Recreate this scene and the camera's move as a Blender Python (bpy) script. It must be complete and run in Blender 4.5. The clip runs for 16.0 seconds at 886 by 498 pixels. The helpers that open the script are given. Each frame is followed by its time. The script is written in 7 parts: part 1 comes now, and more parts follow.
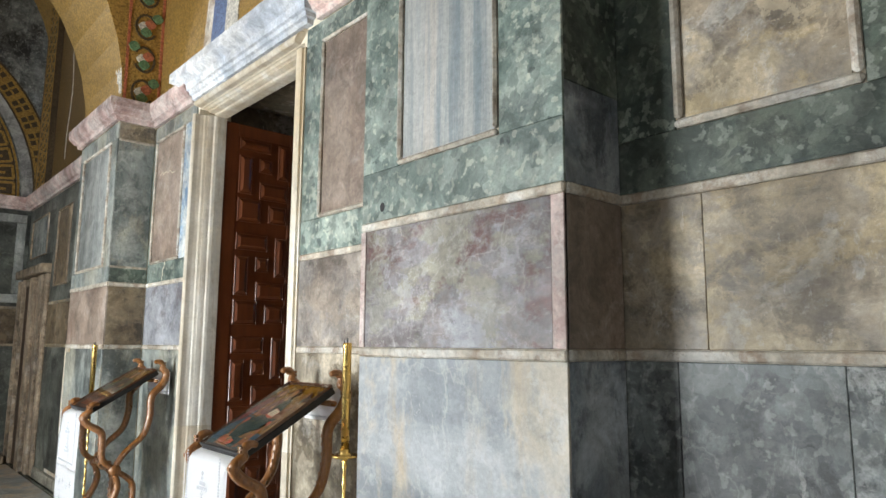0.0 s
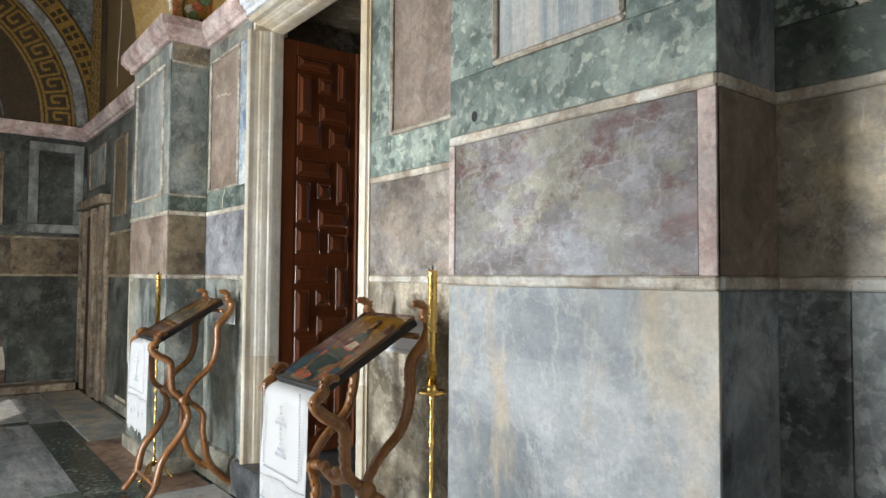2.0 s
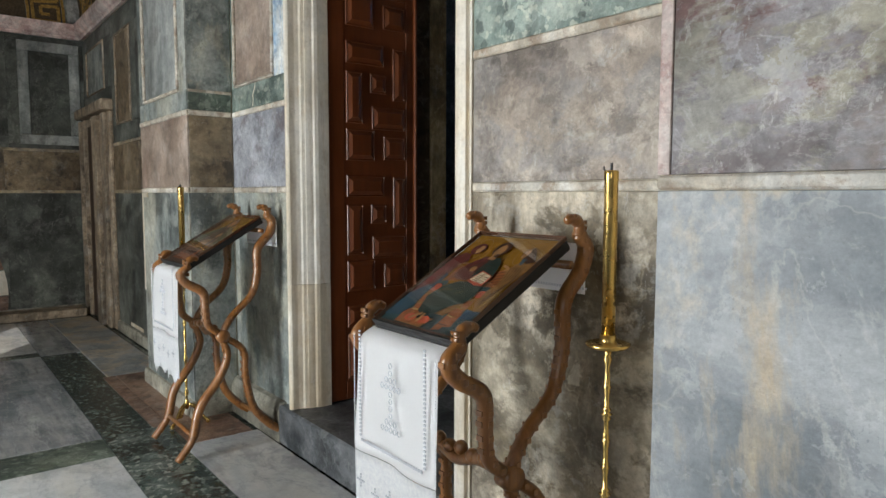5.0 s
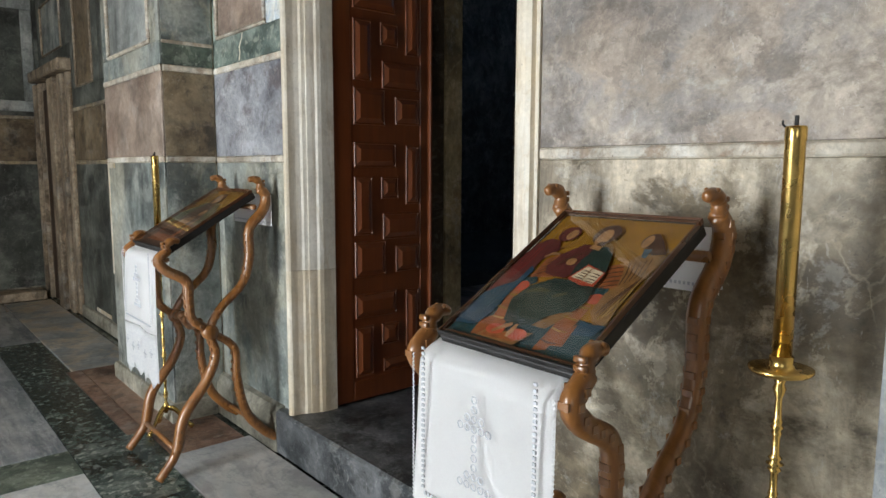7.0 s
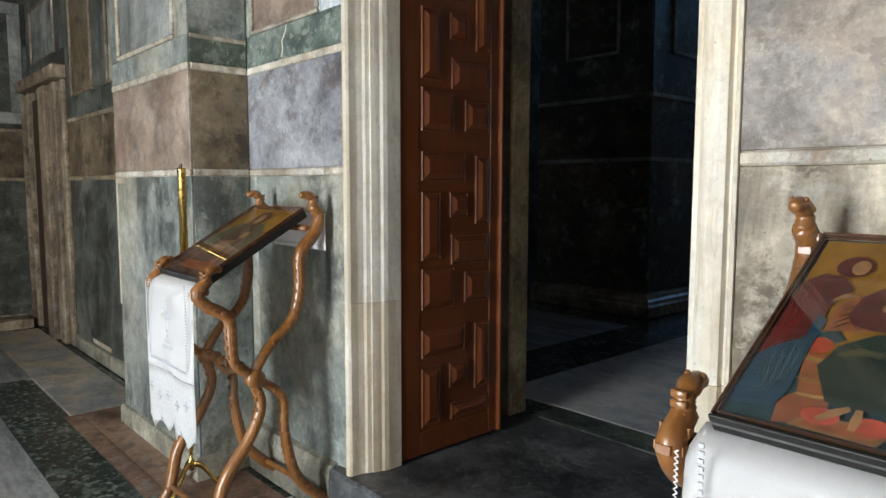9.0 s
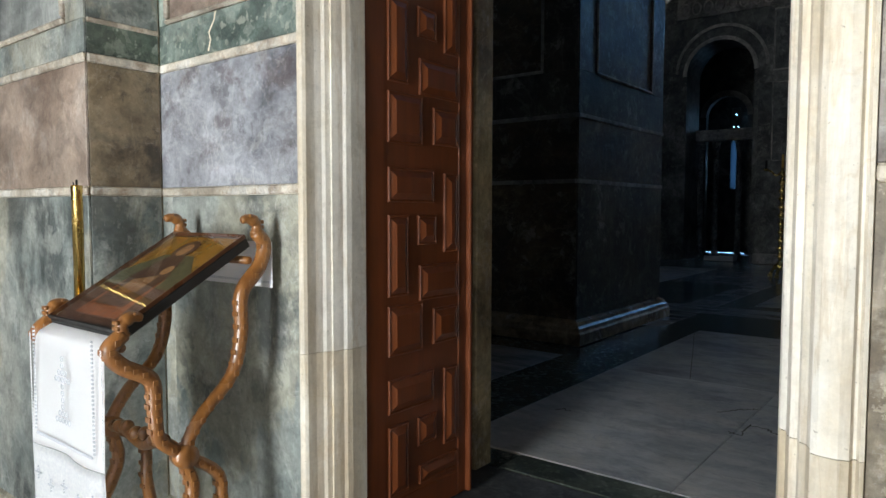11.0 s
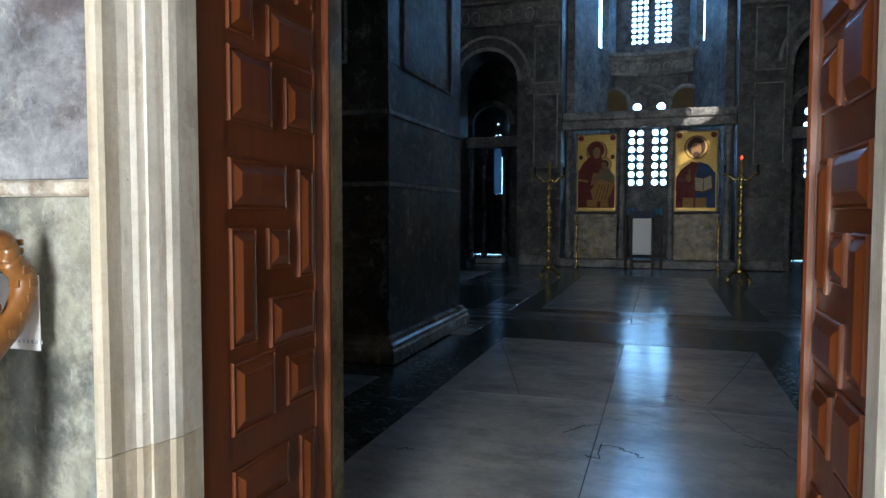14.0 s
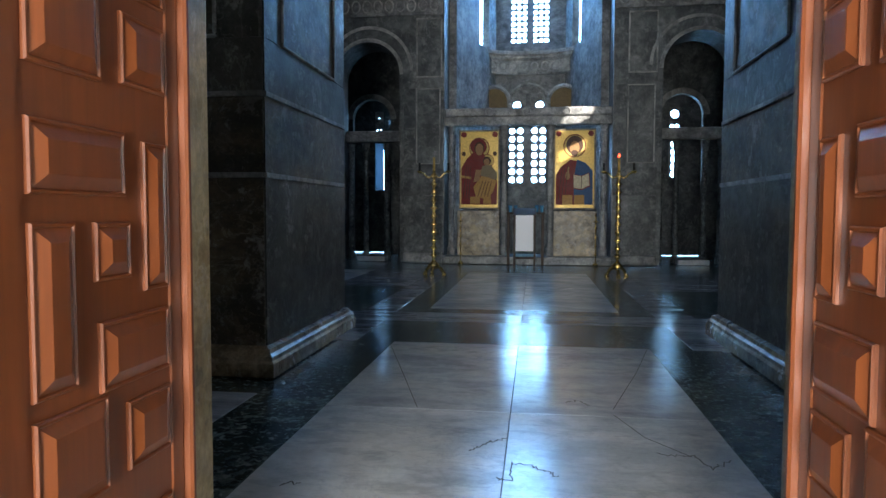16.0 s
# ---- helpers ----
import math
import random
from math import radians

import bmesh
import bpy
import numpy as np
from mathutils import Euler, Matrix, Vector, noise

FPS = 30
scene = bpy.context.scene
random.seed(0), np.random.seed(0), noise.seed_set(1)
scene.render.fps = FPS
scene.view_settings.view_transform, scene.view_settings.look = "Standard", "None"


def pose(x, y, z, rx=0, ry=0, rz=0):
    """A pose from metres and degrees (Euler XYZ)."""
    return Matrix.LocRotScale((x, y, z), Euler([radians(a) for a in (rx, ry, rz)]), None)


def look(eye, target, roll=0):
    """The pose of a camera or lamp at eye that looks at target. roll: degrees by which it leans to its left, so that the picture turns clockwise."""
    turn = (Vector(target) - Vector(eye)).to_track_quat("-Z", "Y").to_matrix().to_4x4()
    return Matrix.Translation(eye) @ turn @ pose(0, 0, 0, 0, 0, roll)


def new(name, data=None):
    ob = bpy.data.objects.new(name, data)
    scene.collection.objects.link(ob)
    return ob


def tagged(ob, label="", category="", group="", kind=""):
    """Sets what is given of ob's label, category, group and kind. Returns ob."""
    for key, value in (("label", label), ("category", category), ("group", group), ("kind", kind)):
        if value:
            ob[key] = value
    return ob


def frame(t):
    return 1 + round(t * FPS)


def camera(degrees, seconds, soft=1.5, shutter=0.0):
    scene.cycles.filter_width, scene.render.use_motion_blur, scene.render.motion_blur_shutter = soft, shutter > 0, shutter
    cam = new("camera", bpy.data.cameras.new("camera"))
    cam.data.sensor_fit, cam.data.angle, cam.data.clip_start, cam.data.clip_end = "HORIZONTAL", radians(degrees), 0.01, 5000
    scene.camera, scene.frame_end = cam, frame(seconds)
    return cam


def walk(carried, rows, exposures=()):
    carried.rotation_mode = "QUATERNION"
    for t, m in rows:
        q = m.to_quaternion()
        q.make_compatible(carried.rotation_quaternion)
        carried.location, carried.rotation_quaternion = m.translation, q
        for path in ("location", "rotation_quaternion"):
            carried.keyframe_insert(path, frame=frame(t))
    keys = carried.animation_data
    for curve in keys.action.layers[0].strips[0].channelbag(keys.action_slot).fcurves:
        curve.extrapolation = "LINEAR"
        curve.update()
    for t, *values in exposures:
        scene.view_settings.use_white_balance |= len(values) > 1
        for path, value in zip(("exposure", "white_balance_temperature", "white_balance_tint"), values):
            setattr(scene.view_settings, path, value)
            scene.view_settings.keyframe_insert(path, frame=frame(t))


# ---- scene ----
cam = camera(66.6, 16.0)

PATH = [
    (0, (4.812, -1.93, 1.572), (3.335, -0.611, 1.854), 0.3),
    (0.5, (4.774, -1.931, 1.565), (3.279, -0.62, 1.785), 0.3),
    (1, (4.691, -1.901, 1.559), (3.177, -0.606, 1.734), 0.3),
    (1.5, (4.544, -1.865, 1.558), (3.0, -0.602, 1.689), 0.4),
    (2, (4.451, -1.871, 1.554), (2.875, -0.643, 1.637), 0.4),
    (2.5, (4.311, -1.868, 1.534), (2.715, -0.663, 1.567), 0.4),
    (3, (4.098, -1.859, 1.536), (2.491, -0.669, 1.524), 0.3),
    (3.5, (3.928, -1.856, 1.532), (2.319, -0.669, 1.481), 0.2),
    (4, (3.77, -1.817, 1.516), (2.165, -0.627, 1.429), 0.0),
    (4.5, (3.613, -1.765, 1.522), (2.019, -0.563, 1.396), 0.1),
    (5, (3.479, -1.745, 1.513), (1.906, -0.52, 1.353), 0.1),
    (5.2, (3.403, -1.739, 1.512), (1.836, -0.508, 1.336), 0.1),
    (7.5, (2.691, -1.604, 1.488), (1.192, -0.301, 1.248), 0.2),
    (8, (2.487, -1.626, 1.482), (0.997, -0.313, 1.247), 0.2),
    (8.5, (2.315, -1.649, 1.486), (0.825, -0.333, 1.269), 0.2),
    (9, (2.172, -1.621, 1.475), (0.695, -0.285, 1.291), 0.1),
    (9.2, (2.107, -1.593, 1.48), (0.639, -0.246, 1.306), 0.0),
    (11.3, (1.529, -1.509, 1.47), (0.347, 0.101, 1.357), 0.1),
    (11.5, (1.49, -1.49, 1.475), (0.341, 0.143, 1.362), 0.1),
    (12, (1.373, -1.395, 1.471), (0.309, 0.295, 1.363), 0.2),
    (12.5, (1.253, -1.298, 1.484), (0.28, 0.446, 1.38), 0.2),
    (13, (1.164, -1.23, 1.483), (0.307, 0.574, 1.376), 0.3),
    (13.5, (1.039, -1.171, 1.486), (0.309, 0.688, 1.379), 0.3),
    (14, (0.923, -1.131, 1.489), (0.307, 0.77, 1.385), 0.1),
    (14.5, (0.857, -1.066, 1.481), (0.355, 0.867, 1.383), 0.1),
    (15, (0.795, -0.939, 1.482), (0.384, 1.016, 1.382), 0.1),
    (15.5, (0.757, -0.816, 1.48), (0.421, 1.153, 1.375), 0.1),
    (16, (0.727, -0.706, 1.473), (0.46, 1.272, 1.362), 0.2),
]
walk(cam, [(t, look(eye, target, roll)) for t, eye, target, roll in PATH],
     exposures=[(0.0, 0.48), (1.5, 0.4), (3.0, 0.18), (5.0, -0.03), (7.5, 0.08), (9.0, 0.18), (11.5, 0.35), (12.5, 0.42), (13.5, 0.48), (14.5, 0.6), (15.0, 0.85), (15.5, 1.4), (16.0, 1.85)])

# ---- world and light ----
world = bpy.data.worlds.new("sky_world")
scene.world = world
world.use_nodes = True
_wn = world.node_tree.nodes
_sky = _wn.new("ShaderNodeTexSky")
_sky.sky_type = "NISHITA"
_sky.sun_disc = False
_sky.sun_elevation = radians(21.6)
_sky.sun_rotation = radians(129)
_wn["Background"].inputs[1].default_value = 0.12
world.node_tree.links.new(_sky.outputs[0], _wn["Background"].inputs[0])


def area_light(name, place, target, sx, sy, watts, color):
    data = bpy.data.lights.new(name, "AREA")
    data.shape, data.size, data.size_y, data.energy, data.color = "RECTANGLE", sx, sy, watts, color
    ob = new(name, data)
    ob.matrix_world = look(place, target)
    return tagged(ob, "area lamp standing in for daylight at an opening", "light", kind="structure")


DAY = (0.93, 0.98, 1.0)
COOL = (0.14, 0.43, 1.0)
sun_data = bpy.data.lights.new("sun", "SUN")
sun_data.energy, sun_data.angle, sun_data.color = 5.0, radians(0.5), (1.0, 0.95, 0.87)
new("sun", sun_data).matrix_world = look((0, 0, 0), (-4.9, 4.0, -2.5))
area_light("daylight_west_door", (0.5, -5.0, 1.35), (0.6, 0, 1.5), 1.6, 2.4, 300, DAY)
# Added fill for the right recess; no window is known there.
area_light("fill_west_lamp", (5.5, -5.0, 1.9), (4.0, 0, 1.6), 1.1, 2.1, 26, DAY)
# Added fill for the vault, set at an unseen gap high in the end wall.
area_light("fill_north_lamp", (-6.1, -3.6, 5.9), (2.0, -1.5, 4.0), 1.2, 1.2, 38, DAY)
# Soft fill for the nave from an unseen opening in its vault.
area_light("fill_dome_lamp", (0.6, 9.5, 9.7), (0.6, 9.5, 0), 3.0, 3.0, 2.4, COOL)
area_light("daylight_apse", (0.55, 18.97, 7.4), (0.55, 8.0, 0.0), 1.1, 2.1, 36, COOL)

# ---- materials ----
def nodes_of(name):
    m = bpy.data.materials.new(name)
    m.use_nodes = True
    nt = m.node_tree
    return m, nt, nt.nodes["Principled BSDF"]


def place_coord(nt, scale, stretch=(1, 1, 1), shuffle=True, tilt=(0, 0, 0)):
    """World place, shifted by a random amount for each piece, then scaled."""
    N, L = nt.nodes, nt.links
    geo = N.new("ShaderNodeNewGeometry")
    out = geo.outputs["Position"]
    if shuffle:
        info = N.new("ShaderNodeObjectInfo")
        mul = N.new("ShaderNodeMath")
        mul.operation = "MULTIPLY"
        mul.inputs[1].default_value = 37.0
        L.new(info.outputs["Random"], mul.inputs[0])
        add = N.new("ShaderNodeVectorMath")
        add.operation = "ADD"
        L.new(out, add.inputs[0])
        L.new(mul.outputs[0], add.inputs[1])
        out = add.outputs[0]
    mp = N.new("ShaderNodeMapping")
    mp.inputs["Scale"].default_value = [scale * s for s in stretch]
    mp.inputs["Rotation"].default_value = [radians(a) for a in tilt]
    L.new(out, mp.inputs["Vector"])
    return mp.outputs["Vector"]


def noise_tex(nt, vec, scale, detail=5.0, rough=0.6, distort=0.0):
    n = nt.nodes.new("ShaderNodeTexNoise")
    n.inputs["Scale"].default_value = scale
    n.inputs["Detail"].default_value = detail
    n.inputs["Roughness"].default_value = rough
    n.inputs["Distortion"].default_value = distort
    nt.links.new(vec, n.inputs["Vector"])
    return n.outputs["Fac"]


def ramp(nt, fac, stops):
    r = nt.nodes.new("ShaderNodeValToRGB")
    e = r.color_ramp.elements
    while len(e) < len(stops):
        e.new(0.5)
    for el, (p, c) in zip(e, stops):
        el.position = p
        el.color = (*c, 1) if len(c) == 3 else c
    nt.links.new(fac, r.inputs["Fac"])
    return r.outputs["Color"]


def mix(nt, fac, a, b, mode="MIX"):
    m = nt.nodes.new("ShaderNodeMix")
    m.data_type, m.blend_type = "RGBA", mode
    for sock, val in ((m.inputs["Factor"], fac), (m.inputs["A"], a), (m.inputs["B"], b)):
        if isinstance(val, (int, float)):
            sock.default_value = val
        elif isinstance(val, tuple):
            sock.default_value = (*val, 1)
        else:
            nt.links.new(val, sock)
    return m.outputs["Result"]


def bump(nt, bsdf, fac, strength, dist=0.01):
    b = nt.nodes.new("ShaderNodeBump")
    b.inputs["Strength"].default_value = strength
    b.inputs["Distance"].default_value = dist
    nt.links.new(fac, b.inputs["Height"])
    nt.links.new(b.outputs["Normal"], bsdf.inputs["Normal"])


BW = [(0, (0, 0, 0)), (1, (1, 1, 1))]


def marble(name, cols, scale=2.0, stretch=(1, 1, 1), tilt=(0, 0, 0), vein=(0.7, 0.68, 0.62), vein_amt=0.5,
           dark=(0.08, 0.08, 0.09), dark_amt=0.4, rough=0.32, fleck=None, fleck_amt=0.0, worn=0.25,
           accent=None, accent_amt=0.0, streak=None, streak_amt=0.0, scratch=0.35, rough_more=0.35, grain_amt=0.6, chips=0.55, wash_amt=0.7, relief=0.6, wisp=0.32, crack=0.35, mottle=0.6):
    """Weathered marble: cloudy colours, pale and dark veins, patches, run stains, pits and scratches."""
    m, nt, bsdf = nodes_of(name)
    v = place_coord(nt, scale, stretch, tilt=tilt)
    big = noise_tex(nt, v, 1.0, 12, 0.64, 0.25)
    k = len(cols) - 1
    col = ramp(nt, big, [(0.41 + 0.18 * i / k, c) for i, c in enumerate(cols)])
    fine = place_coord(nt, 1.0)
    patch = noise_tex(nt, fine, 4.2, 10, 0.74, 0.3)
    if accent:
        acc = noise_tex(nt, v, 1.15, 12, 0.68, 0.2)
        col = mix(nt, ramp(nt, acc, [(0.51, (0, 0, 0)), (0.55, (min(1, accent_amt * 1.4),) * 3)]), col, accent)
    v1 = noise_tex(nt, v, 1.7, 10, 0.62, 0.5)
    col = mix(nt, ramp(nt, v1, [(0.485, (0, 0, 0)), (0.5, (vein_amt,) * 3), (0.515, (0, 0, 0))]), col, vein)
    v2 = noise_tex(nt, v, 1.9, 12, 0.7, 0.2)
    col = mix(nt, ramp(nt, v2, [(0.515, (0, 0, 0)), (0.6, (min(1, dark_amt * 1.35),) * 3)]), col, dark)
    wv = noise_tex(nt, place_coord(nt, scale * 0.9, (0.55, 0.55, 1.5), tilt=(0, 38, 0)), 1.0, 8, 0.58, 1.6)
    col = mix(nt, ramp(nt, wv, [(0.5, (0, 0, 0)), (0.66, (wisp,) * 3)]), col, tuple(min(0.85, 1.3 * c + 0.03) for c in cols[-1]))
    if streak:
        run = noise_tex(nt, place_coord(nt, 1.0, (2.6, 2.6, 0.55)), 1.0, 9, 0.68, 0.4)
        col = mix(nt, ramp(nt, run, [(0.48, (0, 0, 0)), (0.6, (min(1, streak_amt * 1.3),) * 3)]), col, streak)
    col = mix(nt, ramp(nt, patch, [(0.56, (0, 0, 0)), (0.6, (worn,) * 3)]), col, (0.6, 0.59, 0.56))
    chip = noise_tex(nt, fine, 9.0, 12, 0.76, 0.15)
    col = mix(nt, ramp(nt, chip, [(0.33, (chips,) * 3), (0.41, (0, 0, 0))]), col, tuple(0.45 * c for c in cols[0]))
    col = mix(nt, ramp(nt, chip, [(0.6, (0, 0, 0)), (0.63, (chips * 0.5,) * 3)]), col, tuple(min(0.8, 1.35 * c) for c in cols[-1]))
    if fleck:
        jig = nt.nodes.new("ShaderNodeVectorMath")
        jig.operation = "MULTIPLY_ADD"
        jn = nt.nodes.new("ShaderNodeTexNoise")
        jn.inputs["Scale"].default_value, jn.inputs["Detail"].default_value = 14.0, 4.0
        nt.links.new(fine, jn.inputs["Vector"])
        nt.links.new(jn.outputs["Color"], jig.inputs[0])
        jig.inputs[1].default_value = (0.07, 0.07, 0.07)
        nt.links.new(fine, jig.inputs[2])
        for cell, lo, hi in ((8.0, 0.16, 0.86), (21.0, 0.2, 0.84)):
            cl = nt.nodes.new("ShaderNodeTexVoronoi")
            cl.inputs["Scale"].default_value = cell
            nt.links.new(jig.outputs[0], cl.inputs["Vector"])
            sp = nt.nodes.new("ShaderNodeSeparateColor")
            nt.links.new(cl.outputs["Color"], sp.inputs[0])
            col = mix(nt, ramp(nt, sp.outputs[0], [(lo, (fleck_amt * 0.6,) * 3), (lo + 0.03, (0, 0, 0))]), col, tuple(0.55 * c for c in cols[0]))
            col = mix(nt, ramp(nt, sp.outputs[0], [(hi, (0, 0, 0)), (hi + 0.02, (fleck_amt * 0.55,) * 3)]), col, tuple(0.5 * (a + b) for a, b in zip(fleck, cols[-1])))
        fl1 = noise_tex(nt, fine, 26, 3, 0.5)
        col = mix(nt, ramp(nt, fl1, [(0.58, (0, 0, 0)), (0.63, (fleck_amt,) * 3)]), col, fleck)
        fl2 = noise_tex(nt, fine, 11, 3, 0.55)
        col = mix(nt, ramp(nt, fl2, [(0.64, (0, 0, 0)), (0.67, (fleck_amt,) * 3)]), col, (0.035, 0.05, 0.05))
        fl3 = noise_tex(nt, fine, 7, 4, 0.6, 0.4)
        col = mix(nt, ramp(nt, fl3, [(0.62, (0, 0, 0)), (0.66, (fleck_amt * 0.8,) * 3)]), col, tuple(0.5 * (a + b) for a, b in zip(fleck, cols[-1])))
    sc = noise_tex(nt, place_coord(nt, 1.0, (16, 16, 70), tilt=(0, 24, 0)), 1.0, 8, 0.7, 0.5)
    col = mix(nt, ramp(nt, sc, [(0.62, (0, 0, 0)), (0.68, (scratch * 0.6,) * 3)]), col, (0.62, 0.6, 0.56))
    grain = noise_tex(nt, fine, 45, 8, 0.8)
    col = mix(nt, grain_amt, col, mix(nt, 1.0, col, ramp(nt, grain, [(0.3, (0.5,) * 3), (0.7, (1.32,) * 3)]), "MULTIPLY"))
    warp = nt.nodes.new("ShaderNodeVectorMath")
    warp.operation = "MULTIPLY_ADD"
    wn = nt.nodes.new("ShaderNodeTexNoise")
    wn.inputs["Scale"].default_value, wn.inputs["Detail"].default_value = 3.0, 6.0
    nt.links.new(fine, wn.inputs["Vector"])
    nt.links.new(wn.outputs["Color"], warp.inputs[0])
    warp.inputs[1].default_value = (0.7, 0.7, 0.7)
    nt.links.new(fine, warp.inputs[2])
    vo = nt.nodes.new("ShaderNodeTexVoronoi")
    vo.feature = "DISTANCE_TO_EDGE"
    vo.inputs["Scale"].default_value = 1.7
    nt.links.new(warp.outputs[0], vo.inputs["Vector"])
    gate = ramp(nt, noise_tex(nt, fine, 2.1, 3, 0.5), [(0.5, (0, 0, 0)), (0.58, (crack,) * 3)])
    line = mix(nt, 1.0, ramp(nt, vo.outputs["Distance"], [(0.0, (1, 1, 1)), (0.012, (0, 0, 0))]), gate, "MULTIPLY")
    col = mix(nt, line, col, vein)
    flake = noise_tex(nt, fine, 5.0, 14, 0.7, 0.15)
    col = mix(nt, ramp(nt, flake, [(0.575, (0, 0, 0)), (0.582, (worn * 1.1,) * 3)]), col, tuple(min(0.8, 1.35 * c + 0.03) for c in cols[-1]))
    col = mix(nt, ramp(nt, flake, [(0.385, (chips * 0.75,) * 3), (0.392, (0, 0, 0))]), col, tuple(0.62 * c for c in cols[0]))
    nick = noise_tex(nt, place_coord(nt, 1.0, (30, 30, 9), tilt=(0, -20, 0)), 1.0, 6, 0.7, 0.4)
    col = mix(nt, ramp(nt, nick, [(0.655, (0, 0, 0)), (0.665, (scratch * 0.7,) * 3)]), col, (0.66, 0.64, 0.6))
    mott = noise_tex(nt, fine, 7.5, 9, 0.72, 0.6)
    col = mix(nt, mottle, col, mix(nt, 1.0, col, ramp(nt, mott, [(0.38, (0.5,) * 3), (0.52, (1.0,) * 3), (0.64, (1.35,) * 3)]), "MULTIPLY"))
    pits = noise_tex(nt, fine, 95, 3, 0.6)
    col = mix(nt, ramp(nt, pits, [(0.68, (0, 0, 0)), (0.74, (0.6,) * 3)]), col, tuple(0.4 * c for c in dark))
    wash = noise_tex(nt, fine, 1.3, 5, 0.55, 0.2)
    col = mix(nt, wash_amt, col, mix(nt, 1.0, col, ramp(nt, wash, [(0.36, (0.55,) * 3), (0.64, (1.4,) * 3)]), "MULTIPLY"))
    info = nt.nodes.new("ShaderNodeObjectInfo")
    col = mix(nt, 1.0, col, ramp(nt, info.outputs["Random"], [(0.0, (0.84,) * 3), (1.0, (1.1,) * 3)]), "MULTIPLY")
    nt.links.new(col, bsdf.inputs["Base Color"])
    rr = ramp(nt, patch, [(0.35, (rough,) * 3), (0.68, (min(1, rough + rough_more),) * 3)])
    nt.links.new(rr, bsdf.inputs["Roughness"])
    bump(nt, bsdf, mix(nt, 0.3, chip, grain) if relief > 0.2 else mix(nt, 0.75, chip, wash), relief, 0.007 if relief > 0.2 else 0.02)
    return m


TAN = (0.46, 0.385, 0.29)
M_GREY = marble("pale_grey_marble", [(0.18, 0.202, 0.22), (0.27, 0.292, 0.31), (0.41, 0.423, 0.427)], 1.1, (1, 1, 0.7), (0, 20, 0), (0.64, 0.62, 0.56), 0.3, (0.22, 0.25, 0.27), 0.4, streak=(0.47, 0.39, 0.28), streak_amt=0.85, accent=(0.49, 0.435, 0.345), accent_amt=0.7, worn=0.2, scratch=0.2, grain_amt=0.45, wash_amt=0.45, crack=0.25, mottle=0.22, wisp=0.5, chips=0.3)
M_SMOKE = marble("smoky_beige_marble", [(0.085, 0.064, 0.036), (0.19, 0.15, 0.092), (0.52, 0.455, 0.345)], 1.3, (1, 1, 1.3), (0, 25, 0), (0.55, 0.47, 0.34), 0.35, (0.065, 0.047, 0.025), 0.6, streak=(0.12, 0.085, 0.042), streak_amt=0.55, accent=(0.66, 0.58, 0.46), accent_amt=0.5, wash_amt=0.9)
M_GREEN_GREY = marble("green_grey_marble", [(0.14, 0.168, 0.16), (0.24, 0.272, 0.258), (0.36, 0.375, 0.34)], 1.6, (1, 1, 0.6), (0, 20, 0), (0.48, 0.49, 0.45), 0.4, (0.06, 0.07, 0.07), 0.6, accent=(0.36, 0.34, 0.26), accent_amt=0.5)
M_BLUE_GREY = marble("blue_grey_marble", [(0.13, 0.16, 0.19), (0.25, 0.29, 0.33), (0.42, 0.45, 0.48)], 2.0, (1, 1, 0.6), (0, 25, 0), (0.45, 0.46, 0.46), 0.45, (0.03, 0.035, 0.05), 0.6, 0.25, worn=0.12)
M_DARK = marble("dark_veined_marble", [(0.035, 0.04, 0.04), (0.075, 0.085, 0.083), (0.16, 0.17, 0.165)], 1.5, (1, 1, 0.7), (0, 30, 0), (0.42, 0.43, 0.42), 0.45, (0.025, 0.026, 0.028), 0.75, accent=(0.22, 0.245, 0.245), accent_amt=0.45, fleck=(0.36, 0.38, 0.36), fleck_amt=0.5)
# Dark green marble for the far bay, its dimness put into the colour.
M_DARK_DIM = marble("dimmed_dark_green_marble", [(0.045, 0.05, 0.042), (0.08, 0.09, 0.078), (0.14, 0.15, 0.13)], 1.5, (1, 1, 0.8), (0, 30, 0), (0.24, 0.25, 0.22), 0.35, (0.02, 0.02, 0.018), 0.6, worn=0.08)
M_PURPLE = marble("purple_grey_marble", [(0.14, 0.115, 0.115), (0.21, 0.195, 0.2), (0.19, 0.155, 0.145), (0.3, 0.3, 0.325)], 2.0, (1, 1, 1.6), (0, 6, 0), (0.5, 0.48, 0.46), 0.3, (0.12, 0.055, 0.047), 0.75, worn=0.28, accent=(0.26, 0.24, 0.18), accent_amt=0.6, scratch=0.4)
M_LILAC = marble("lilac_grey_marble", [(0.15, 0.155, 0.18), (0.26, 0.27, 0.3), (0.38, 0.39, 0.42)], 2.2, (1, 1, 1.3), (0, 20, 0), (0.6, 0.6, 0.6), 0.35, (0.13, 0.1, 0.1), 0.5, worn=0.3, accent=(0.42, 0.43, 0.47), accent_amt=0.4, scratch=0.6)
M_BEIGE = marble("beige_brown_marble", [(0.22, 0.175, 0.125), (0.33, 0.27, 0.195), (0.31, 0.27, 0.22), (0.45, 0.37, 0.25)], 1.9, (1, 1, 1.2), (0, 35, 0), (0.54, 0.47, 0.36), 0.35, (0.1, 0.08, 0.06), 0.55, worn=0.35, accent=(0.44, 0.34, 0.19), accent_amt=0.5, scratch=0.45)
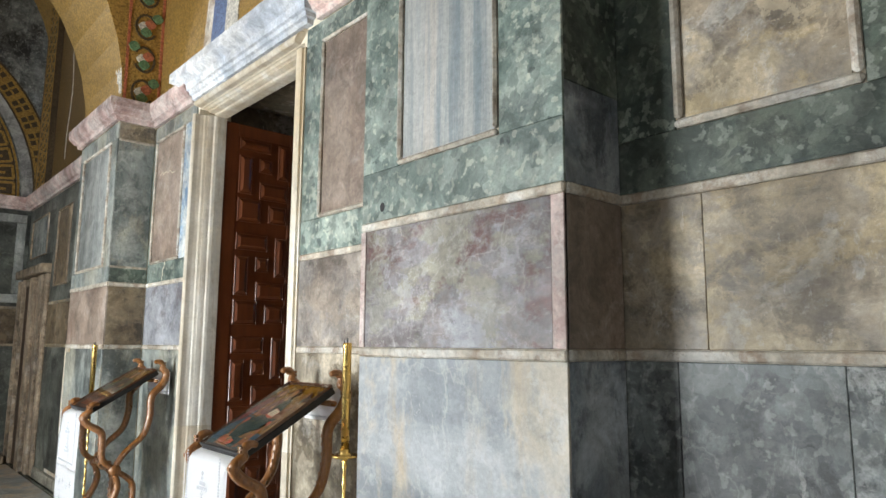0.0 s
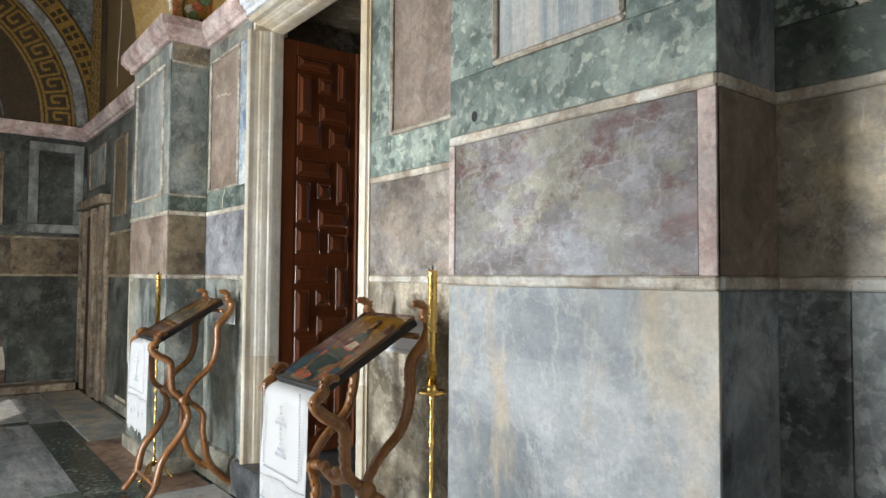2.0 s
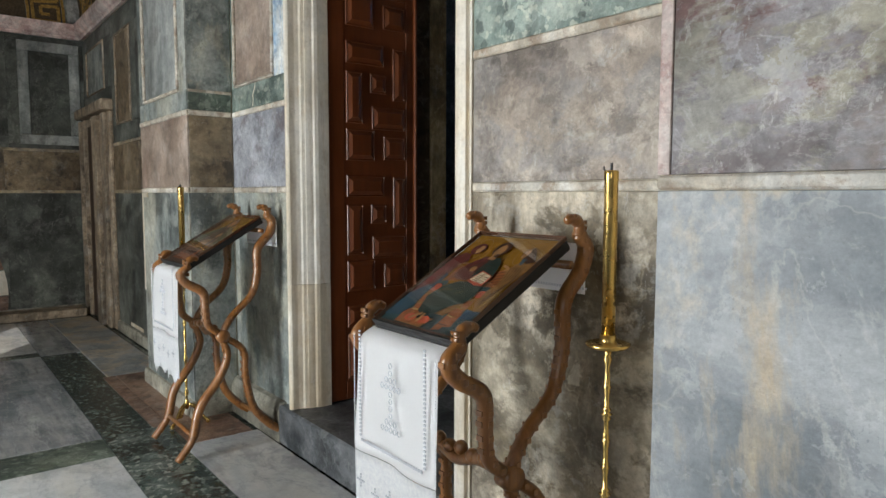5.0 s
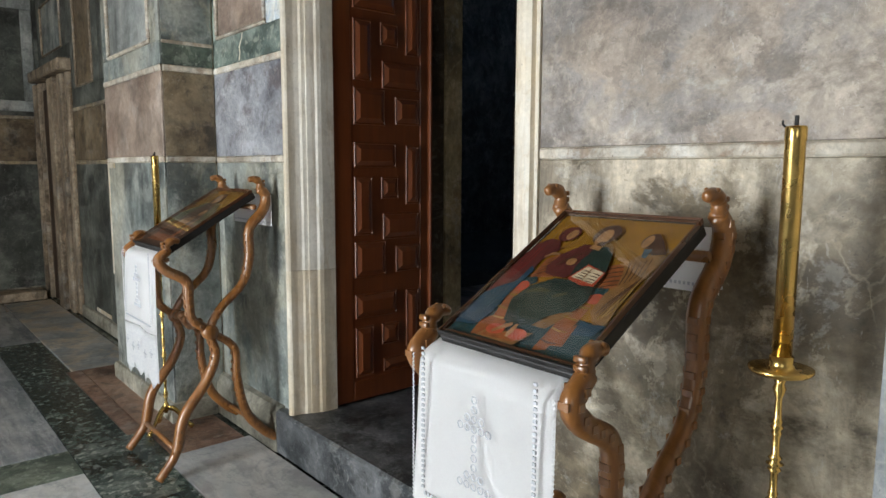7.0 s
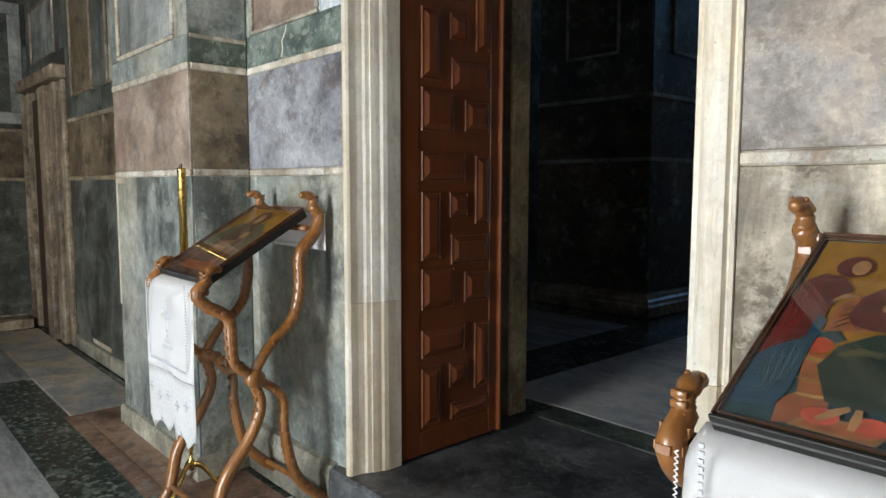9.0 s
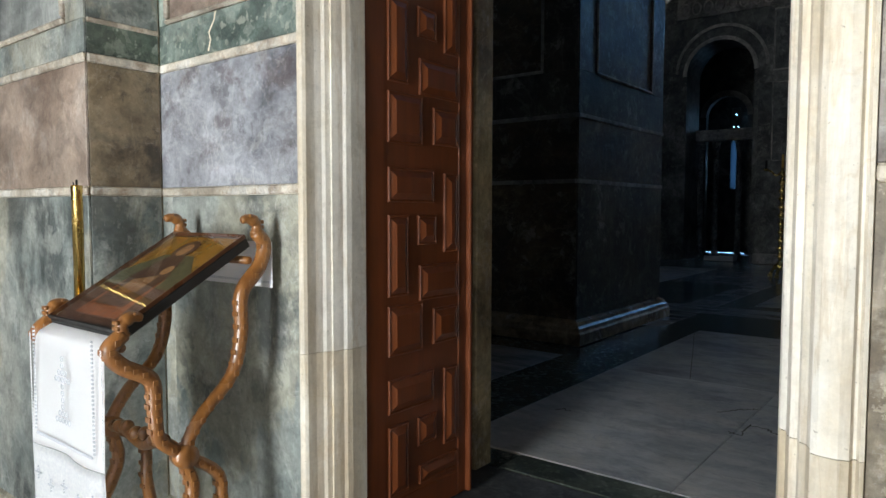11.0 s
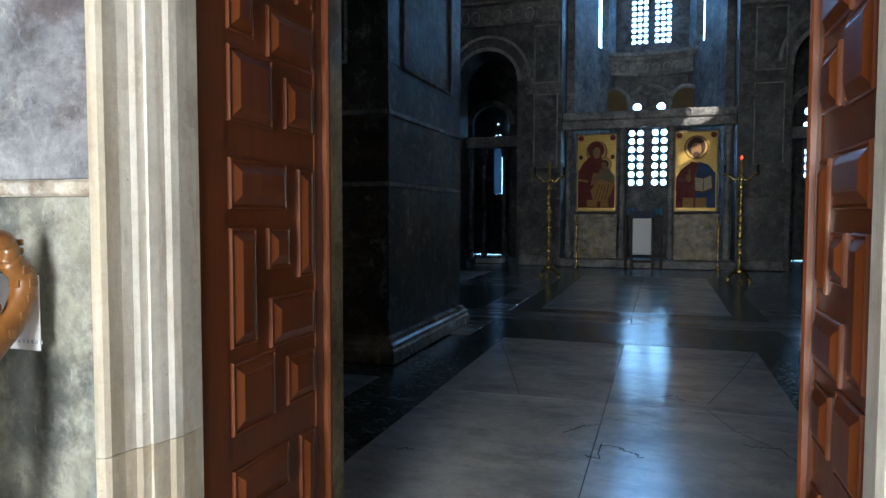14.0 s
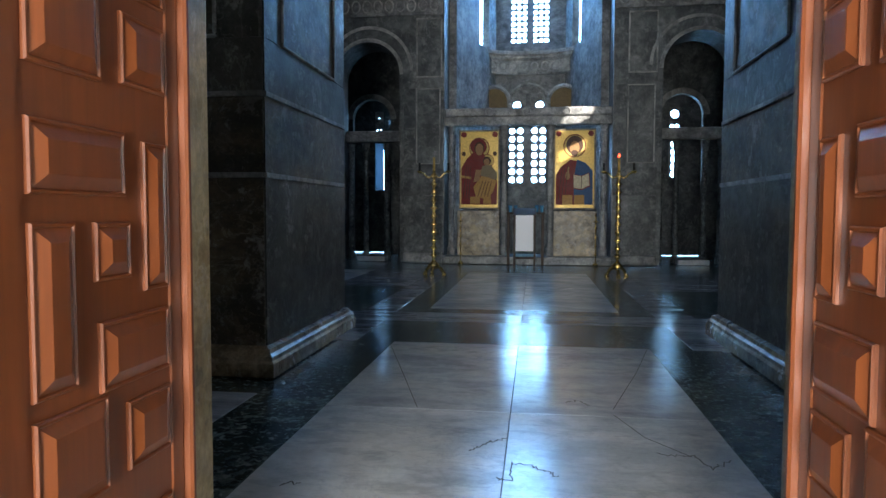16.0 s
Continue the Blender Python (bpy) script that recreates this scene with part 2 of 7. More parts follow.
M_TAUPE = marble("pinkish_taupe_marble", [(0.23, 0.185, 0.155), (0.33, 0.275, 0.235), (0.31, 0.28, 0.26), (0.42, 0.36, 0.3)], 1.9, (1, 1, 1.2), (0, 35, 0), (0.54, 0.47, 0.38), 0.35, (0.12, 0.095, 0.075), 0.5, worn=0.35, accent=(0.4, 0.32, 0.25), accent_amt=0.5, scratch=0.5)
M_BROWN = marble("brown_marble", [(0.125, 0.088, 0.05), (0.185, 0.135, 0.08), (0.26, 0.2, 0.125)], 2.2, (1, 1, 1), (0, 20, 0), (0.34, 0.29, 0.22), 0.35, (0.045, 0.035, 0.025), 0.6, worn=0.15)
M_ROSE = marble("rose_brown_marble", [(0.25, 0.185, 0.145), (0.3, 0.23, 0.18), (0.36, 0.285, 0.235)], 1.8, (1, 1, 0.6), (0, 0, 0), (0.5, 0.43, 0.36), 0.25, (0.17, 0.11, 0.085), 0.4, worn=0.18, scratch=0.2)
M_VERDE = marble("green_breccia", [(0.115, 0.16, 0.14), (0.18, 0.235, 0.205), (0.26, 0.31, 0.275)], 2.6, (1, 1, 1), (0, 0, 0), (0.4, 0.45, 0.39), 0.3, (0.055, 0.085, 0.08), 0.55, 0.34, (0.46, 0.48, 0.4), 0.7, 0.12, scratch=0.2)
M_VERDE_DARK = marble("dark_green_breccia", [(0.045, 0.062, 0.05), (0.08, 0.105, 0.085), (0.135, 0.155, 0.12)], 3.0, (1, 1, 1), (0, 0, 0), (0.2, 0.24, 0.18), 0.3, (0.02, 0.03, 0.025), 0.5, 0.3, (0.3, 0.33, 0.28), 0.6, 0.05, scratch=0.1)
M_STRIPE = marble("pale_striped_marble", [(0.27, 0.29, 0.29), (0.38, 0.385, 0.365), (0.3, 0.32, 0.325), (0.43, 0.41, 0.37)], 2.6, (2.6, 2.6, 0.1), (0, 3, 0), (0.5, 0.48, 0.44), 0.4, (0.16, 0.21, 0.23), 0.55, 0.3, worn=0.06, scratch=0.05, wisp=0.0, mottle=0.15, chips=0.15, crack=0.0, wash_amt=0.3)
M_BLUE_STRIP = marble("flaking_blue_plaster", [(0.2, 0.32, 0.45), (0.42, 0.5, 0.56), (0.6, 0.6, 0.56)], 6.0, (1, 1, 0.6), (0, 0, 0), (0.65, 0.63, 0.58), 0.5, (0.1, 0.18, 0.3), 0.5, 0.7)
M_FRAME = marble("worn_white_marble", [(0.6, 0.51, 0.38), (0.69, 0.62, 0.5), (0.75, 0.71, 0.63)], 1.4, (2.5, 2.5, 0.3), (0, 0, 0), (0.5, 0.38, 0.23), 0.4, (0.42, 0.32, 0.2), 0.3, 0.36, worn=0.05, scratch=0.1, streak=(0.56, 0.44, 0.27), streak_amt=0.42, chips=0.3, grain_amt=0.25, wash_amt=0.3, mottle=0.2, wisp=0.2)
M_LEDGE = marble("cream_marble_strip", [(0.46, 0.4, 0.32), (0.58, 0.52, 0.43), (0.66, 0.62, 0.55)], 5.0, (1, 1, 1), (0, 0, 0), (0.4, 0.3, 0.2), 0.5, (0.3, 0.2, 0.13), 0.5, 0.5, wash_amt=0.3)
M_PINK = marble("pink_marble_cornice", [(0.45, 0.3, 0.27), (0.56, 0.42, 0.38), (0.62, 0.52, 0.48)], 4.0, (1, 1, 1), (0, 0, 0), (0.7, 0.66, 0.62), 0.5, (0.3, 0.18, 0.16), 0.4, 0.45)
M_HOOD = marble("bluish_white_marble", [(0.5, 0.54, 0.6), (0.66, 0.68, 0.72), (0.76, 0.76, 0.76)], 3.0, (1, 1, 1), (0, 0, 0), (0.45, 0.5, 0.6), 0.5, (0.4, 0.42, 0.46), 0.3, 0.4)
M_JAMB_BROWN = marble("brown_worn_stone", [(0.2, 0.15, 0.1), (0.3, 0.23, 0.16), (0.4, 0.32, 0.23)], 3.0, (1, 1, 0.4), (0, 0, 0), (0.5, 0.42, 0.3), 0.4, (0.08, 0.06, 0.04), 0.5, 0.5)
M_FLOOR_WHITE = marble("white_floor_marble", [(0.48, 0.5, 0.52), (0.6, 0.61, 0.61), (0.66, 0.65, 0.62)], 1.2, (1, 2.2, 1), (0, 0, 30), (0.4, 0.42, 0.44), 0.55, (0.3, 0.31, 0.33), 0.35, 0.1, worn=0.08, scratch=0.1, rough_more=0.1, relief=0.19, wisp=0.25, mottle=0.2, grain_amt=0.12, chips=0.12, wash_amt=0.25)
M_FLOOR_GREY = marble("grey_floor_marble", [(0.2, 0.22, 0.24), (0.3, 0.31, 0.33), (0.4, 0.4, 0.4)], 1.4, (0.5, 3.0, 1), (0, 0, 8), (0.5, 0.5, 0.5), 0.5, (0.12, 0.13, 0.15), 0.4, 0.1, worn=0.1, scratch=0.15, rough_more=0.1, relief=0.12, mottle=0.3, grain_amt=0.2, chips=0.15, wash_amt=0.3)
M_FLOOR_GREEN = marble("dark_green_floor_marble", [(0.025, 0.045, 0.04), (0.045, 0.07, 0.06), (0.09, 0.11, 0.1)], 3.0, (1, 1, 1), (0, 0, 0), (0.3, 0.33, 0.3), 0.4, (0.015, 0.02, 0.02), 0.5, 0.15, (0.4, 0.42, 0.38), 0.5, 0.03, scratch=0.05, rough_more=0.12, chips=0.2, relief=0.19, wisp=0.15)
M_FLOOR_RED = marble("red_brown_floor_marble", [(0.14, 0.075, 0.05), (0.2, 0.11, 0.075), (0.28, 0.18, 0.13)], 3.0, (1, 1, 1), (0, 0, 0), (0.35, 0.25, 0.19), 0.4, (0.06, 0.035, 0.025), 0.5, 0.28)
M_THRESH = marble("black_threshold_marble", [(0.03, 0.035, 0.038), (0.055, 0.06, 0.065), (0.11, 0.115, 0.12)], 3.0, (1, 1, 1), (0, 0, 30), (0.25, 0.26, 0.26), 0.45, (0.015, 0.016, 0.018), 0.5, 0.3, worn=0.12)
# Nave wall marble set dark; the dim interior is in its colour.
M_NAVE = marble("shaded_grey_green_marble", [(0.062, 0.068, 0.068), (0.11, 0.12, 0.12), (0.19, 0.195, 0.187)], 1.5, (1, 1, 0.6), (0, 15, 0), (0.36, 0.36, 0.34), 0.4, (0.06, 0.065, 0.065), 0.5, 0.3)
# Nave brown and pier stone: darker copies with the interior's shade in the colour.
M_NAVE_BROWN = marble("shaded_brown_marble", [(0.044, 0.031, 0.016), (0.076, 0.055, 0.03), (0.12, 0.09, 0.052)], 1.6, (1, 1, 1.4), (0, 15, 0), (0.34, 0.3, 0.24), 0.4, (0.06, 0.05, 0.04), 0.5, 0.35)
M_PIER = marble("shaded_pier_marble", [(0.022, 0.022, 0.017), (0.042, 0.041, 0.032), (0.075, 0.072, 0.058)], 1.5, (1, 1, 0.6), (0, 15, 0), (0.3, 0.3, 0.27), 0.4, (0.035, 0.035, 0.032), 0.5, 0.3)
M_NAVE_TRIM = marble("pale_stone_moulding", [(0.34, 0.33, 0.31), (0.46, 0.45, 0.42), (0.55, 0.53, 0.49)], 3.0, (1, 1, 1), (0, 0, 0), (0.6, 0.58, 0.54), 0.3, (0.2, 0.19, 0.17), 0.4, 0.35)
M_PIER_BASE = marble("polished_tan_base", [(0.2, 0.15, 0.09), (0.3, 0.235, 0.15), (0.38, 0.31, 0.21)], 2.0, (1, 1, 1), (0, 0, 0), (0.45, 0.38, 0.28), 0.3, (0.12, 0.09, 0.05), 0.4, 0.16, rough_more=0.15)
M_NAVE_STONE = marble("carved_grey_stone", [(0.22, 0.22, 0.22), (0.32, 0.32, 0.31), (0.4, 0.39, 0.37)], 3.0, (1, 1, 1), (0, 0, 0), (0.45, 0.44, 0.42), 0.3, (0.12, 0.12, 0.12), 0.4, 0.5)


def plain(name, color, rough=0.5, metal=0.0, grain=30.0, vary=0.3, bumpy=0.1, coat=0.0):
    m, nt, bsdf = nodes_of(name)
    v = place_coord(nt, 1.0)
    n = noise_tex(nt, v, grain, 5, 0.65)
    lo, hi = [c * (1 - vary) for c in color], [min(1, c * (1 + vary)) for c in color]
    nt.links.new(ramp(nt, n, [(0.3, lo), (0.7, hi)]), bsdf.inputs["Base Color"])
    n2 = noise_tex(nt, v, 6, 4, 0.6)
    nt.links.new(ramp(nt, n2, [(0.3, (rough * 0.75,) * 3), (0.7, (min(1, rough * 1.3),) * 3)]), bsdf.inputs["Roughness"])
    bsdf.inputs["Metallic"].default_value = metal
    bsdf.inputs["Coat Weight"].default_value = coat
    if bumpy:
        bump(nt, bsdf, n, bumpy, 0.004)
    return m


def wood(name, dark, light, axis=2, rough=0.35, coat=0.3):
    m, nt, bsdf = nodes_of(name)
    st = [14, 14, 14]
    st[axis] = 0.9
    v = place_coord(nt, 1.0, st)
    n = noise_tex(nt, v, 2.2, 8, 0.6, 0.6)
    v2 = place_coord(nt, 1.0)
    big = noise_tex(nt, v2, 3.0, 4, 0.6)
    col = ramp(nt, n, [(0.25, dark), (0.75, light)])
    col = mix(nt, 0.5, col, mix(nt, 1.0, col, ramp(nt, big, [(0.3, (0.55,) * 3), (0.7, (1.25,) * 3)]), "MULTIPLY"))
    nt.links.new(col, bsdf.inputs["Base Color"])
    nt.links.new(ramp(nt, big, [(0.3, (rough,) * 3), (0.7, (rough + 0.2,) * 3)]), bsdf.inputs["Roughness"])
    bsdf.inputs["Coat Weight"].default_value = coat
    bsdf.inputs["Coat Roughness"].default_value = 0.25
    bump(nt, bsdf, n, 0.12, 0.003)
    return m


M_DOOR = wood("red_brown_door_wood", (0.13, 0.033, 0.009), (0.2, 0.052, 0.013), 2, 0.28, 0.35)
M_STAND = wood("varnished_walnut", (0.15, 0.055, 0.014), (0.36, 0.15, 0.038), 2, 0.24, 0.6)
M_DARKWOOD = wood("dark_desk_wood", (0.03, 0.016, 0.01), (0.07, 0.04, 0.022), 2, 0.55, 0.0)
M_BRASS = plain("polished_brass", (0.72, 0.5, 0.17), 0.24, 1.0, 18, 0.18, 0.0)
M_GOLD = plain("gilded_ground", (0.62, 0.4, 0.1), 0.38, 0.35, 25, 0.25, 0.08)
M_BLACK = plain("black_painted_edge", (0.012, 0.011, 0.011), 0.55, 0, 30, 0.2, 0.05)
M_WHITE_CLOTH = plain("white_linen", (0.95, 0.955, 0.97), 0.85, 0, 320, 0.03, 0.05)
M_LACE = plain("white_lace", (0.9, 0.92, 0.97), 0.9, 0, 90, 0.1, 0.3)
M_THREAD = plain("grey_embroidery", (0.6, 0.62, 0.67), 0.9, 0, 200, 0.15, 0.4)
M_IRON = plain("dark_iron", (0.03, 0.03, 0.03), 0.5, 0.6)


def mosaic(name, base, alt, metal, tess=70.0, amount=0.35):
    """Small glass tesserae, each tilted a little."""
    m, nt, bsdf = nodes_of(name)
    v = place_coord(nt, 1.0, shuffle=False)
    vo = nt.nodes.new("ShaderNodeTexVoronoi")
    vo.inputs["Scale"].default_value = tess
    nt.links.new(v, vo.inputs["Vector"])
    big = noise_tex(nt, v, 2.2, 6, 0.65)
    col = mix(nt, ramp(nt, big, [(0.4, (0, 0, 0)), (0.62, (amount,) * 3)]), base, alt)
    sep = nt.nodes.new("ShaderNodeSeparateColor")
    nt.links.new(vo.outputs["Color"], sep.inputs[0])
    col = mix(nt, 1.0, col, ramp(nt, sep.outputs[0], [(0, (0.6,) * 3), (1, (1.25,) * 3)]), "MULTIPLY")
    nt.links.new(col, bsdf.inputs["Base Color"])
    bsdf.inputs["Metallic"].default_value = metal
    bsdf.inputs["Roughness"].default_value = 0.42
    bump(nt, bsdf, vo.outputs["Distance"], 0.5, 0.004)
    return m


M_MOSAIC = mosaic("gold_mosaic", (0.42, 0.26, 0.07), (0.27, 0.165, 0.05), 0.35)
M_MOS_DARK = mosaic("dark_brown_mosaic", (0.07, 0.05, 0.03), (0.12, 0.08, 0.04), 0.1)
# Browner copy of the gold mosaic; shade is put into its colour.
M_MOS_DIMMED = mosaic("dimmed_gold_mosaic", (0.17, 0.105, 0.035), (0.09, 0.06, 0.025), 0.3)
M_MOS_RED = mosaic("red_mosaic", (0.42, 0.12, 0.06), (0.5, 0.2, 0.12), 0.0)
M_MOS_GREEN = mosaic("green_mosaic", (0.1, 0.2, 0.1), (0.2, 0.28, 0.14), 0.0)
M_MOS_BLUE = mosaic("blue_mosaic", (0.08, 0.13, 0.28), (0.2, 0.27, 0.4), 0.0)
M_MOS_WHITE = mosaic("white_mosaic", (0.62, 0.58, 0.5), (0.5, 0.48, 0.44), 0.0)
M_PLASTER = plain("dim_plaster", (0.3, 0.27, 0.23), 0.85, 0, 8, 0.25, 0.2)


def paint(name, color, rough=0.6):
    return plain(name, color, rough, 0, 40, 0.35, 0.02, 0.0)


P_RED = paint("icon_red", (0.17, 0.012, 0.008))
P_ORANGE = paint("icon_orange", (0.23, 0.07, 0.018))
P_GREEN = paint("icon_green", (0.01, 0.024, 0.017))
P_BLUE = paint("icon_blue", (0.012, 0.045, 0.075))
P_BROWN = paint("icon_brown", (0.06, 0.024, 0.01))
P_SKIN = paint("icon_ochre", (0.3, 0.155, 0.06))
M_REVEAL = marble("yellowed_stone_edge", [(0.15, 0.11, 0.05), (0.24, 0.185, 0.09), (0.42, 0.34, 0.19)], 3.0, (1, 1, 0.4), (0, 0, 0), (0.7, 0.62, 0.42), 0.4, (0.25, 0.16, 0.07), 0.4, 0.3)
P_CREAM = paint("icon_cream", (0.58, 0.5, 0.34))
P_HALO = paint("icon_pale_gold", (0.55, 0.38, 0.11))
P_AZURE = paint("icon_azure", (0.02, 0.07, 0.17))

_m, _nt, _b = nodes_of("bright_overcast_sky")
_b.inputs["Base Color"].default_value = (0, 0, 0, 1)
_b.inputs["Emission Color"].default_value = (0.26, 0.58, 1.0, 1)
_b.inputs["Emission Strength"].default_value = 11.0
M_SKY = _m
# Translucent stuff that imitates a pale, daylit reveal.
M_GLOW_PANE, _nt, _b = nodes_of("translucent_glow_pane")
_tr = _nt.nodes.new("ShaderNodeBsdfTranslucent")
_tr.inputs["Color"].default_value = (0.1, 0.12, 0.14, 1)
_nt.links.new(_tr.outputs[0], _nt.nodes["Material Output"].inputs["Surface"])
_m, _nt, _b = nodes_of("lamp_flame_red")
_b.inputs["Base Color"].default_value = (0.5, 0.02, 0.01, 1)
_b.inputs["Emission Color"].default_value = (1, 0.05, 0.02, 1)
_b.inputs["Emission Strength"].default_value = 3.0
M_REDLAMP = _m


# ---- mesh helpers ----
def add_box(bm, x0, x1, y0, y1, z0, z1, bevel=0.0, m=None):
    r = bmesh.ops.create_cube(bm, size=1.0)["verts"]
    bmesh.ops.scale(bm, vec=(abs(x1 - x0), abs(y1 - y0), abs(z1 - z0)), verts=r)
    bmesh.ops.translate(bm, vec=((x0 + x1) / 2, (y0 + y1) / 2, (z0 + z1) / 2), verts=r)
    if bevel:
        es = list({e for v in r for e in v.link_edges})
        out = bmesh.ops.bevel(bm, geom=es, offset=bevel, segments=1, affect="EDGES", profile=0.5)
        r = list({v for f in out["faces"] for v in f.verts} | {v for v in r if v.is_valid})
    if m is not None:
        bmesh.ops.transform(bm, matrix=m, verts=r)
    return r


def add_tube(bm, pts, radii, sides=8, flat=1.0, caps=True):
    """A swept tube along pts; radii one or one a point."""
    pts = [Vector(p) for p in pts]
    if isinstance(radii, (int, float)):
        radii = [radii] * len(pts)
    rings = []
    side = None
    for i, p in enumerate(pts):
        d = (pts[min(i + 1, len(pts) - 1)] - pts[max(i - 1, 0)]).normalized()
        if side is None:
            side = d.orthogonal().normalized()
        side = (side - d * side.dot(d)).normalized()
        up = d.cross(side)
        ring = []
        for k in range(sides):
            a = 2 * math.pi * (k + 0.5) / sides
            ring.append(bm.verts.new(p + side * math.cos(a) * radii[i] + up * math.sin(a) * radii[i] * flat))
        rings.append(ring)
    for a, b in zip(rings, rings[1:]):
        for k in range(sides):
            bm.faces.new((a[k], a[(k + 1) % sides], b[(k + 1) % sides], b[k]))
    if caps:
        bm.faces.new(rings[0][::-1])
        bm.faces.new(rings[-1])


def add_lathe(bm, prof, x, y, sides=20):
    """prof: (radius, z) from bottom to top."""
    rings = [[bm.verts.new((x + r * math.cos(2 * math.pi * k / sides), y + r * math.sin(2 * math.pi * k / sides), z))
              for k in range(sides)] for r, z in prof]
    for a, b in zip(rings, rings[1:]):
        for k in range(sides):
            bm.faces.new((a[k], a[(k + 1) % sides], b[(k + 1) % sides], b[k]))
    bm.faces.new(rings[0][::-1])
    bm.faces.new(rings[-1])


def add_prism(bm, pts, m, depth):
    """A flat polygon (u, v) set up by m and given depth along m's third axis."""
    lo = [bm.verts.new(m @ Vector((u, v, 0))) for u, v in pts]
    hi = [bm.verts.new(m @ Vector((u, v, depth))) for u, v in pts]
    n = len(pts)
    bm.faces.new(lo[::-1])
    bm.faces.new(hi)
    for k in range(n):
        bm.faces.new((lo[k], lo[(k + 1) % n], hi[(k + 1) % n], hi[k]))


def spline(pts, n=8):
    """Catmull-Rom through pts."""
    pts = [Vector(p) for p in pts]
    ext = [2 * pts[0] - pts[1]] + pts + [2 * pts[-1] - pts[-2]]
    out = []
    for i in range(len(pts) - 1):
        a, b, c, d = ext[i:i + 4]
        for k in range(n):
            t = k / n
            out.append(0.5 * ((2 * b) + (c - a) * t + (2 * a - 5 * b + 4 * c - d) * t * t + (3 * b - a - 3 * c + d) * t ** 3))
    return out + [pts[-1]]


def part(name, bm, material, parent=None, label="", smooth=False):
    bmesh.ops.recalc_face_normals(bm, faces=bm.faces)
    me = bpy.data.meshes.new(name)
    bm.to_mesh(me)
    bm.free()
    me.materials.append(material)
    if smooth:
        for p in me.polygons:
            p.use_smooth = True
    ob = new(name, me)
    if parent:
        ob.parent = parent
    if label:
        ob["label"] = label
    return ob


def box(name, x0, x1, y0, y1, z0, z1, material, parent=None, bevel=0.0, label=""):
    bm = bmesh.new()
    add_box(bm, x0, x1, y0, y1, z0, z1, bevel)
    return part(name, bm, material, parent, label)


def structure(ob, label, category):
    return tagged(ob, label, category, kind="structure")


def empty(name, x=0, y=0, z=0):
    ob = new(name)
    ob.location = (x, y, z)
    return ob


FACES = {"-y": lambda u, v, d, p: (u, p - d, v), "+x": lambda u, v, d, p: (p + d, u, v), "-x": lambda u, v, d, p: (p - d, u, v), "+y": lambda u, v, d, p: (u, p + d, v)}


def slab(parent, face, plane, u0, u1, v0, v1, material, proud=0.012, name="slab", bev=0.002):
    """A marble slab on a wall face: u along the wall, v up, standing proud of the plane."""
    g = 0.0007
    a = FACES[face](u0 + g, v0 + g, 0.001, plane)
    b = FACES[face](u1 - g, v1 - g, proud, plane)
    bm = bmesh.new()
    add_box(bm, min(a[0], b[0]), max(a[0], b[0]), min(a[1], b[1]), max(a[1], b[1]), a[2], b[2], min(bev, proud * 0.4))
    return part(name, bm, material, parent)


def framed(parent, face, plane, u0, u1, v0, v1, material, border, w=0.03):
    """A framed panel: an inset slab with four moulded strips round it."""
    slab(parent, face, plane, u0 + w, u1 - w, v0 + w, v1 - w, material, 0.008, "panel")
    for a, b, c, d in ((u0, u1, v0, v0 + w), (u0, u1, v1 - w, v1), (u0, u0 + w, v0 + w, v1 - w), (u1 - w, u1, v0 + w, v1 - w)):
        slab(parent, face, plane, a, b, c, d, border, 0.028, "frame_strip", 0.009)

# ---- narthex shell ----
M_MORTAR = plain("cream_mortar", (0.78, 0.7, 0.56), 0.9, 0, 40, 0.2, 0.3)
M_PLINTH = marble("stained_plinth_marble", [(0.2, 0.19, 0.15), (0.31, 0.29, 0.23), (0.42, 0.4, 0.33)], 3.0, (1, 1, 1), (0, 20, 0), (0.5, 0.47, 0.4), 0.4, (0.1, 0.09, 0.07), 0.5)
M_PANEL_GREY = marble('grey_green_panel', [(0.2, 0.22, 0.21), (0.3, 0.32, 0.31), (0.38, 0.39, 0.37)], 1.8, (1.5, 1.5, 0.3), (0, 3, 0), (0.5, 0.5, 0.47), 0.3, (0.12, 0.135, 0.13), 0.4, worn=0.1)
LEDGE, BAND, TOP, CORN = 1.525, 2.035, 3.42, 3.60
PLX0, PLX1, PRX0, PRX1, PY = -2.24, -1.1, 2.5, 3.55, -0.31
WEST, ENDX, SOUTHX = -4.9, -6.15, 7.2
NF = 0.24
DX0, DX1, DTOP = -0.1, 1.26, 3.315


def wall_with_opening(name, x0, x1, y0, y1, z1, ox0, ox1, oz0, oz1, mat, label):
    bm = bmesh.new()
    add_box(bm, x0, ox0, y0, y1, 0, z1)
    add_box(bm, ox1, x1, y0, y1, 0, z1)
    add_box(bm, ox0, ox1, y0, y1, oz1, z1)
    if oz0 > 0:
        add_box(bm, ox0, ox1, y0, y1, 0, oz0)
    return structure(part(name, bm, mat), label, "wall")


wall_east = wall_with_opening("wall_east", ENDX, SOUTHX, 0.0, 0.25, 3.6, DX0 - 0.07, DX1 + 0.14, 0, DTOP + 0.05, M_MORTAR, "narthex wall clad in old marble slabs round a doorway")
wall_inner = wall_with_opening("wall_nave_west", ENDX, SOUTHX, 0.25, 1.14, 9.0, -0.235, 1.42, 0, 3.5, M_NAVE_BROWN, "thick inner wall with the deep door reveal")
wall_above = structure(box("wall_above", ENDX, SOUTHX, 0.0, 0.24, 3.601, 7.8, M_MOSAIC), "upper wall covered in gold mosaic above the cornice", "wall")
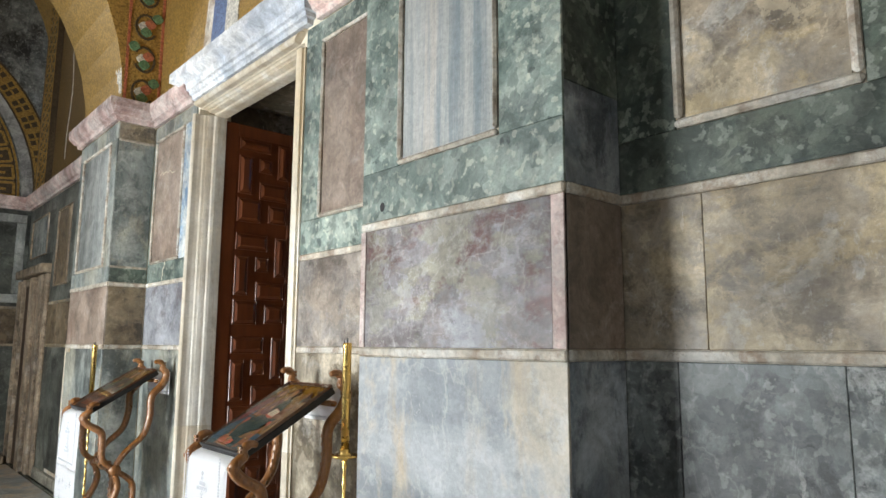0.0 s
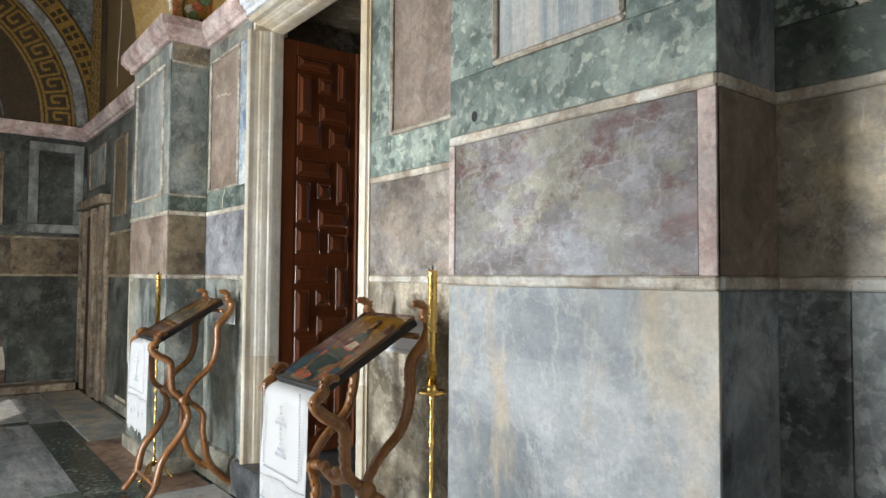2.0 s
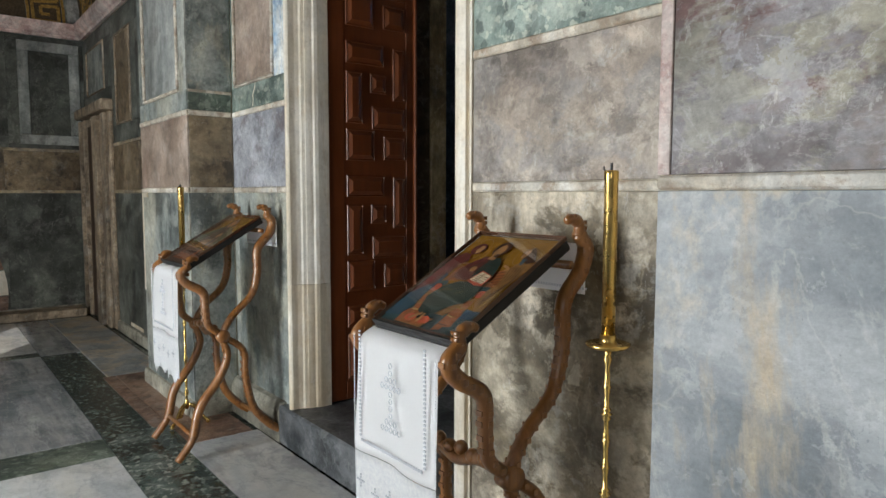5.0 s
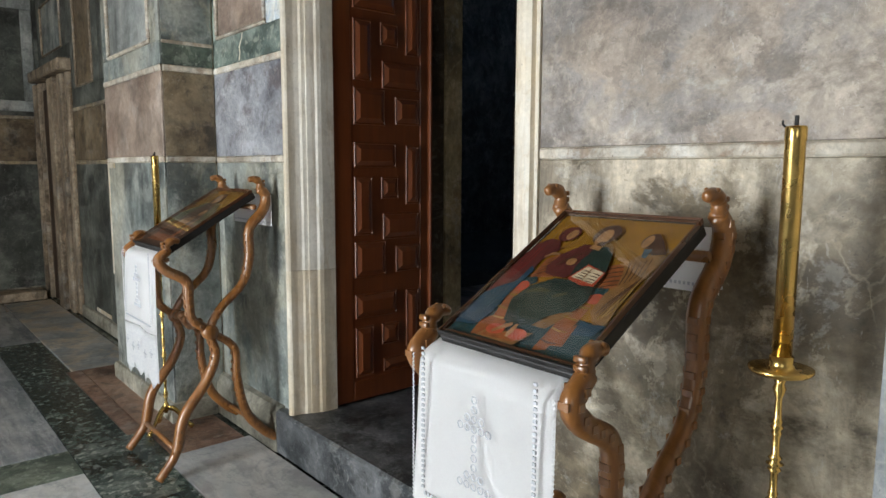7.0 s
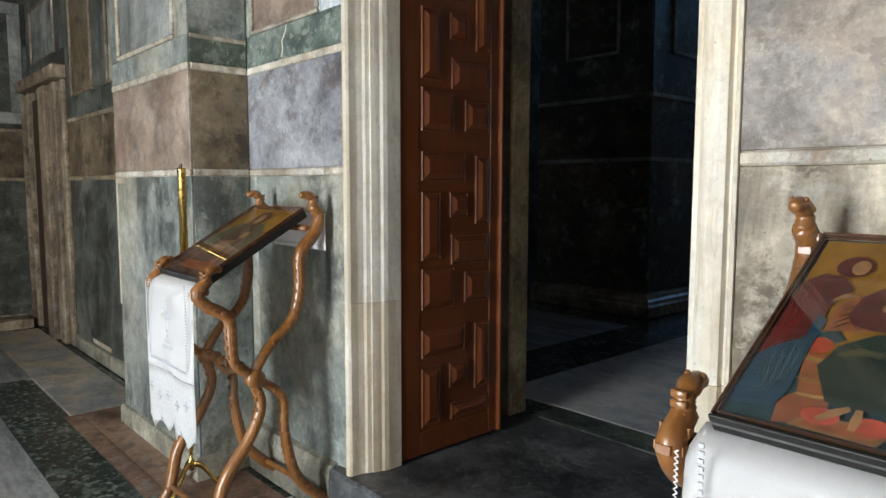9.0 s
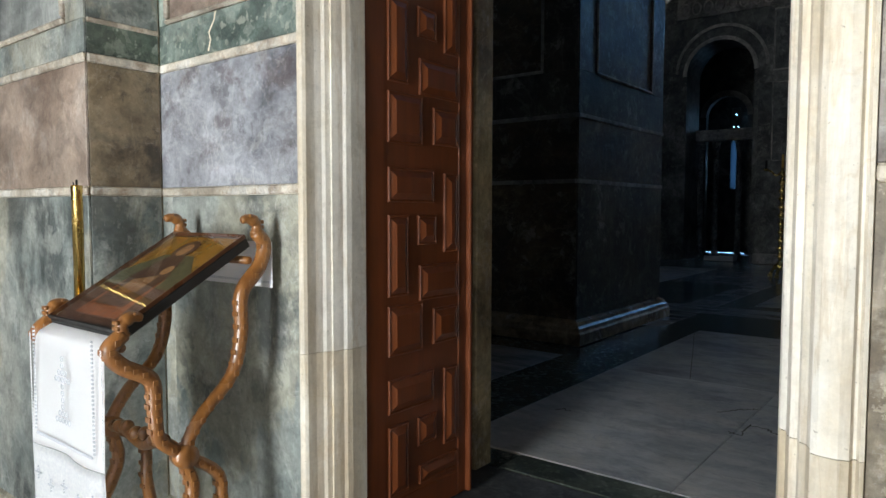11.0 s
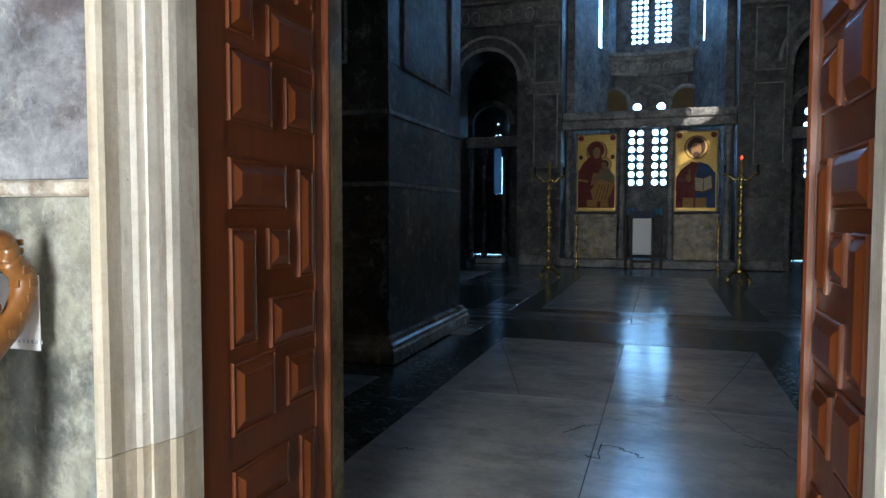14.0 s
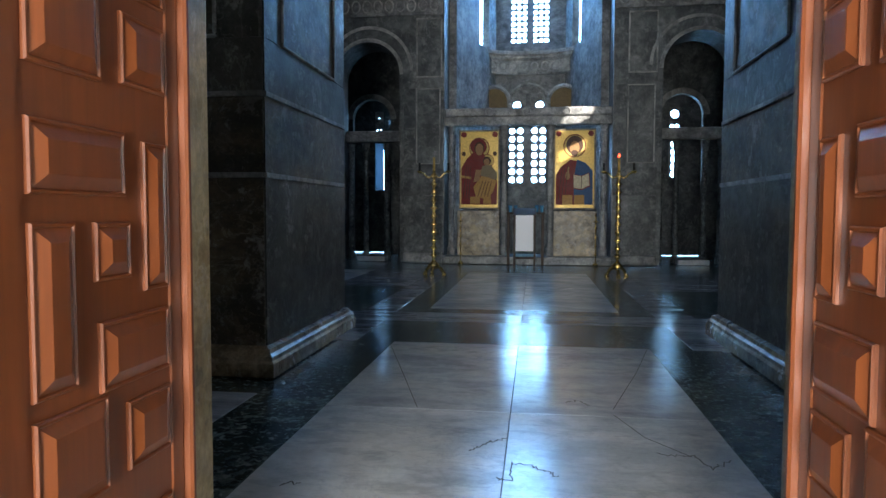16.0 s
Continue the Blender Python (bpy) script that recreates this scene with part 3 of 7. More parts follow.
pilaster_l = structure(box("wall_pilaster_1", PLX0, PLX1, PY, 0.0, 0, 3.6, M_MORTAR), "marble-clad wall pilaster beside the doorway", "wall")
pilaster_r = structure(box("wall_pilaster_2", PRX0, PRX1, PY, 0.0, 0, 3.6, M_MORTAR), "marble-clad wall pilaster with a pale lower slab", "wall")
# The gap from z 5.2 to 6.6 is added for the vault's fill lamp.
_bm = bmesh.new()
for a, b, c, d in ((WEST, 0.25, 0, 5.2), (WEST, 0.25, 6.6, 8.0), (WEST, -4.3, 5.2, 6.6), (-2.9, 0.25, 5.2, 6.6)):
    add_box(_bm, ENDX - 0.4, ENDX, a, b, c, d)
wall_end = structure(part("wall_north", _bm, M_DARK), "end wall with dark marble panels and a mosaic lunette", "wall")
wall_south = structure(box("wall_south", SOUTHX, SOUTHX + 0.3, WEST, 0.25, 0, 8.0, M_GREY), "plain closing wall", "wall")
# The opening at x 4.9 to 6.1 is added for the fill lamp.
_bm = bmesh.new()
for a, b, c, d in ((ENDX, -0.6, 0, 8), (1.2, 4.9, 0, 8), (6.1, SOUTHX, 0, 8), (4.9, 6.1, 3.0, 8), (4.9, 6.1, 0, 0.8), (-0.6, 1.2, 2.9, 8)):
    add_box(_bm, a, b, WEST - 0.6, WEST, c, d)
wall_west = structure(part("wall_west", _bm, M_GREY), "outer wall with an open doorway and an added lamp opening", "wall")
# Unseen wall that keeps the sun out of the added lamp opening.
structure(box("wall_porch", 4.7, 6.3, WEST - 0.8, WEST - 0.601, 0, 4.0, M_GREY), "unseen wall added behind the lamp opening to block the sun", "wall")

# cladding, recess beside the door
def course(parent, face, plane, u0, u1, low, band, band_splits=(), low_splits=(), strip=None):
    """Base plinth, lower slabs, ledge strip, band of slabs and upper strip."""
    us = [u0, *low_splits, u1]
    for a, b in zip(us, us[1:]):
        slab(parent, face, plane, a, b, 0.1, LEDGE, low)
    us = [u0, *band_splits, u1]
    for a, b in zip(us, us[1:]):
        slab(parent, face, plane, a, b, LEDGE + 0.036, BAND, band)
    slab(parent, face, plane, u0, u1, LEDGE, LEDGE + 0.036, strip or M_LEDGE, 0.019, "ledge_strip", 0.006)
    slab(parent, face, plane, u0, u1, BAND, BAND + 0.036, strip or M_LEDGE, 0.019, "ledge_strip", 0.006)


def bordered(parent, face, plane, U0, U1, V0, V1, u0, u1, v0, v1, border, panel, strip=None, w=0.03):
    slab(parent, face, plane, U0, U1, V0, v0, border)
    slab(parent, face, plane, U0, U1, v1, V1, border)
    slab(parent, face, plane, U0, u0, v0, v1, border)
    slab(parent, face, plane, u1, U1, v0, v1, border)
    framed(parent, face, plane, u0, u1, v0, v1, panel, strip or M_LEDGE, w)


B0 = BAND + 0.036
# left of the door
course(wall_east, "-y", 0.0, PLX1, -0.2, M_GREEN_GREY, M_LILAC, (), (-1.02,))
slab(wall_east, "-y", 0.0, PLX1, -0.2, B0, 2.225, M_VERDE)
slab(wall_east, "-y", 0.0, PLX1, -0.2, 3.3, TOP, M_GREEN_GREY)
slab(wall_east, "-y", 0.0, PLX1, -1.04, 2.225, 3.3, M_VERDE)
framed(wall_east, "-y", 0.0, -1.04, -0.41, 2.225, 3.3, M_ROSE, M_LEDGE, 0.02)
slab(wall_east, "-y", 0.0, -0.41, -0.2, 2.225, 3.3, M_BLUE_STRIP)
# right of the door
course(wall_east, "-y", 0.0, 1.445, PRX0, M_SMOKE, M_TAUPE, (2.44,), (2.455,))
bordered(wall_east, "-y", 0.0, 1.445, PRX0, B0, TOP, 1.63, 2.42, 2.26, 3.3, M_VERDE, M_ROSE, None, 0.022)
# recess beyond the pilaster
course(wall_east, "-y", 0.0, PRX1, SOUTHX, M_DARK, M_BEIGE, (3.84, 5.2), (3.74, 4.2, 4.9, 6.0))
bordered(wall_east, "-y", 0.0, PRX1, 4.55, B0, TOP, 3.765, 4.3, 2.25, 3.32, M_VERDE_DARK, M_BEIGE, None, 0.03)
bordered(wall_east, "-y", 0.0, 4.55, SOUTHX, B0, TOP, 4.8, 6.9, 2.25, 3.32, M_VERDE, M_STRIPE)
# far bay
# Darker stone and strips here put the bay's dimness into the colour.
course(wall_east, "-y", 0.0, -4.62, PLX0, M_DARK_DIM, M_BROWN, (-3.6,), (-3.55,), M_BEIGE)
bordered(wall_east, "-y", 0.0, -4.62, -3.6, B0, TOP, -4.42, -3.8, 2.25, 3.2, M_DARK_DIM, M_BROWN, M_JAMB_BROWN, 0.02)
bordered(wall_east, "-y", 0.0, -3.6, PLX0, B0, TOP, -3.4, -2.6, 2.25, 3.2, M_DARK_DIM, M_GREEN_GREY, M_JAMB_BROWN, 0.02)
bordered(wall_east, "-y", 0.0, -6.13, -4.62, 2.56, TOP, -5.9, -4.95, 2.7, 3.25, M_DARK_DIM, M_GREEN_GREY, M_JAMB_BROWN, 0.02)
# left pilaster
course(pilaster_l, "-y", PY, PLX0, PLX1 + 0.013, M_GREEN_GREY, M_ROSE)
bordered(pilaster_l, "-y", PY, PLX0, PLX1 + 0.013, B0, TOP, -2.1, -1.24, 2.2, 3.28, M_GREEN_GREY, M_PANEL_GREY, None, 0.025)
course(pilaster_l, "+x", PLX1, PY, -0.02, M_GREEN_GREY, M_BROWN)
slab(pilaster_l, "+x", PLX1, PY, -0.02, B0, 2.2, M_VERDE_DARK)
slab(pilaster_l, "+x", PLX1, PY, -0.02, 2.2, 3.27, M_GREEN_GREY)
slab(pilaster_l, "+x", PLX1, PY, -0.02, 3.27, TOP, M_BEIGE)
slab(pilaster_l, "+x", PLX1, PY, -0.02, 2.185, 2.205, M_LEDGE, 0.02, "ledge_strip")
slab(pilaster_l, "+x", PLX1, PY, -0.02, 3.26, 3.28, M_LEDGE, 0.02, "ledge_strip")
# right pilaster
course(pilaster_r, "-y", PY, PRX0, PRX1 + 0.013, M_GREY, M_PURPLE, (2.535, 3.51))
slab(pilaster_r, "-y", PY, PRX0, 2.535, LEDGE + 0.036, BAND, M_PINK, 0.016, "edge_strip")
slab(pilaster_r, "-y", PY, 3.51, PRX1 + 0.013, LEDGE + 0.036, BAND, M_PINK, 0.016, "edge_strip")
slab(pilaster_l, "-y", PY, PLX0, PLX0 + 0.02, 0.75, LEDGE, M_FRAME, 0.018, "filler_strip", 0.002)
slab(pilaster_l, "-y", PY, PLX0, PLX0 + 0.16, LEDGE - 0.035, LEDGE, M_FRAME, 0.017, "filler_strip", 0.002)
bordered(pilaster_r, "-y", PY, PRX0, PRX1 + 0.013, B0, TOP, 2.74, 3.29, 2.28, 3.34, M_VERDE, M_STRIPE, None, 0.022)
course(pilaster_r, "+x", PRX1, PY, -0.02, M_BLUE_GREY, M_ROSE)
slab(pilaster_r, "+x", PRX1, PY, -0.02, B0, 2.4, M_BLUE_GREY)
slab(pilaster_r, "+x", PRX1, PY, -0.02, 2.4, TOP, M_VERDE_DARK)
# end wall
# The end wall's dark stone and strips carry the same painted dimness.
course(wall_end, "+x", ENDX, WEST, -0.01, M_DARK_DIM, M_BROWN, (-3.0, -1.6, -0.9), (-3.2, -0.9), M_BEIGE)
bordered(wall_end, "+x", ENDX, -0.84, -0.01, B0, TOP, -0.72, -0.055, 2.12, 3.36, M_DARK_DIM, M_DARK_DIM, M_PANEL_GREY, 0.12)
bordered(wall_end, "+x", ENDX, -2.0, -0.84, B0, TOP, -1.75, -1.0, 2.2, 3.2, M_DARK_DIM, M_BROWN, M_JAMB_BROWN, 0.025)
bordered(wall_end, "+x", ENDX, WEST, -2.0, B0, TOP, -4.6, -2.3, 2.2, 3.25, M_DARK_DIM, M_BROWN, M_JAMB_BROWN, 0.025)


# old cracks filled with pale mortar
for pts in ([(-0.74, 2.08), (-0.725, 2.12), (-0.735, 2.15), (-0.7, 2.19), (-0.69, 2.222)], [(-0.93, 2.98), (-0.88, 3.0), (-0.86, 2.975), (-0.8, 2.99), (-0.76, 2.97), (-0.72, 2.985), (-0.66, 2.95), (-0.6, 2.955)]):
    bm = bmesh.new()
    add_tube(bm, [(x, -0.0125 if z < 2.5 else -0.0085, z) for x, z in pts], 0.003, 5)
    part("crack_filling", bm, M_MORTAR, wall_east)
# cornice: a moulded profile swept along the wall line
def sweep_profile(name, path, prof, mat, parent=None, label=""):
    """path: plan points; prof: (out, z); out is to the right-hand side of the way."""
    pts = [Vector((x, y)) for x, y in path]
    bm = bmesh.new()
    rings = []
    for i, p in enumerate(pts):
        d0 = (p - pts[i - 1]).normalized() if i else (pts[1] - p).normalized()
        d1 = (pts[i + 1] - p).normalized() if i < len(pts) - 1 else d0
        n0, n1 = Vector((d0.y, -d0.x)), Vector((d1.y, -d1.x))
        nn = (n0 + n1)
        nn = nn / max(0.3, nn.dot(n0))
        rings.append([bm.verts.new((p.x + nn.x * o, p.y + nn.y * o, z)) for o, z in prof])
    for a, b in zip(rings, rings[1:]):
        for k in range(len(prof)):
            j = (k + 1) % len(prof)
            bm.faces.new((a[k], a[j], b[j], b[k]))
    bm.faces.new(rings[0])
    bm.faces.new(rings[-1][::-1])
    return part(name, bm, mat, parent, label)


CPROF = [(0.0, 3.425), (0.03, 3.425), (0.035, 3.46), (0.06, 3.47), (0.1, 3.53), (0.1, 3.6), (0.0, 3.6)]
structure(sweep_profile("cornice", [(ENDX + 0.015, WEST), (ENDX + 0.015, -0.015), (PLX0, -0.015), (PLX0, PY - 0.015), (PLX1 + 0.015, PY - 0.015), (PLX1 + 0.015, -0.015), (-0.23, -0.015)], CPROF, M_PINK), "pinkish carved marble cornice along the wall", "cornice")
structure(sweep_profile("cornice", [(1.6, -0.015), (PRX0, -0.015), (PRX0, PY - 0.015), (PRX1 + 0.015, PY - 0.015), (PRX1 + 0.015, -0.015), (SOUTHX, -0.015)], CPROF, M_PINK), "pinkish carved marble cornice along the wall", "cornice")
PPROF = [(0.0, 0.0), (0.025, 0.0), (0.025, 0.085), (0.018, 0.11), (0.0, 0.115)]
for path in ([(ENDX + 0.012, WEST), (ENDX + 0.012, -0.012), (-6.14, -0.012)], [(-4.62, -0.012), (PLX0, -0.012), (PLX0, PY - 0.012), (PLX1 + 0.012, PY - 0.012), (PLX1 + 0.012, -0.072)],
             [(1.56, -0.012), (PRX0, -0.012), (PRX0, PY - 0.012), (PRX1 + 0.012, PY - 0.012), (PRX1 + 0.012, -0.012), (SOUTHX, -0.012)]):
    structure(sweep_profile("baseboard", path, PPROF, M_PLINTH), "low worn marble plinth at the foot of the wall", "baseboard")

structure(sweep_profile("baseboard", [(PLX1 + 0.013, -0.012), (-0.302, -0.012)], [(0.0, 0.0), (0.055, 0.0), (0.052, 0.19), (0.03, 0.235), (0.0, 0.245)], M_PLINTH), "stained marble plinth block beside the threshold", "baseboard")

# door surround: moulded jambs, lintel and hood
door_frame = structure(empty("door_1_frame", 0.62, 0, NF), "moulded white marble door surround with worn edges", "door frame")
JPROF = [(-0.198, 0.0), (-0.198, -0.03), (-0.194, -0.035), (-0.19, -0.02), (-0.187, -0.02), (-0.185, -0.045), (-0.175, -0.054), (-0.165, -0.055), (-0.155, -0.05), (-0.148, -0.04),
         (-0.146, -0.005), (-0.14, 0.02), (-0.132, 0.03), (-0.128, 0.05), (-0.12, 0.048), (-0.115, 0.07), (-0.112, 0.09), (-0.104, 0.1), (-0.1, 0.12), (-0.1, 0.188), (-0.19, 0.188)]


def jamb(side, z0, z1):
    bm = bmesh.new()
    pr = [(x, y) if side < 0 else (1.445 - (x + 0.198) * 1.85, y if y > 0 else y * 0.7) for x, y in JPROF]
    lo = [bm.verts.new((x, y, z0)) for x, y in pr]
    hi = [bm.verts.new((x, y, z1)) for x, y in pr]
    n = len(pr)
    for k in range(n):
        bm.faces.new((lo[k], lo[(k + 1) % n], hi[(k + 1) % n], hi[k]))
    bm.faces.new(lo)
    bm.faces.new(hi[::-1])
    ob = part("jamb_block", bm, M_FRAME)
    ob.parent, ob.matrix_parent_inverse = door_frame, Matrix.Translation((-0.62, 0, -NF))
    return ob


for s in (-1, 1):
    jamb(s, NF, 0.985)
    jamb(s, 0.9865, DTOP)
_bm = bmesh.new()
_pr = [(DTOP + (-0.1 - x) * 1.17, y) for x, y in JPROF]
lo = [_bm.verts.new((DX0 - (z - DTOP) / 1.17, y, z)) for z, y in _pr]
hi = [_bm.verts.new((DX1 + (z - DTOP) / 0.63, y, z)) for z, y in _pr]
n = len(_pr)
for k in range(n):
    _bm.faces.new((lo[k], lo[(k + 1) % n], hi[(k + 1) % n], hi[k]))
_bm.faces.new(lo)
_bm.faces.new(hi[::-1])
_l = part("lintel", _bm, M_FRAME)
_l.parent, _l.matrix_parent_inverse = door_frame, Matrix.Translation((-0.62, 0, -NF))
HPROF = [(0.0, 3.44), (0.04, 3.44), (0.045, 3.47), (0.065, 3.475), (0.07, 3.5), (0.09, 3.505), (0.1, 3.55), (0.15, 3.58), (0.17, 3.59), (0.17, 3.66), (0.0, 3.66)]
_h = sweep_profile("hood", [(-0.22, 0.0), (-0.22, -0.002), (1.45, -0.002), (1.45, 0.0)], HPROF, M_HOOD)
_h.parent, _h.matrix_parent_inverse = door_frame, Matrix.Translation((-0.62, 0, -NF))

# threshold
thr = structure(box("door_1_threshold", -0.3, 1.5, -0.07, 1.14, 0.0, NF - 0.002, M_THRESH, None, 0.012), "black marble threshold step with chipped edges", "threshold")
# frame strips at the inner end of the reveal
for xa, xb in ((-0.3, -0.213), (1.385, 1.48)):
    structure(box("trim", xa, xb, 1.03, 1.16, NF, 3.5, M_REVEAL, None, 0.006), "worn yellowish stone edge of the door reveal", "trim")


# ---- door leaves ----
def door_leaf(name, x_face, sign, label):
    """A leaf folded back into the reveal; its show face looks along sign x. Raised panels in an interlocking pattern."""
    leaf = empty(name, x_face, 0.2, NF + 0.01)
    inv = Matrix.Translation((-x_face, -0.2, -NF - 0.01))

    def child(ob):
        ob.parent, ob.matrix_parent_inverse = leaf, inv
        return ob
    body = bmesh.new()
    add_box(body, x_face - sign * 0.055, x_face - sign * 0.012, 0.192, 0.8, NF + 0.01, 3.3, 0.003)
    child(part("board", body, M_DOOR))
    for ya, yb, za, zb in ((0.192, 0.298, NF + 0.01, 3.3), (0.745, 0.8, NF + 0.01, 3.3), (0.298, 0.745, NF + 0.01, NF + 0.12), (0.298, 0.745, 3.2, 3.3)):
        child(box("rail", min(x_face - sign * 0.008, x_face - sign * 0.02), max(x_face - sign * 0.008, x_face - sign * 0.02), ya + 0.001, yb - 0.001, za, zb, M_DOOR, None, 0.004))
    child(box("edge_strip", min(x_face + sign * 0.012, x_face - sign * 0.05), max(x_face + sign * 0.012, x_face - sign * 0.05), 0.8, 0.822, NF + 0.01, 3.3, M_DOOR, None, 0.006))
    unit = [(0.31, 0.51, 0.92, 1.11), (0.575, 0.735, 0.93, 1.075), (0.31, 0.425, 1.145, 1.452), (0.49, 0.735, 1.115, 1.255),
            (0.48, 0.595, 1.335, 1.45), (0.645, 0.735, 1.3, 1.62), (0.31, 0.58, 1.5, 1.63)]
    for k in range(-1, 3):
        for ya, yb, za, zb in unit:
            za, zb = za + 0.8 * k, zb + 0.8 * k
            za, zb = max(za, NF + 0.14), min(zb, 3.19)
            if zb - za < 0.06:
                continue
            bm = bmesh.new()
            rings = []
            for h, ins in ((-0.002, 0.0), (0.006, 0.0), (0.01, 0.003), (0.01, 0.007), (0.006, 0.01), (0.019, 0.034), (0.0195, 0.036)):
                x = x_face + sign * (h - 0.012)
                rings.append([bm.verts.new((x, y, z)) for y, z in ((ya + ins, za + ins), (yb - ins, za + ins), (yb - ins, zb - ins), (ya + ins, zb - ins))])
            for a, b in zip(rings, rings[1:]):
                for j in range(4):
                    bm.faces.new((a[j], a[(j + 1) % 4], b[(j + 1) % 4], b[j]))
            bm.faces.new(rings[-1])
            bm.faces.new(rings[0][::-1])
            child(part("raised_panel", bm, M_DOOR))
    return structure(leaf, label, "door")


door_leaf("door_1", -0.098, 1, "open red-brown wooden door leaf with raised interlocking panels")
door_leaf("door_2", 1.285, -1, "open red-brown wooden door leaf with raised interlocking panels")

# brown side door surround in the far bay
sd = structure(empty("door_3_frame", -5.5, 0, 0), "brown stone surround of a side door in the far bay", "door frame")
for x1, wide in ((-4.63, 2.6), (-5.8, 0.9)):
    for i, (a, b, d) in enumerate(((0.0, 0.05, 0.05), (0.05, 0.11, 0.085), (0.11, 0.15, 0.07), (0.15, 0.24, 0.115), (0.24, 0.29, 0.09), (0.29, 0.34, 0.06))):
        q = box("jamb_moulding", x1 - b * wide, x1 - a * wide, -d, 0.0, 0.0, 2.43 - 0.008 * i, M_JAMB_BROWN, None, 0.014)
        q.parent, q.matrix_parent_inverse = sd, Matrix.Translation((5.5, 0, 0))
q = box("lintel", -6.13, -4.6, -0.135, 0.0, 2.435, 2.55, M_JAMB_BROWN, None, 0.015)
q.parent, q.matrix_parent_inverse = sd, Matrix.Translation((5.5, 0, 0))
structure(box("door_3", -5.795, -5.52, -0.05, -0.005, 0.02, 2.33, M_DARKWOOD), "closed dark wooden side door", "door")

# ---- narthex floor ----
floor = structure(box("floor", ENDX, SOUTHX, WEST, 0.0, -0.2, -0.012, M_FLOOR_GREEN), "inlaid floor of white, grey and dark green marble", "floor")


def tile(parent, x0, x1, y0, y1, top, mat, name="floor_slab"):
    bm = bmesh.new()
    add_box(bm, x0 + 0.002, x1 - 0.002, y0 + 0.002, y1 - 0.002, top - 0.03, top, 0.003)
    return part(name, bm, mat, parent)


# ---- vault ----
def arch_solid(name, x0, x1, y_lo, y_hi, spring, top, rise_y, mat, label):
    """Transverse arch across the narthex: half-round below, flat above."""
    bm = bmesh.new()
    c, r = (y_lo + y_hi) / 2, (y_hi - y_lo) / 2
    n = 24
    for i in range(n):
        a0, a1 = math.pi * i / n, math.pi * (i + 1) / n
        p = [(c + r * math.cos(a), spring + r * math.sin(a)) for a in (a0, a1)]
        vs = [(x, y, z) for x in (x0, x1) for y, z in (p[0], p[1], (p[1][0], top), (p[0][0], top))]
        v = [bm.verts.new(q) for q in vs]
        for f in ((0, 1, 2, 3), (4, 5, 6, 7), (0, 1, 5, 4)):
            bm.faces.new([v[k] for k in f])
    return structure(part(name, bm, mat), label, "arch")


arch_solid("arch_1", PLX0, PLX1, WEST + 0.3, PY, 3.6, 7.7, 0, M_MOSAIC, "transverse arch faced with gold mosaic")
arch_solid("arch_2", PRX0, PRX1, WEST + 0.3, PY, 3.6, 7.7, 0, M_MOSAIC, "transverse arch faced with gold mosaic")
for xa in (PLX0 + 0.05, PRX0 + 0.05):
    structure(box("wall_arch_back", xa - 0.05, xa + 1.09, PY + 0.001, -0.001, 3.602, 7.7, M_MOSAIC), "gold mosaic wall above the pilaster", "wall")
_bm = bmesh.new()
_n = 28
for i in range(_n):
    a0, a1 = math.pi * i / _n, math.pi * (i + 1) / _n
    q = [(-2.45 + 2.5 * math.cos(a), 5.6 + 2.1 * math.sin(a)) for a in (a0, a1)]
    v = [_bm.verts.new((x, y, z)) for x in (ENDX, SOUTHX) for y, z in (*q, (q[1][0], 8.1), (q[0][0], 8.1))]
    for f in ((0, 1, 5, 4), (3, 2, 6, 7), (0, 1, 2, 3), (4, 5, 6, 7)):
        _bm.faces.new([v[k] for k in f])
structure(part("ceiling", _bm, M_MOSAIC), "gold mosaic vault over the narthex", "ceiling")

# dark disc standing in for a small hole's shaded inside, on the green slab
_bm = bmesh.new()
add_prism(_bm, [(2.64 + 0.016 * math.cos(a), 2.126 + 0.02 * math.sin(a)) for a in [2 * math.pi * q / 12 for q in range(12)]], Matrix(((1, 0, 0, 0), (0, 0, -1, PY - 0.0122), (0, 1, 0, 0), (0, 0, 0, 1))), 0.0006)
part("plugged_hole", _bm, M_IRON, pilaster_r)

# ---- narthex floor pieces ----
def fl(x0, x1, y0, y1, mat):
    tile(floor, x0, x1, y0, y1, 0.0, mat)


fl(-5.8, -2.58, -0.56, -0.1, M_GREY)
fl(-2.58, -0.62, -0.5, -0.1, M_FLOOR_RED)
fl(-2.58, -1.06, -0.6, -0.5, M_FLOOR_RED)
fl(-3.72, -1.06, -0.9, -0.6, M_FLOOR_GREEN)
fl(-5.8, -3.72, -0.9, -0.56, M_FLOOR_GREY)
fl(-3.92, -3.72, -2.6, -0.9, M_FLOOR_GREEN)
fl(-5.8, -3.92, -1.75, -0.9, M_FLOOR_WHITE)
fl(-5.8, -3.92, -2.6, -1.75, M_FLOOR_WHITE)
fl(-3.72, -1.04, -1.75, -0.9, M_FLOOR_GREY)
fl(-3.72, -1.04, -2.6, -1.75, M_FLOOR_GREY)
fl(-1.04, -0.69, -2.6, -0.9, M_VERDE_DARK)
fl(-1.06, -0.62, -0.9, -0.5, M_FLOOR_GREEN)
fl(-0.62, 1.85, -0.9, -0.54, M_FLOOR_GREEN)
fl(-0.62, 0.6, -0.54, -0.07, M_FLOOR_WHITE)
fl(0.6, 1.85, -0.54, -0.07, M_FLOOR_WHITE)
fl(-0.69, 0.6, -2.6, -0.9, M_FLOOR_WHITE)
fl(0.6, 1.9, -2.6, -0.9, M_FLOOR_WHITE)
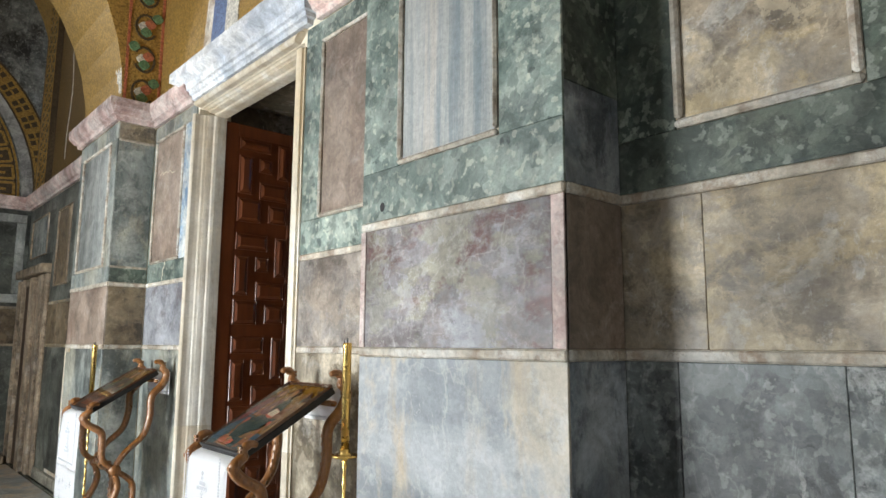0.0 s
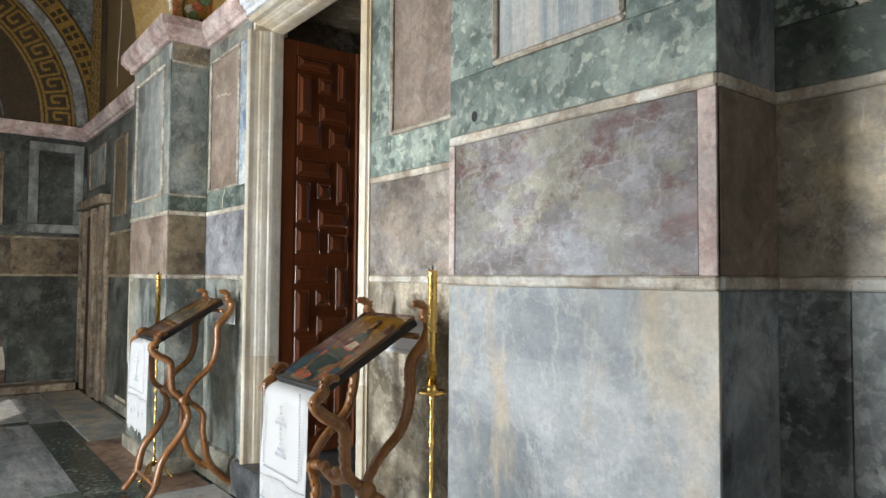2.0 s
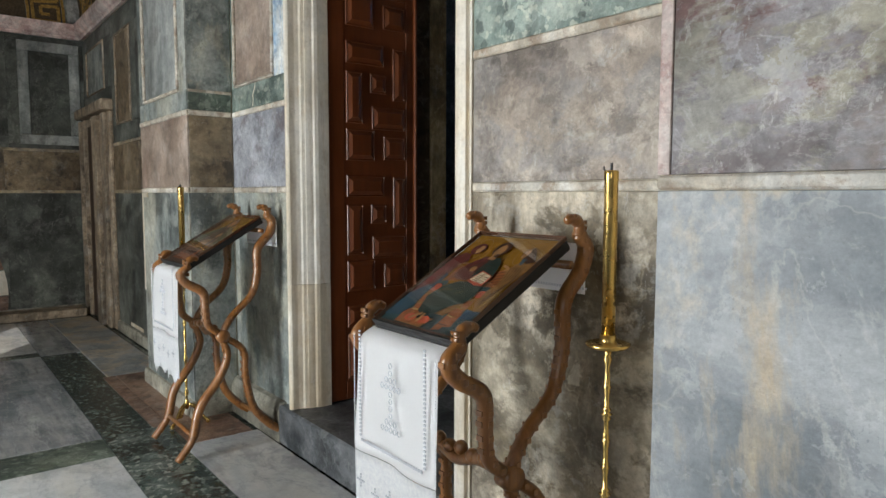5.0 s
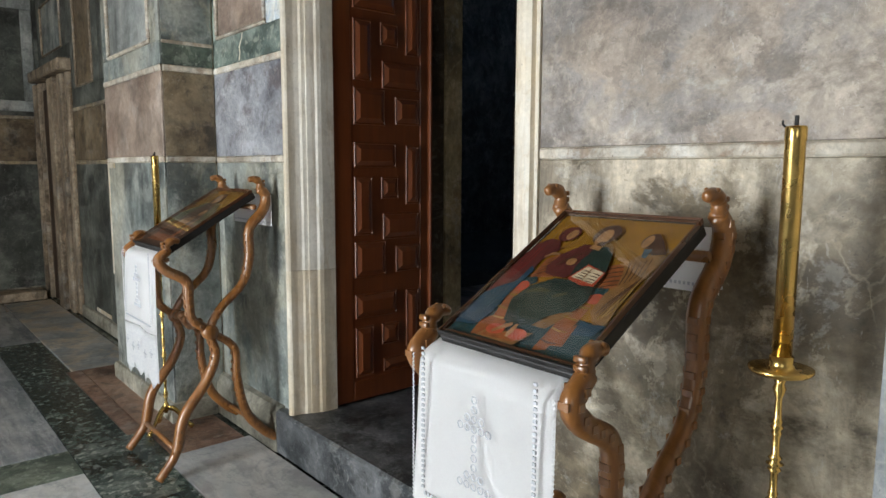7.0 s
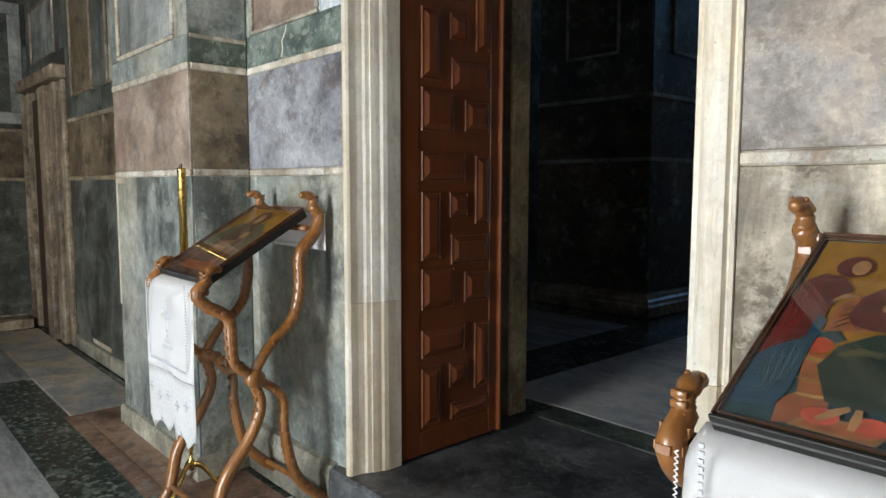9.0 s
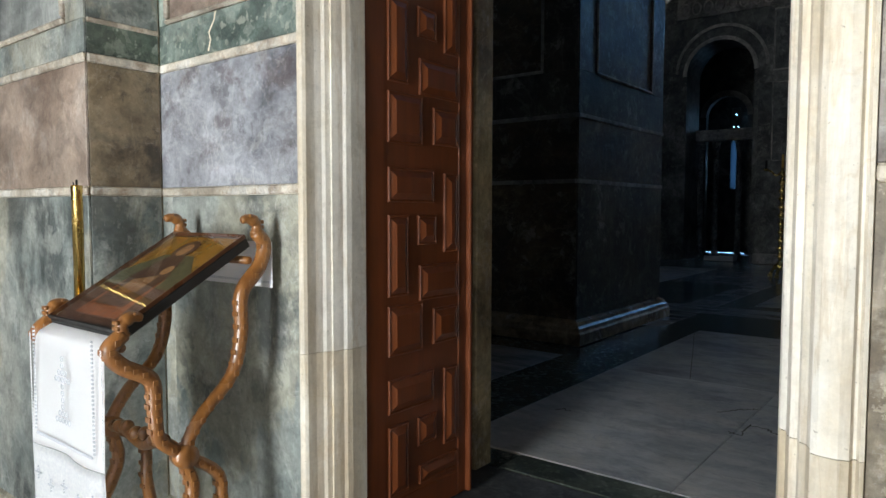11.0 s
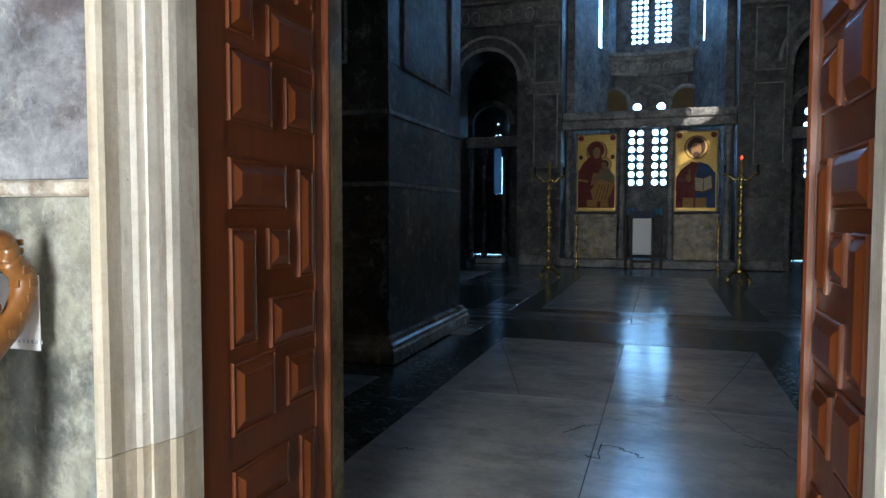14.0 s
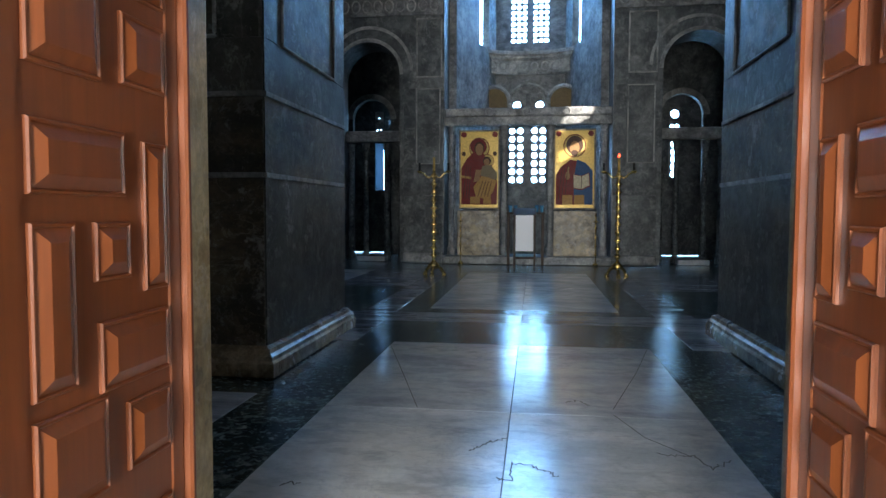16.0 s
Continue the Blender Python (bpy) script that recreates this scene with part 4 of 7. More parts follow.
fl(1.9, 2.25, -2.6, -0.9, M_VERDE_DARK)
fl(1.85, 2.6, -0.9, -0.1, M_FLOOR_GREEN)
fl(2.25, 4.9, -2.6, -0.9, M_FLOOR_GREY)
fl(2.6, 4.9, -0.9, -0.42, M_FLOOR_WHITE)
fl(4.9, SOUTHX - 0.02, -2.6, -0.1, M_FLOOR_GREY)
fl(ENDX + 0.02, SOUTHX - 0.02, WEST + 0.02, -2.6, M_FLOOR_WHITE)
structure(box("step_end", ENDX + 0.02, -5.82, WEST, -0.13, 0.0, 0.1, M_JAMB_BROWN, None, 0.01), "low marble step before the end wall", "step")
# darned strip and white filler at the foot of far slabs
slab(wall_east, "-y", -0.013, -4.1, -3.6, 0.13, 0.17, M_FRAME, 0.006, "filler_strip", 0.002)

# arch of red and white voussoirs in the end wall
niche = structure(empty("arch_end_wall", ENDX, -2.24, 0.3), "round arch of alternating white and dark red stones", "arch")
for i in range(15):
    a0, a1 = radians(-14 + 13.8 * i), radians(-14 + 13.8 * (i + 1) - 0.5)
    bm = bmesh.new()
    vs = []
    for x in (ENDX + 0.001, ENDX + 0.022):
        for r, a in ((1.13, a0), (1.32, a0), (1.32, (a0 + a1) / 2), (1.32, a1), (1.13, a1), (1.13, (a0 + a1) / 2)):
            vs.append(bm.verts.new((x, -2.24 + r * math.cos(a), 0.3 + r * math.sin(a))))
    bm.faces.new(vs[:6][::-1])
    bm.faces.new(vs[6:])
    for k in range(6):
        bm.faces.new((vs[k], vs[(k + 1) % 6], vs[6 + (k + 1) % 6], vs[6 + k]))
    v = part("voussoir", bm, M_FRAME if i % 2 else M_FLOOR_RED)
    v.parent, v.matrix_parent_inverse = niche, Matrix.Translation((-ENDX, 2.24, -0.3))

# ---- mosaics above the cornice ----
def ribbon(bm, pts, width, m, depth=0.006):
    """A flat band of constant width along plan points (u, v), laid on the face m."""
    pts = [Vector(p) for p in pts]
    L, R = [], []
    for i, p in enumerate(pts):
        d = (pts[min(i + 1, len(pts) - 1)] - pts[max(i - 1, 0)]).normalized()
        n = Vector((-d.y, d.x)) * width / 2
        L.append(p + n)
        R.append(p - n)
    for i in range(len(pts) - 1):
        add_prism(bm, [L[i], R[i], R[i + 1], L[i + 1]], m, depth)


# scroll band on the side of the arch above the left pilaster
MF = Matrix(((0, 0, 1, PLX1), (1, 0, 0, 0), (0, 1, 0, 0), (0, 0, 0, 1)))
scroll = structure(empty("mosaic_band", PLX1, -0.15, 3.6), "gold mosaic band with a red border and leafy scrolls", "mosaic")


def on(th, ob):
    ob.parent, ob.matrix_parent_inverse = th, Matrix.Translation(-th.location)
    return ob


for y in (-0.295, -0.015):
    bm = bmesh.new()
    ribbon(bm, [(y, 3.605), (y, 6.2)], 0.022, MF)
    on(scroll, part("border", bm, M_MOS_RED))
for k in range(6):
    zc = 3.72 + 0.3 * k
    s = 1 if k % 2 else -1
    bm = bmesh.new()
    ribbon(bm, [(-0.155 + s * 0.085 * math.cos(a), zc + 0.11 * math.sin(a)) for a in [radians(-150 + 20 * j) for j in range(16)]], 0.02, MF, 0.008)
    on(scroll, part("stem", bm, M_MOS_DARK))
    for j, (du, dv, mt) in enumerate(((-0.02, 0.0, M_MOS_WHITE), (0.03, 0.03, M_MOS_RED), (0.0, -0.05, M_MOS_GREEN), (-s * 0.09, 0.1, M_MOS_GREEN))):
        bm = bmesh.new()
        add_prism(bm, [(-0.155 + du + 0.035 * math.cos(a) * (1 + 0.4 * math.cos(2 * a)), zc + dv + 0.045 * math.sin(a)) for a in [2 * math.pi * q / 12 for q in range(12)]], MF, 0.01 + 0.002 * j)
        on(scroll, part("leaf", bm, mt))
# painted drapery on the arch soffit edge, plain folds
bm = bmesh.new()
for j in range(5):
    x = PLX1 - 0.02 - 0.03 * j
    pts = spline([(x, PY - 0.012, 3.68 + 0.05 * j), (x, PY - 0.014, 4.1), (x, PY - 0.07, 4.5), (x, PY - 0.19, 4.9), (x, PY - 0.42, 5.3)], 5)
    add_tube(bm, pts, 0.011 if j % 2 else 0.016, 6)
structure(part("mosaic_drapery", bm, M_MOS_WHITE), "pale folded drapery pattern in mosaic", "mosaic")
# blue and cream patches on the gold wall above the hood
MW = Matrix(((1, 0, 0, 0), (0, 0, -1, 0), (0, 1, 0, 0), (0, 0, 0, 1)))
wallmos = structure(empty("mosaic_wall_patches", 0.6, 0, 3.7), "blue and ochre drapery shapes in mosaic over the door", "mosaic")
for pts, mt in (([(-0.05, 3.66), (0.2, 3.66), (0.3, 4.6), (0.08, 4.7)], M_MOS_BLUE), ([(0.2, 3.66), (0.42, 3.66), (0.5, 4.6), (0.3, 4.6)], M_MOS_WHITE), ([(-0.2, 3.66), (-0.05, 3.66), (0.08, 4.7), (-0.05, 4.6)], M_LEDGE)):
    bm = bmesh.new()
    add_prism(bm, pts, MW, 0.006)
    on(wallmos, part("patch", bm, mt))
# rib with a diaper pattern on the far wall
rib = structure(empty("vault_rib", -5.25, -0.05, 3.6), "dark vault rib with a gold lozenge pattern", "mosaic")
bm = bmesh.new()
add_box(bm, -5.62, -5.1, -0.08, -0.005, 3.605, 7.4)
on(rib, part("ground", bm, M_MOS_DARK))
MR = Matrix(((1, 0, 0, 0), (0, 0, -1, -0.081), (0, 1, 0, 0), (0, 0, 0, 1)))
bm = bmesh.new()
for k in range(27):
    z = 3.62 + 0.14 * k
    ribbon(bm, [(-5.58, z), (-5.14, z + 0.14)], 0.03, MR)
    ribbon(bm, [(-5.14, z), (-5.58, z + 0.14)], 0.03, MR)
on(rib, part("lozenges", bm, M_MOSAIC))
bm = bmesh.new()
for xx in (-5.6, -5.12, -5.36):
    ribbon(bm, [(xx, 3.61), (xx, 7.4)], 0.025, MR)
on(rib, part("edge_lines", bm, M_MOSAIC))
# Thin dimmed sheet over the gold wall, shading the far bay by colour.
structure(box("wall_mosaic_far", ENDX + 0.01, PLX0 - 0.005, -0.005, -0.001, 3.602, 7.6, M_MOS_DIMMED), "gold mosaic of the far bay in a browner, dimmed copy", "mosaic")
bm = bmesh.new()
for j, (xa, w) in enumerate(((-3.5, 0.05), (-3.36, 0.03), (-2.7, 0.06), (-2.55, 0.03), (-4.4, 0.03))):
    ribbon(bm, [(xa + 0.06 * math.sin(q * 0.7 + j), 3.85 + 0.16 * q) for q in range(12)], w, Matrix(((1, 0, 0, 0), (0, 0, -1, -0.0055), (0, 1, 0, 0), (0, 0, 0, 1))), 0.003)
structure(part("mosaic_folds", bm, M_MOS_WHITE), "pale fold strokes in the far mosaic", "mosaic")
# lunette with a meander border on the end wall
lun = structure(empty("lunette", ENDX, -2.3, 3.6), "dark lunette with a gold and green meander border", "mosaic")
ME = Matrix(((0, 0, 1, ENDX), (1, 0, 0, 0), (0, 1, 0, 0), (0, 0, 0, 1)))
YC, ZC, R1 = -2.3, 3.62, 2.12


def arc(r, n=40):
    return [(YC + r * math.cos(math.pi * k / n), ZC + r * math.sin(math.pi * k / n)) for k in range(n + 1)]


for r, w, mt, d in ((R1 - 0.22, 0.36, M_MOS_DARK, 0.004), (R1 - 0.4, 0.03, M_MOSAIC, 0.01), (R1 - 0.02, 0.03, M_MOSAIC, 0.01), (R1 + 0.09, 0.14, M_NAVE_STONE, 0.005), (R1 + 0.3, 0.26, M_MOSAIC, 0.006), (R1 + 0.17, 0.025, M_MOS_DARK, 0.009), (R1 + 0.44, 0.025, M_MOS_DARK, 0.009)):
    bm = bmesh.new()
    ribbon(bm, arc(r), w, ME, d)
    on(lun, part("band", bm, mt))
bm = bmesh.new()
add_prism(bm, arc(R1 - 0.42), ME, 0.003)
on(lun, part("field", bm, M_MOS_DARK))
bm = bmesh.new()
NM = 26
for k in range(NM):
    def pol(s, t):
        a = math.pi * (k + s) / NM
        r = R1 - 0.38 + t * 0.34
        return (YC + r * math.cos(a), ZC + r * math.sin(a))
    for seg in (((0, 0.1), (0, 0.9)), ((0, 0.9), (0.75, 0.9)), ((0.75, 0.9), (0.75, 0.35)), ((0.75, 0.35), (0.35, 0.35)), ((0.35, 0.35), (0.35, 0.62)), ((0, 0.1), (1, 0.1))):
        ribbon(bm, [pol(*seg[0]), pol(*seg[1])], 0.035, ME, 0.009)
on(lun, part("meander", bm, M_MOSAIC))
bm = bmesh.new()
for k in range(30):
    a = math.pi * (k + 0.5) / 30
    for du, dv in ((-0.035, -0.035), (0.035, -0.035), (-0.035, 0.035), (0.035, 0.035)):
        c, t = R1 + 0.3 + dv * 1.4, a + du * 0.6
        add_prism(bm, [(YC + (c + p * 0.035) * math.cos(t + q * 0.014), ZC + (c + p * 0.035) * math.sin(t + q * 0.014)) for p, q in ((-1, -1), (1, -1), (1, 1), (-1, 1))], ME, 0.01)
on(lun, part("dark_squares", bm, M_MOS_DARK))
bm = bmesh.new()
for k in range(12):
    ribbon(bm, [(YC + 0.4 + 0.07 * k + 0.1 * math.sin(k * 1.3 + q * 0.5), 3.65 + 0.12 * q) for q in range(10)], 0.022, ME, 0.006)
on(lun, part("fold_lines", bm, M_NAVE_STONE))

# ---- nave shell ----
NX0, NX1, NY1 = -7.0, 8.2, 15.36
floor_nave = structure(box("floor_nave", NX0, NX1, 1.14, 20.5, -0.2, NF - 0.012, M_FLOOR_GREEN), "polished nave floor of white and dark green marble", "floor")


def nf(x0, x1, y0, y1, mat):
    tile(floor_nave, x0, x1, y0, y1, NF, mat)


nf(-0.16, 1.37, 1.145, 1.35, M_VERDE_DARK)
XC = 0.595
for x0, x1 in ((-0.58, XC), (XC, 1.77)):
    nf(x0, x1, 1.36, 3.4, M_FLOOR_WHITE)
    nf(x0, x1, 3.4, 5.52, M_FLOOR_WHITE)
    nf(x0, x1, 7.75, 10.3, M_FLOOR_WHITE)
    nf(x0, x1, 10.3, 12.9, M_FLOOR_WHITE)
for x0, x1 in ((-1.12, -0.58), (1.77, 2.4)):
    nf(x0, x1, 1.36, 5.52, M_FLOOR_GREEN)
nf(-0.95, 2.15, 5.52, 6.75, M_FLOOR_GREEN)
for x0, x1 in ((-2.6, 0.6), (0.6, 3.8)):
    nf(x0, x1, 6.75, 7.4, M_FLOOR_GREY)
for x0, x1 in ((-0.95, -0.58), (1.77, 2.15)):
    nf(x0, x1, 7.4, 13.0, M_FLOOR_GREEN)
nf(-0.58, 1.77, 7.4, 7.75, M_FLOOR_GREEN)
for x0, x1 in ((-1.35, -0.95), (2.15, 2.6)):
    nf(x0, x1, 7.4, 14.0, M_FLOOR_GREY)
    nf(x0, x1, 5.52, 6.75, M_FLOOR_GREY)
for x0, x1 in ((-2.6, -1.35), (2.6, 3.9)):
    nf(x0, x1, 7.4, 10.2, M_FLOOR_GREEN)
    nf(x0, x1, 10.2, 13.2, M_FLOOR_GREY)
nf(-4.6, -2.6, 7.4, 13.2, M_FLOOR_WHITE)
nf(3.9, 6.2, 7.4, 13.2, M_FLOOR_GREY)
nf(-2.4, -1.12, 1.36, 3.6, M_FLOOR_GREY)

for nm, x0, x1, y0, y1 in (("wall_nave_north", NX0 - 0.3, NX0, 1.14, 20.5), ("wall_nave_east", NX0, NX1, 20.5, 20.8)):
    structure(box(nm, x0, x1, y0, y1, 0, 10, M_NAVE), "nave wall clad in marble darkened for shade", "wall")
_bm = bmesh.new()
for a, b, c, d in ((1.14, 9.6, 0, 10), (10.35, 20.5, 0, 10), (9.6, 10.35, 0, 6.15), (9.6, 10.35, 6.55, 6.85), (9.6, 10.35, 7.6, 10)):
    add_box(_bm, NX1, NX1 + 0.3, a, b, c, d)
structure(part("wall_nave_south", _bm, M_NAVE), "nave wall clad in marble darkened for shade, with a window", "wall")
# The square left open overhead is added for the fill lamp.
_bm = bmesh.new()
for a, b, c, d in ((NX0, -1.0, 1.14, 20.5), (2.2, NX1, 1.14, 20.5), (-1.0, 2.2, 1.14, 7.9), (-1.0, 2.2, 11.1, 20.5)):
    add_box(_bm, a, b, c, d, 9.8, 10.1)
structure(part("ceiling_nave", _bm, M_PLASTER), "dark vault over the nave with an unseen opening for the fill lamp", "ceiling")


def pier(name, x0, x1, y0, y1, inner, label):
    """A marble-clad nave pier; inner is the face that looks to the axis."""
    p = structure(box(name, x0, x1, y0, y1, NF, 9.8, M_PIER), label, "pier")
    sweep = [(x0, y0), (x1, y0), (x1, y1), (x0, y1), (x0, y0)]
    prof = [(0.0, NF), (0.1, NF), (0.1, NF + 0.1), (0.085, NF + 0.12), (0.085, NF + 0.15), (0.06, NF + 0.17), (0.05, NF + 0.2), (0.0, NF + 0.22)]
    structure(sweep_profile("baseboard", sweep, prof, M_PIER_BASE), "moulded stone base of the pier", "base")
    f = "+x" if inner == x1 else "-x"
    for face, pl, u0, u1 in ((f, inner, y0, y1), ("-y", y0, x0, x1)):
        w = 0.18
        # The front's warmer, lighter brown carries the door's light in its colour.
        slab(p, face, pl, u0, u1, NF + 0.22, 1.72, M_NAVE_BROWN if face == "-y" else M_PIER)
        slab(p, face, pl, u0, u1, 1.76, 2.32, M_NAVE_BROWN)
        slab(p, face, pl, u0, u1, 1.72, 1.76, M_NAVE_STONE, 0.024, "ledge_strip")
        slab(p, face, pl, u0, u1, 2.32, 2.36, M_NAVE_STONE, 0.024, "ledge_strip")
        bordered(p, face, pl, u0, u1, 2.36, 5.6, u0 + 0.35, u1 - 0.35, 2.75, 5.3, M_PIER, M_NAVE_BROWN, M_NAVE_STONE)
    return p


pier("pier_1", -2.6, -1.265, 4.1, 6.2, -1.265, "tall nave pier in grey-brown marble, colours darkened for shade")
pier("pier_2", 2.565, 3.9, 4.22, 6.3, 2.565, "tall nave pier in grey-brown marble, colours darkened for shade")

# cracks and inlay seams in the nave slabs
M_CRACK = plain("dark_crack_filling", (0.07, 0.06, 0.05), 0.8)
MFL = Matrix.Translation((0, 0, NF - 0.001))
for way, wide in (
    ([(0.4, 2.7), (0.46, 2.78), (0.51, 2.86), (0.59, 2.92)], 0.012),
    ([(0.57, 2.35), (0.64, 2.34), (0.62, 2.56), (0.73, 2.53), (0.8, 2.48), (0.85, 2.43)], 0.012),
    ([(0.95, 3.68), (1.02, 3.72), (1.09, 3.63)], 0.012),
    ([(1.36, 2.81), (1.45, 2.77), (1.54, 2.8), (1.59, 2.61), (1.71, 2.75)], 0.012),
    ([(-0.4, 2.16), (-0.31, 2.18)], 0.012),
    ([(-0.6, 5.43), (-0.26, 4.32), (0.01, 3.42)], 0.008),
    ([(1.82, 5.8), (1.52, 4.58), (1.23, 3.56)], 0.008),
    ([(1.22, 3.44), (1.34, 3.04), (1.53, 2.77)], 0.008),
):
    bm = bmesh.new()
    fine_way = []
    for (xa, ya), (xb, yb) in zip(way, way[1:]):
        for q in range(8):
            t, j = q / 8, (0.012 if wide > 0.01 else 0.0)
            fine_way.append((xa + (xb - xa) * t + random.uniform(-j, j), ya + (yb - ya) * t + random.uniform(-j, j) * 2))
    ribbon(bm, fine_way + [way[-1]], wide * 0.6, MFL, 0.002)
    structure(part("floor_crack", bm, M_CRACK), "old filled crack in the marble floor", "crack")

# ---- sanctuary end of the nave ----
def arch_wall(name, x0, x1, ox0, ox1, y0, y1, top, spring, mat, label):
    """A wall from x0 to x1 with one round-arched opening from the floor."""
    bm = bmesh.new()
    add_box(bm, x0, ox0, y0, y1, NF, top)
    add_box(bm, ox1, x1, y0, y1, NF, top)
    c, r, n = (ox0 + ox1) / 2, (ox1 - ox0) / 2, 20
    for i in range(n):
        a0, a1 = math.pi * i / n, math.pi * (i + 1) / n
        p = [(c + r * math.cos(a), spring + r * math.sin(a)) for a in (a0, a1)]
        v = [bm.verts.new((x, y, z)) for y in (y0, y1) for x, z in (p[0], p[1], (p[1][0], top), (p[0][0], top))]
        for f in ((0, 1, 2, 3), (4, 5, 6, 7), (0, 1, 5, 4)):
            bm.faces.new([v[k] for k in f])
    bmesh.ops.remove_doubles(bm, verts=bm.verts, dist=0.0004)
    return structure(part(name, bm, mat), label, "wall")


def arch_trim(x0, x1, y, spring, w, mat):
    c, r = (x0 + x1) / 2, (x1 - x0) / 2 + w / 2
    m = Matrix(((1, 0, 0, 0), (0, 0, -1, y), (0, 1, 0, 0), (0, 0, 0, 1)))
    bm = bmesh.new()
    pts = [(c + r * math.cos(math.pi * k / 24), spring + r * math.sin(math.pi * k / 24)) for k in range(25)]
    ribbon(bm, pts, w, m, 0.03)
    return structure(part("trim", bm, mat), "raised stone moulding round the arch", "trim")


WN = arch_wall("wall_bema_north", NX0, -1.43, -4.05, -2.5, NY1, NY1 + 1.0, 9.8, 4.75, M_NAVE, "marble wall darkened for shade, with a round arch to the side chapel")
WS = arch_wall("wall_bema_south", 2.5, NX1, 3.6, 5.25, NY1, NY1 + 1.0, 9.8, 4.75, M_NAVE, "marble wall darkened for shade, with a round arch to the side chapel")
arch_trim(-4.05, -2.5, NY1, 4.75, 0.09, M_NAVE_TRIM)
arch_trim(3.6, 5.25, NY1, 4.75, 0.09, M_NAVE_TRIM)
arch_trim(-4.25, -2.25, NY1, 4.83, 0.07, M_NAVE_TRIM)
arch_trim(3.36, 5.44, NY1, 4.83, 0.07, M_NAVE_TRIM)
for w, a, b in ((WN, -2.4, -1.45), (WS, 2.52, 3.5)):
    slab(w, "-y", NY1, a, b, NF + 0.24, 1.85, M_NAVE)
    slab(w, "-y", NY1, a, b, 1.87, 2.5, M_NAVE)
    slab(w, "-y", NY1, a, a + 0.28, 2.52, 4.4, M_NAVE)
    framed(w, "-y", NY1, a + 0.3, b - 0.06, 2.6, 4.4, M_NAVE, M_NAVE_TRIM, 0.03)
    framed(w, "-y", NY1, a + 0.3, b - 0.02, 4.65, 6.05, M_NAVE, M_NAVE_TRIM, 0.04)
    slab(w, "-y", NY1, a - 0.02, b + 0.01, NF, NF + 0.24, M_NAVE_STONE, 0.12, "base_moulding", 0.03)
# carved frieze with roundels
for w, a, b in ((WN, -4.3, -1.45), (WS, 2.52, 5.6)):
    slab(w, "-y", NY1, a, b, 6.12, 6.62, M_NAVE_STONE, 0.05, "frieze")
    slab(w, "-y", NY1, a, b, 6.62, 6.72, M_NAVE_STONE, 0.11, "frieze_moulding", 0.03)
    k = 0
    while a + 0.2 + 0.27 * k < b - 0.1:
        bm = bmesh.new()
        cx = a + 0.2 + 0.27 * k
        add_tube(bm, [(cx + 0.1 * math.cos(t), NY1 - 0.055, 6.34 + 0.14 * math.sin(t)) for t in [2 * math.pi * q / 14 for q in range(15)]], 0.022, 6)
        part("carved_loop", bm, M_NAVE_TRIM, w)
        k += 1

# apse: three walls with windows
AY = 19.0
_bm = bmesh.new()
UP = [(0.0, 0.48), (0.63, 1.1)]
for a, b in ((-0.6, -0.05), (0.42, 0.59), (1.06, 1.75)):
    add_box(_bm, a, b, AY, AY + 0.25, NF, 4.2)
for a, b in ((-0.05, 0.42), (0.59, 1.06)):
    add_box(_bm, a, b, AY, AY + 0.25, NF, 2.28)
    add_box(_bm, a, b, AY, AY + 0.25, 3.92, 4.2)
add_box(_bm, -0.6, 1.75, AY, AY + 0.25, 4.86, 6.3)
for a, b in ((-0.6, 0.0), (0.48, 0.63), (1.1, 1.75)):
    add_box(_bm, a, b, AY, AY + 0.25, 6.3, 9.8)
apse = structure(part("wall_apse", _bm, M_NAVE_STONE), "apse wall with lattice windows and bright upper lights", "wall")


def lattice(name, x0, x1, z0, z1, cols, rows, r, y, mat, label, parent=None):
    """A stone window slab pierced by round holes."""
    bm = bmesh.new()
    dx, dz = (x1 - x0) / cols, (z1 - z0) / rows
    ca = math.atan2(dz, dx)
    angles = sorted([2 * math.pi * (k + 0.25) / 16 for k in range(16)] + [ca, math.pi - ca, math.pi + ca, 2 * math.pi - ca])
    n = len(angles)
    for i in range(cols):
        for j in range(rows):
            cx, cz = x0 + dx * (i + 0.5), z0 + dz * (j + 0.5)
            rings = []
            for yy in (y, y + 0.06):
                inner, outer = [], []
                for a in angles:
                    c, s = math.cos(a), math.sin(a)
                    q = max(abs(c) / (dx / 2), abs(s) / (dz / 2))
                    inner.append(bm.verts.new((cx + r * c, yy, cz + r * s)))
                    outer.append(bm.verts.new((cx + c / q, yy, cz + s / q)))
                rings.append((inner, outer))
            for inner, outer in rings:
                for k in range(n):
                    bm.faces.new((inner[k], inner[(k + 1) % n], outer[(k + 1) % n], outer[k]))
            for k in range(n):
                bm.faces.new((rings[0][0][k], rings[0][0][(k + 1) % n], rings[1][0][(k + 1) % n], rings[1][0][k]))
    ob = part(name, bm, mat)
    return structure(ob, label, "window")


for a, b in ((-0.05, 0.42), (0.59, 1.06)):
    lattice("window_1", a, b, 2.28, 3.92, 2, 7, 0.085, AY + 0.03, M_NAVE_STONE, "stone window lattice pierced with round panes")
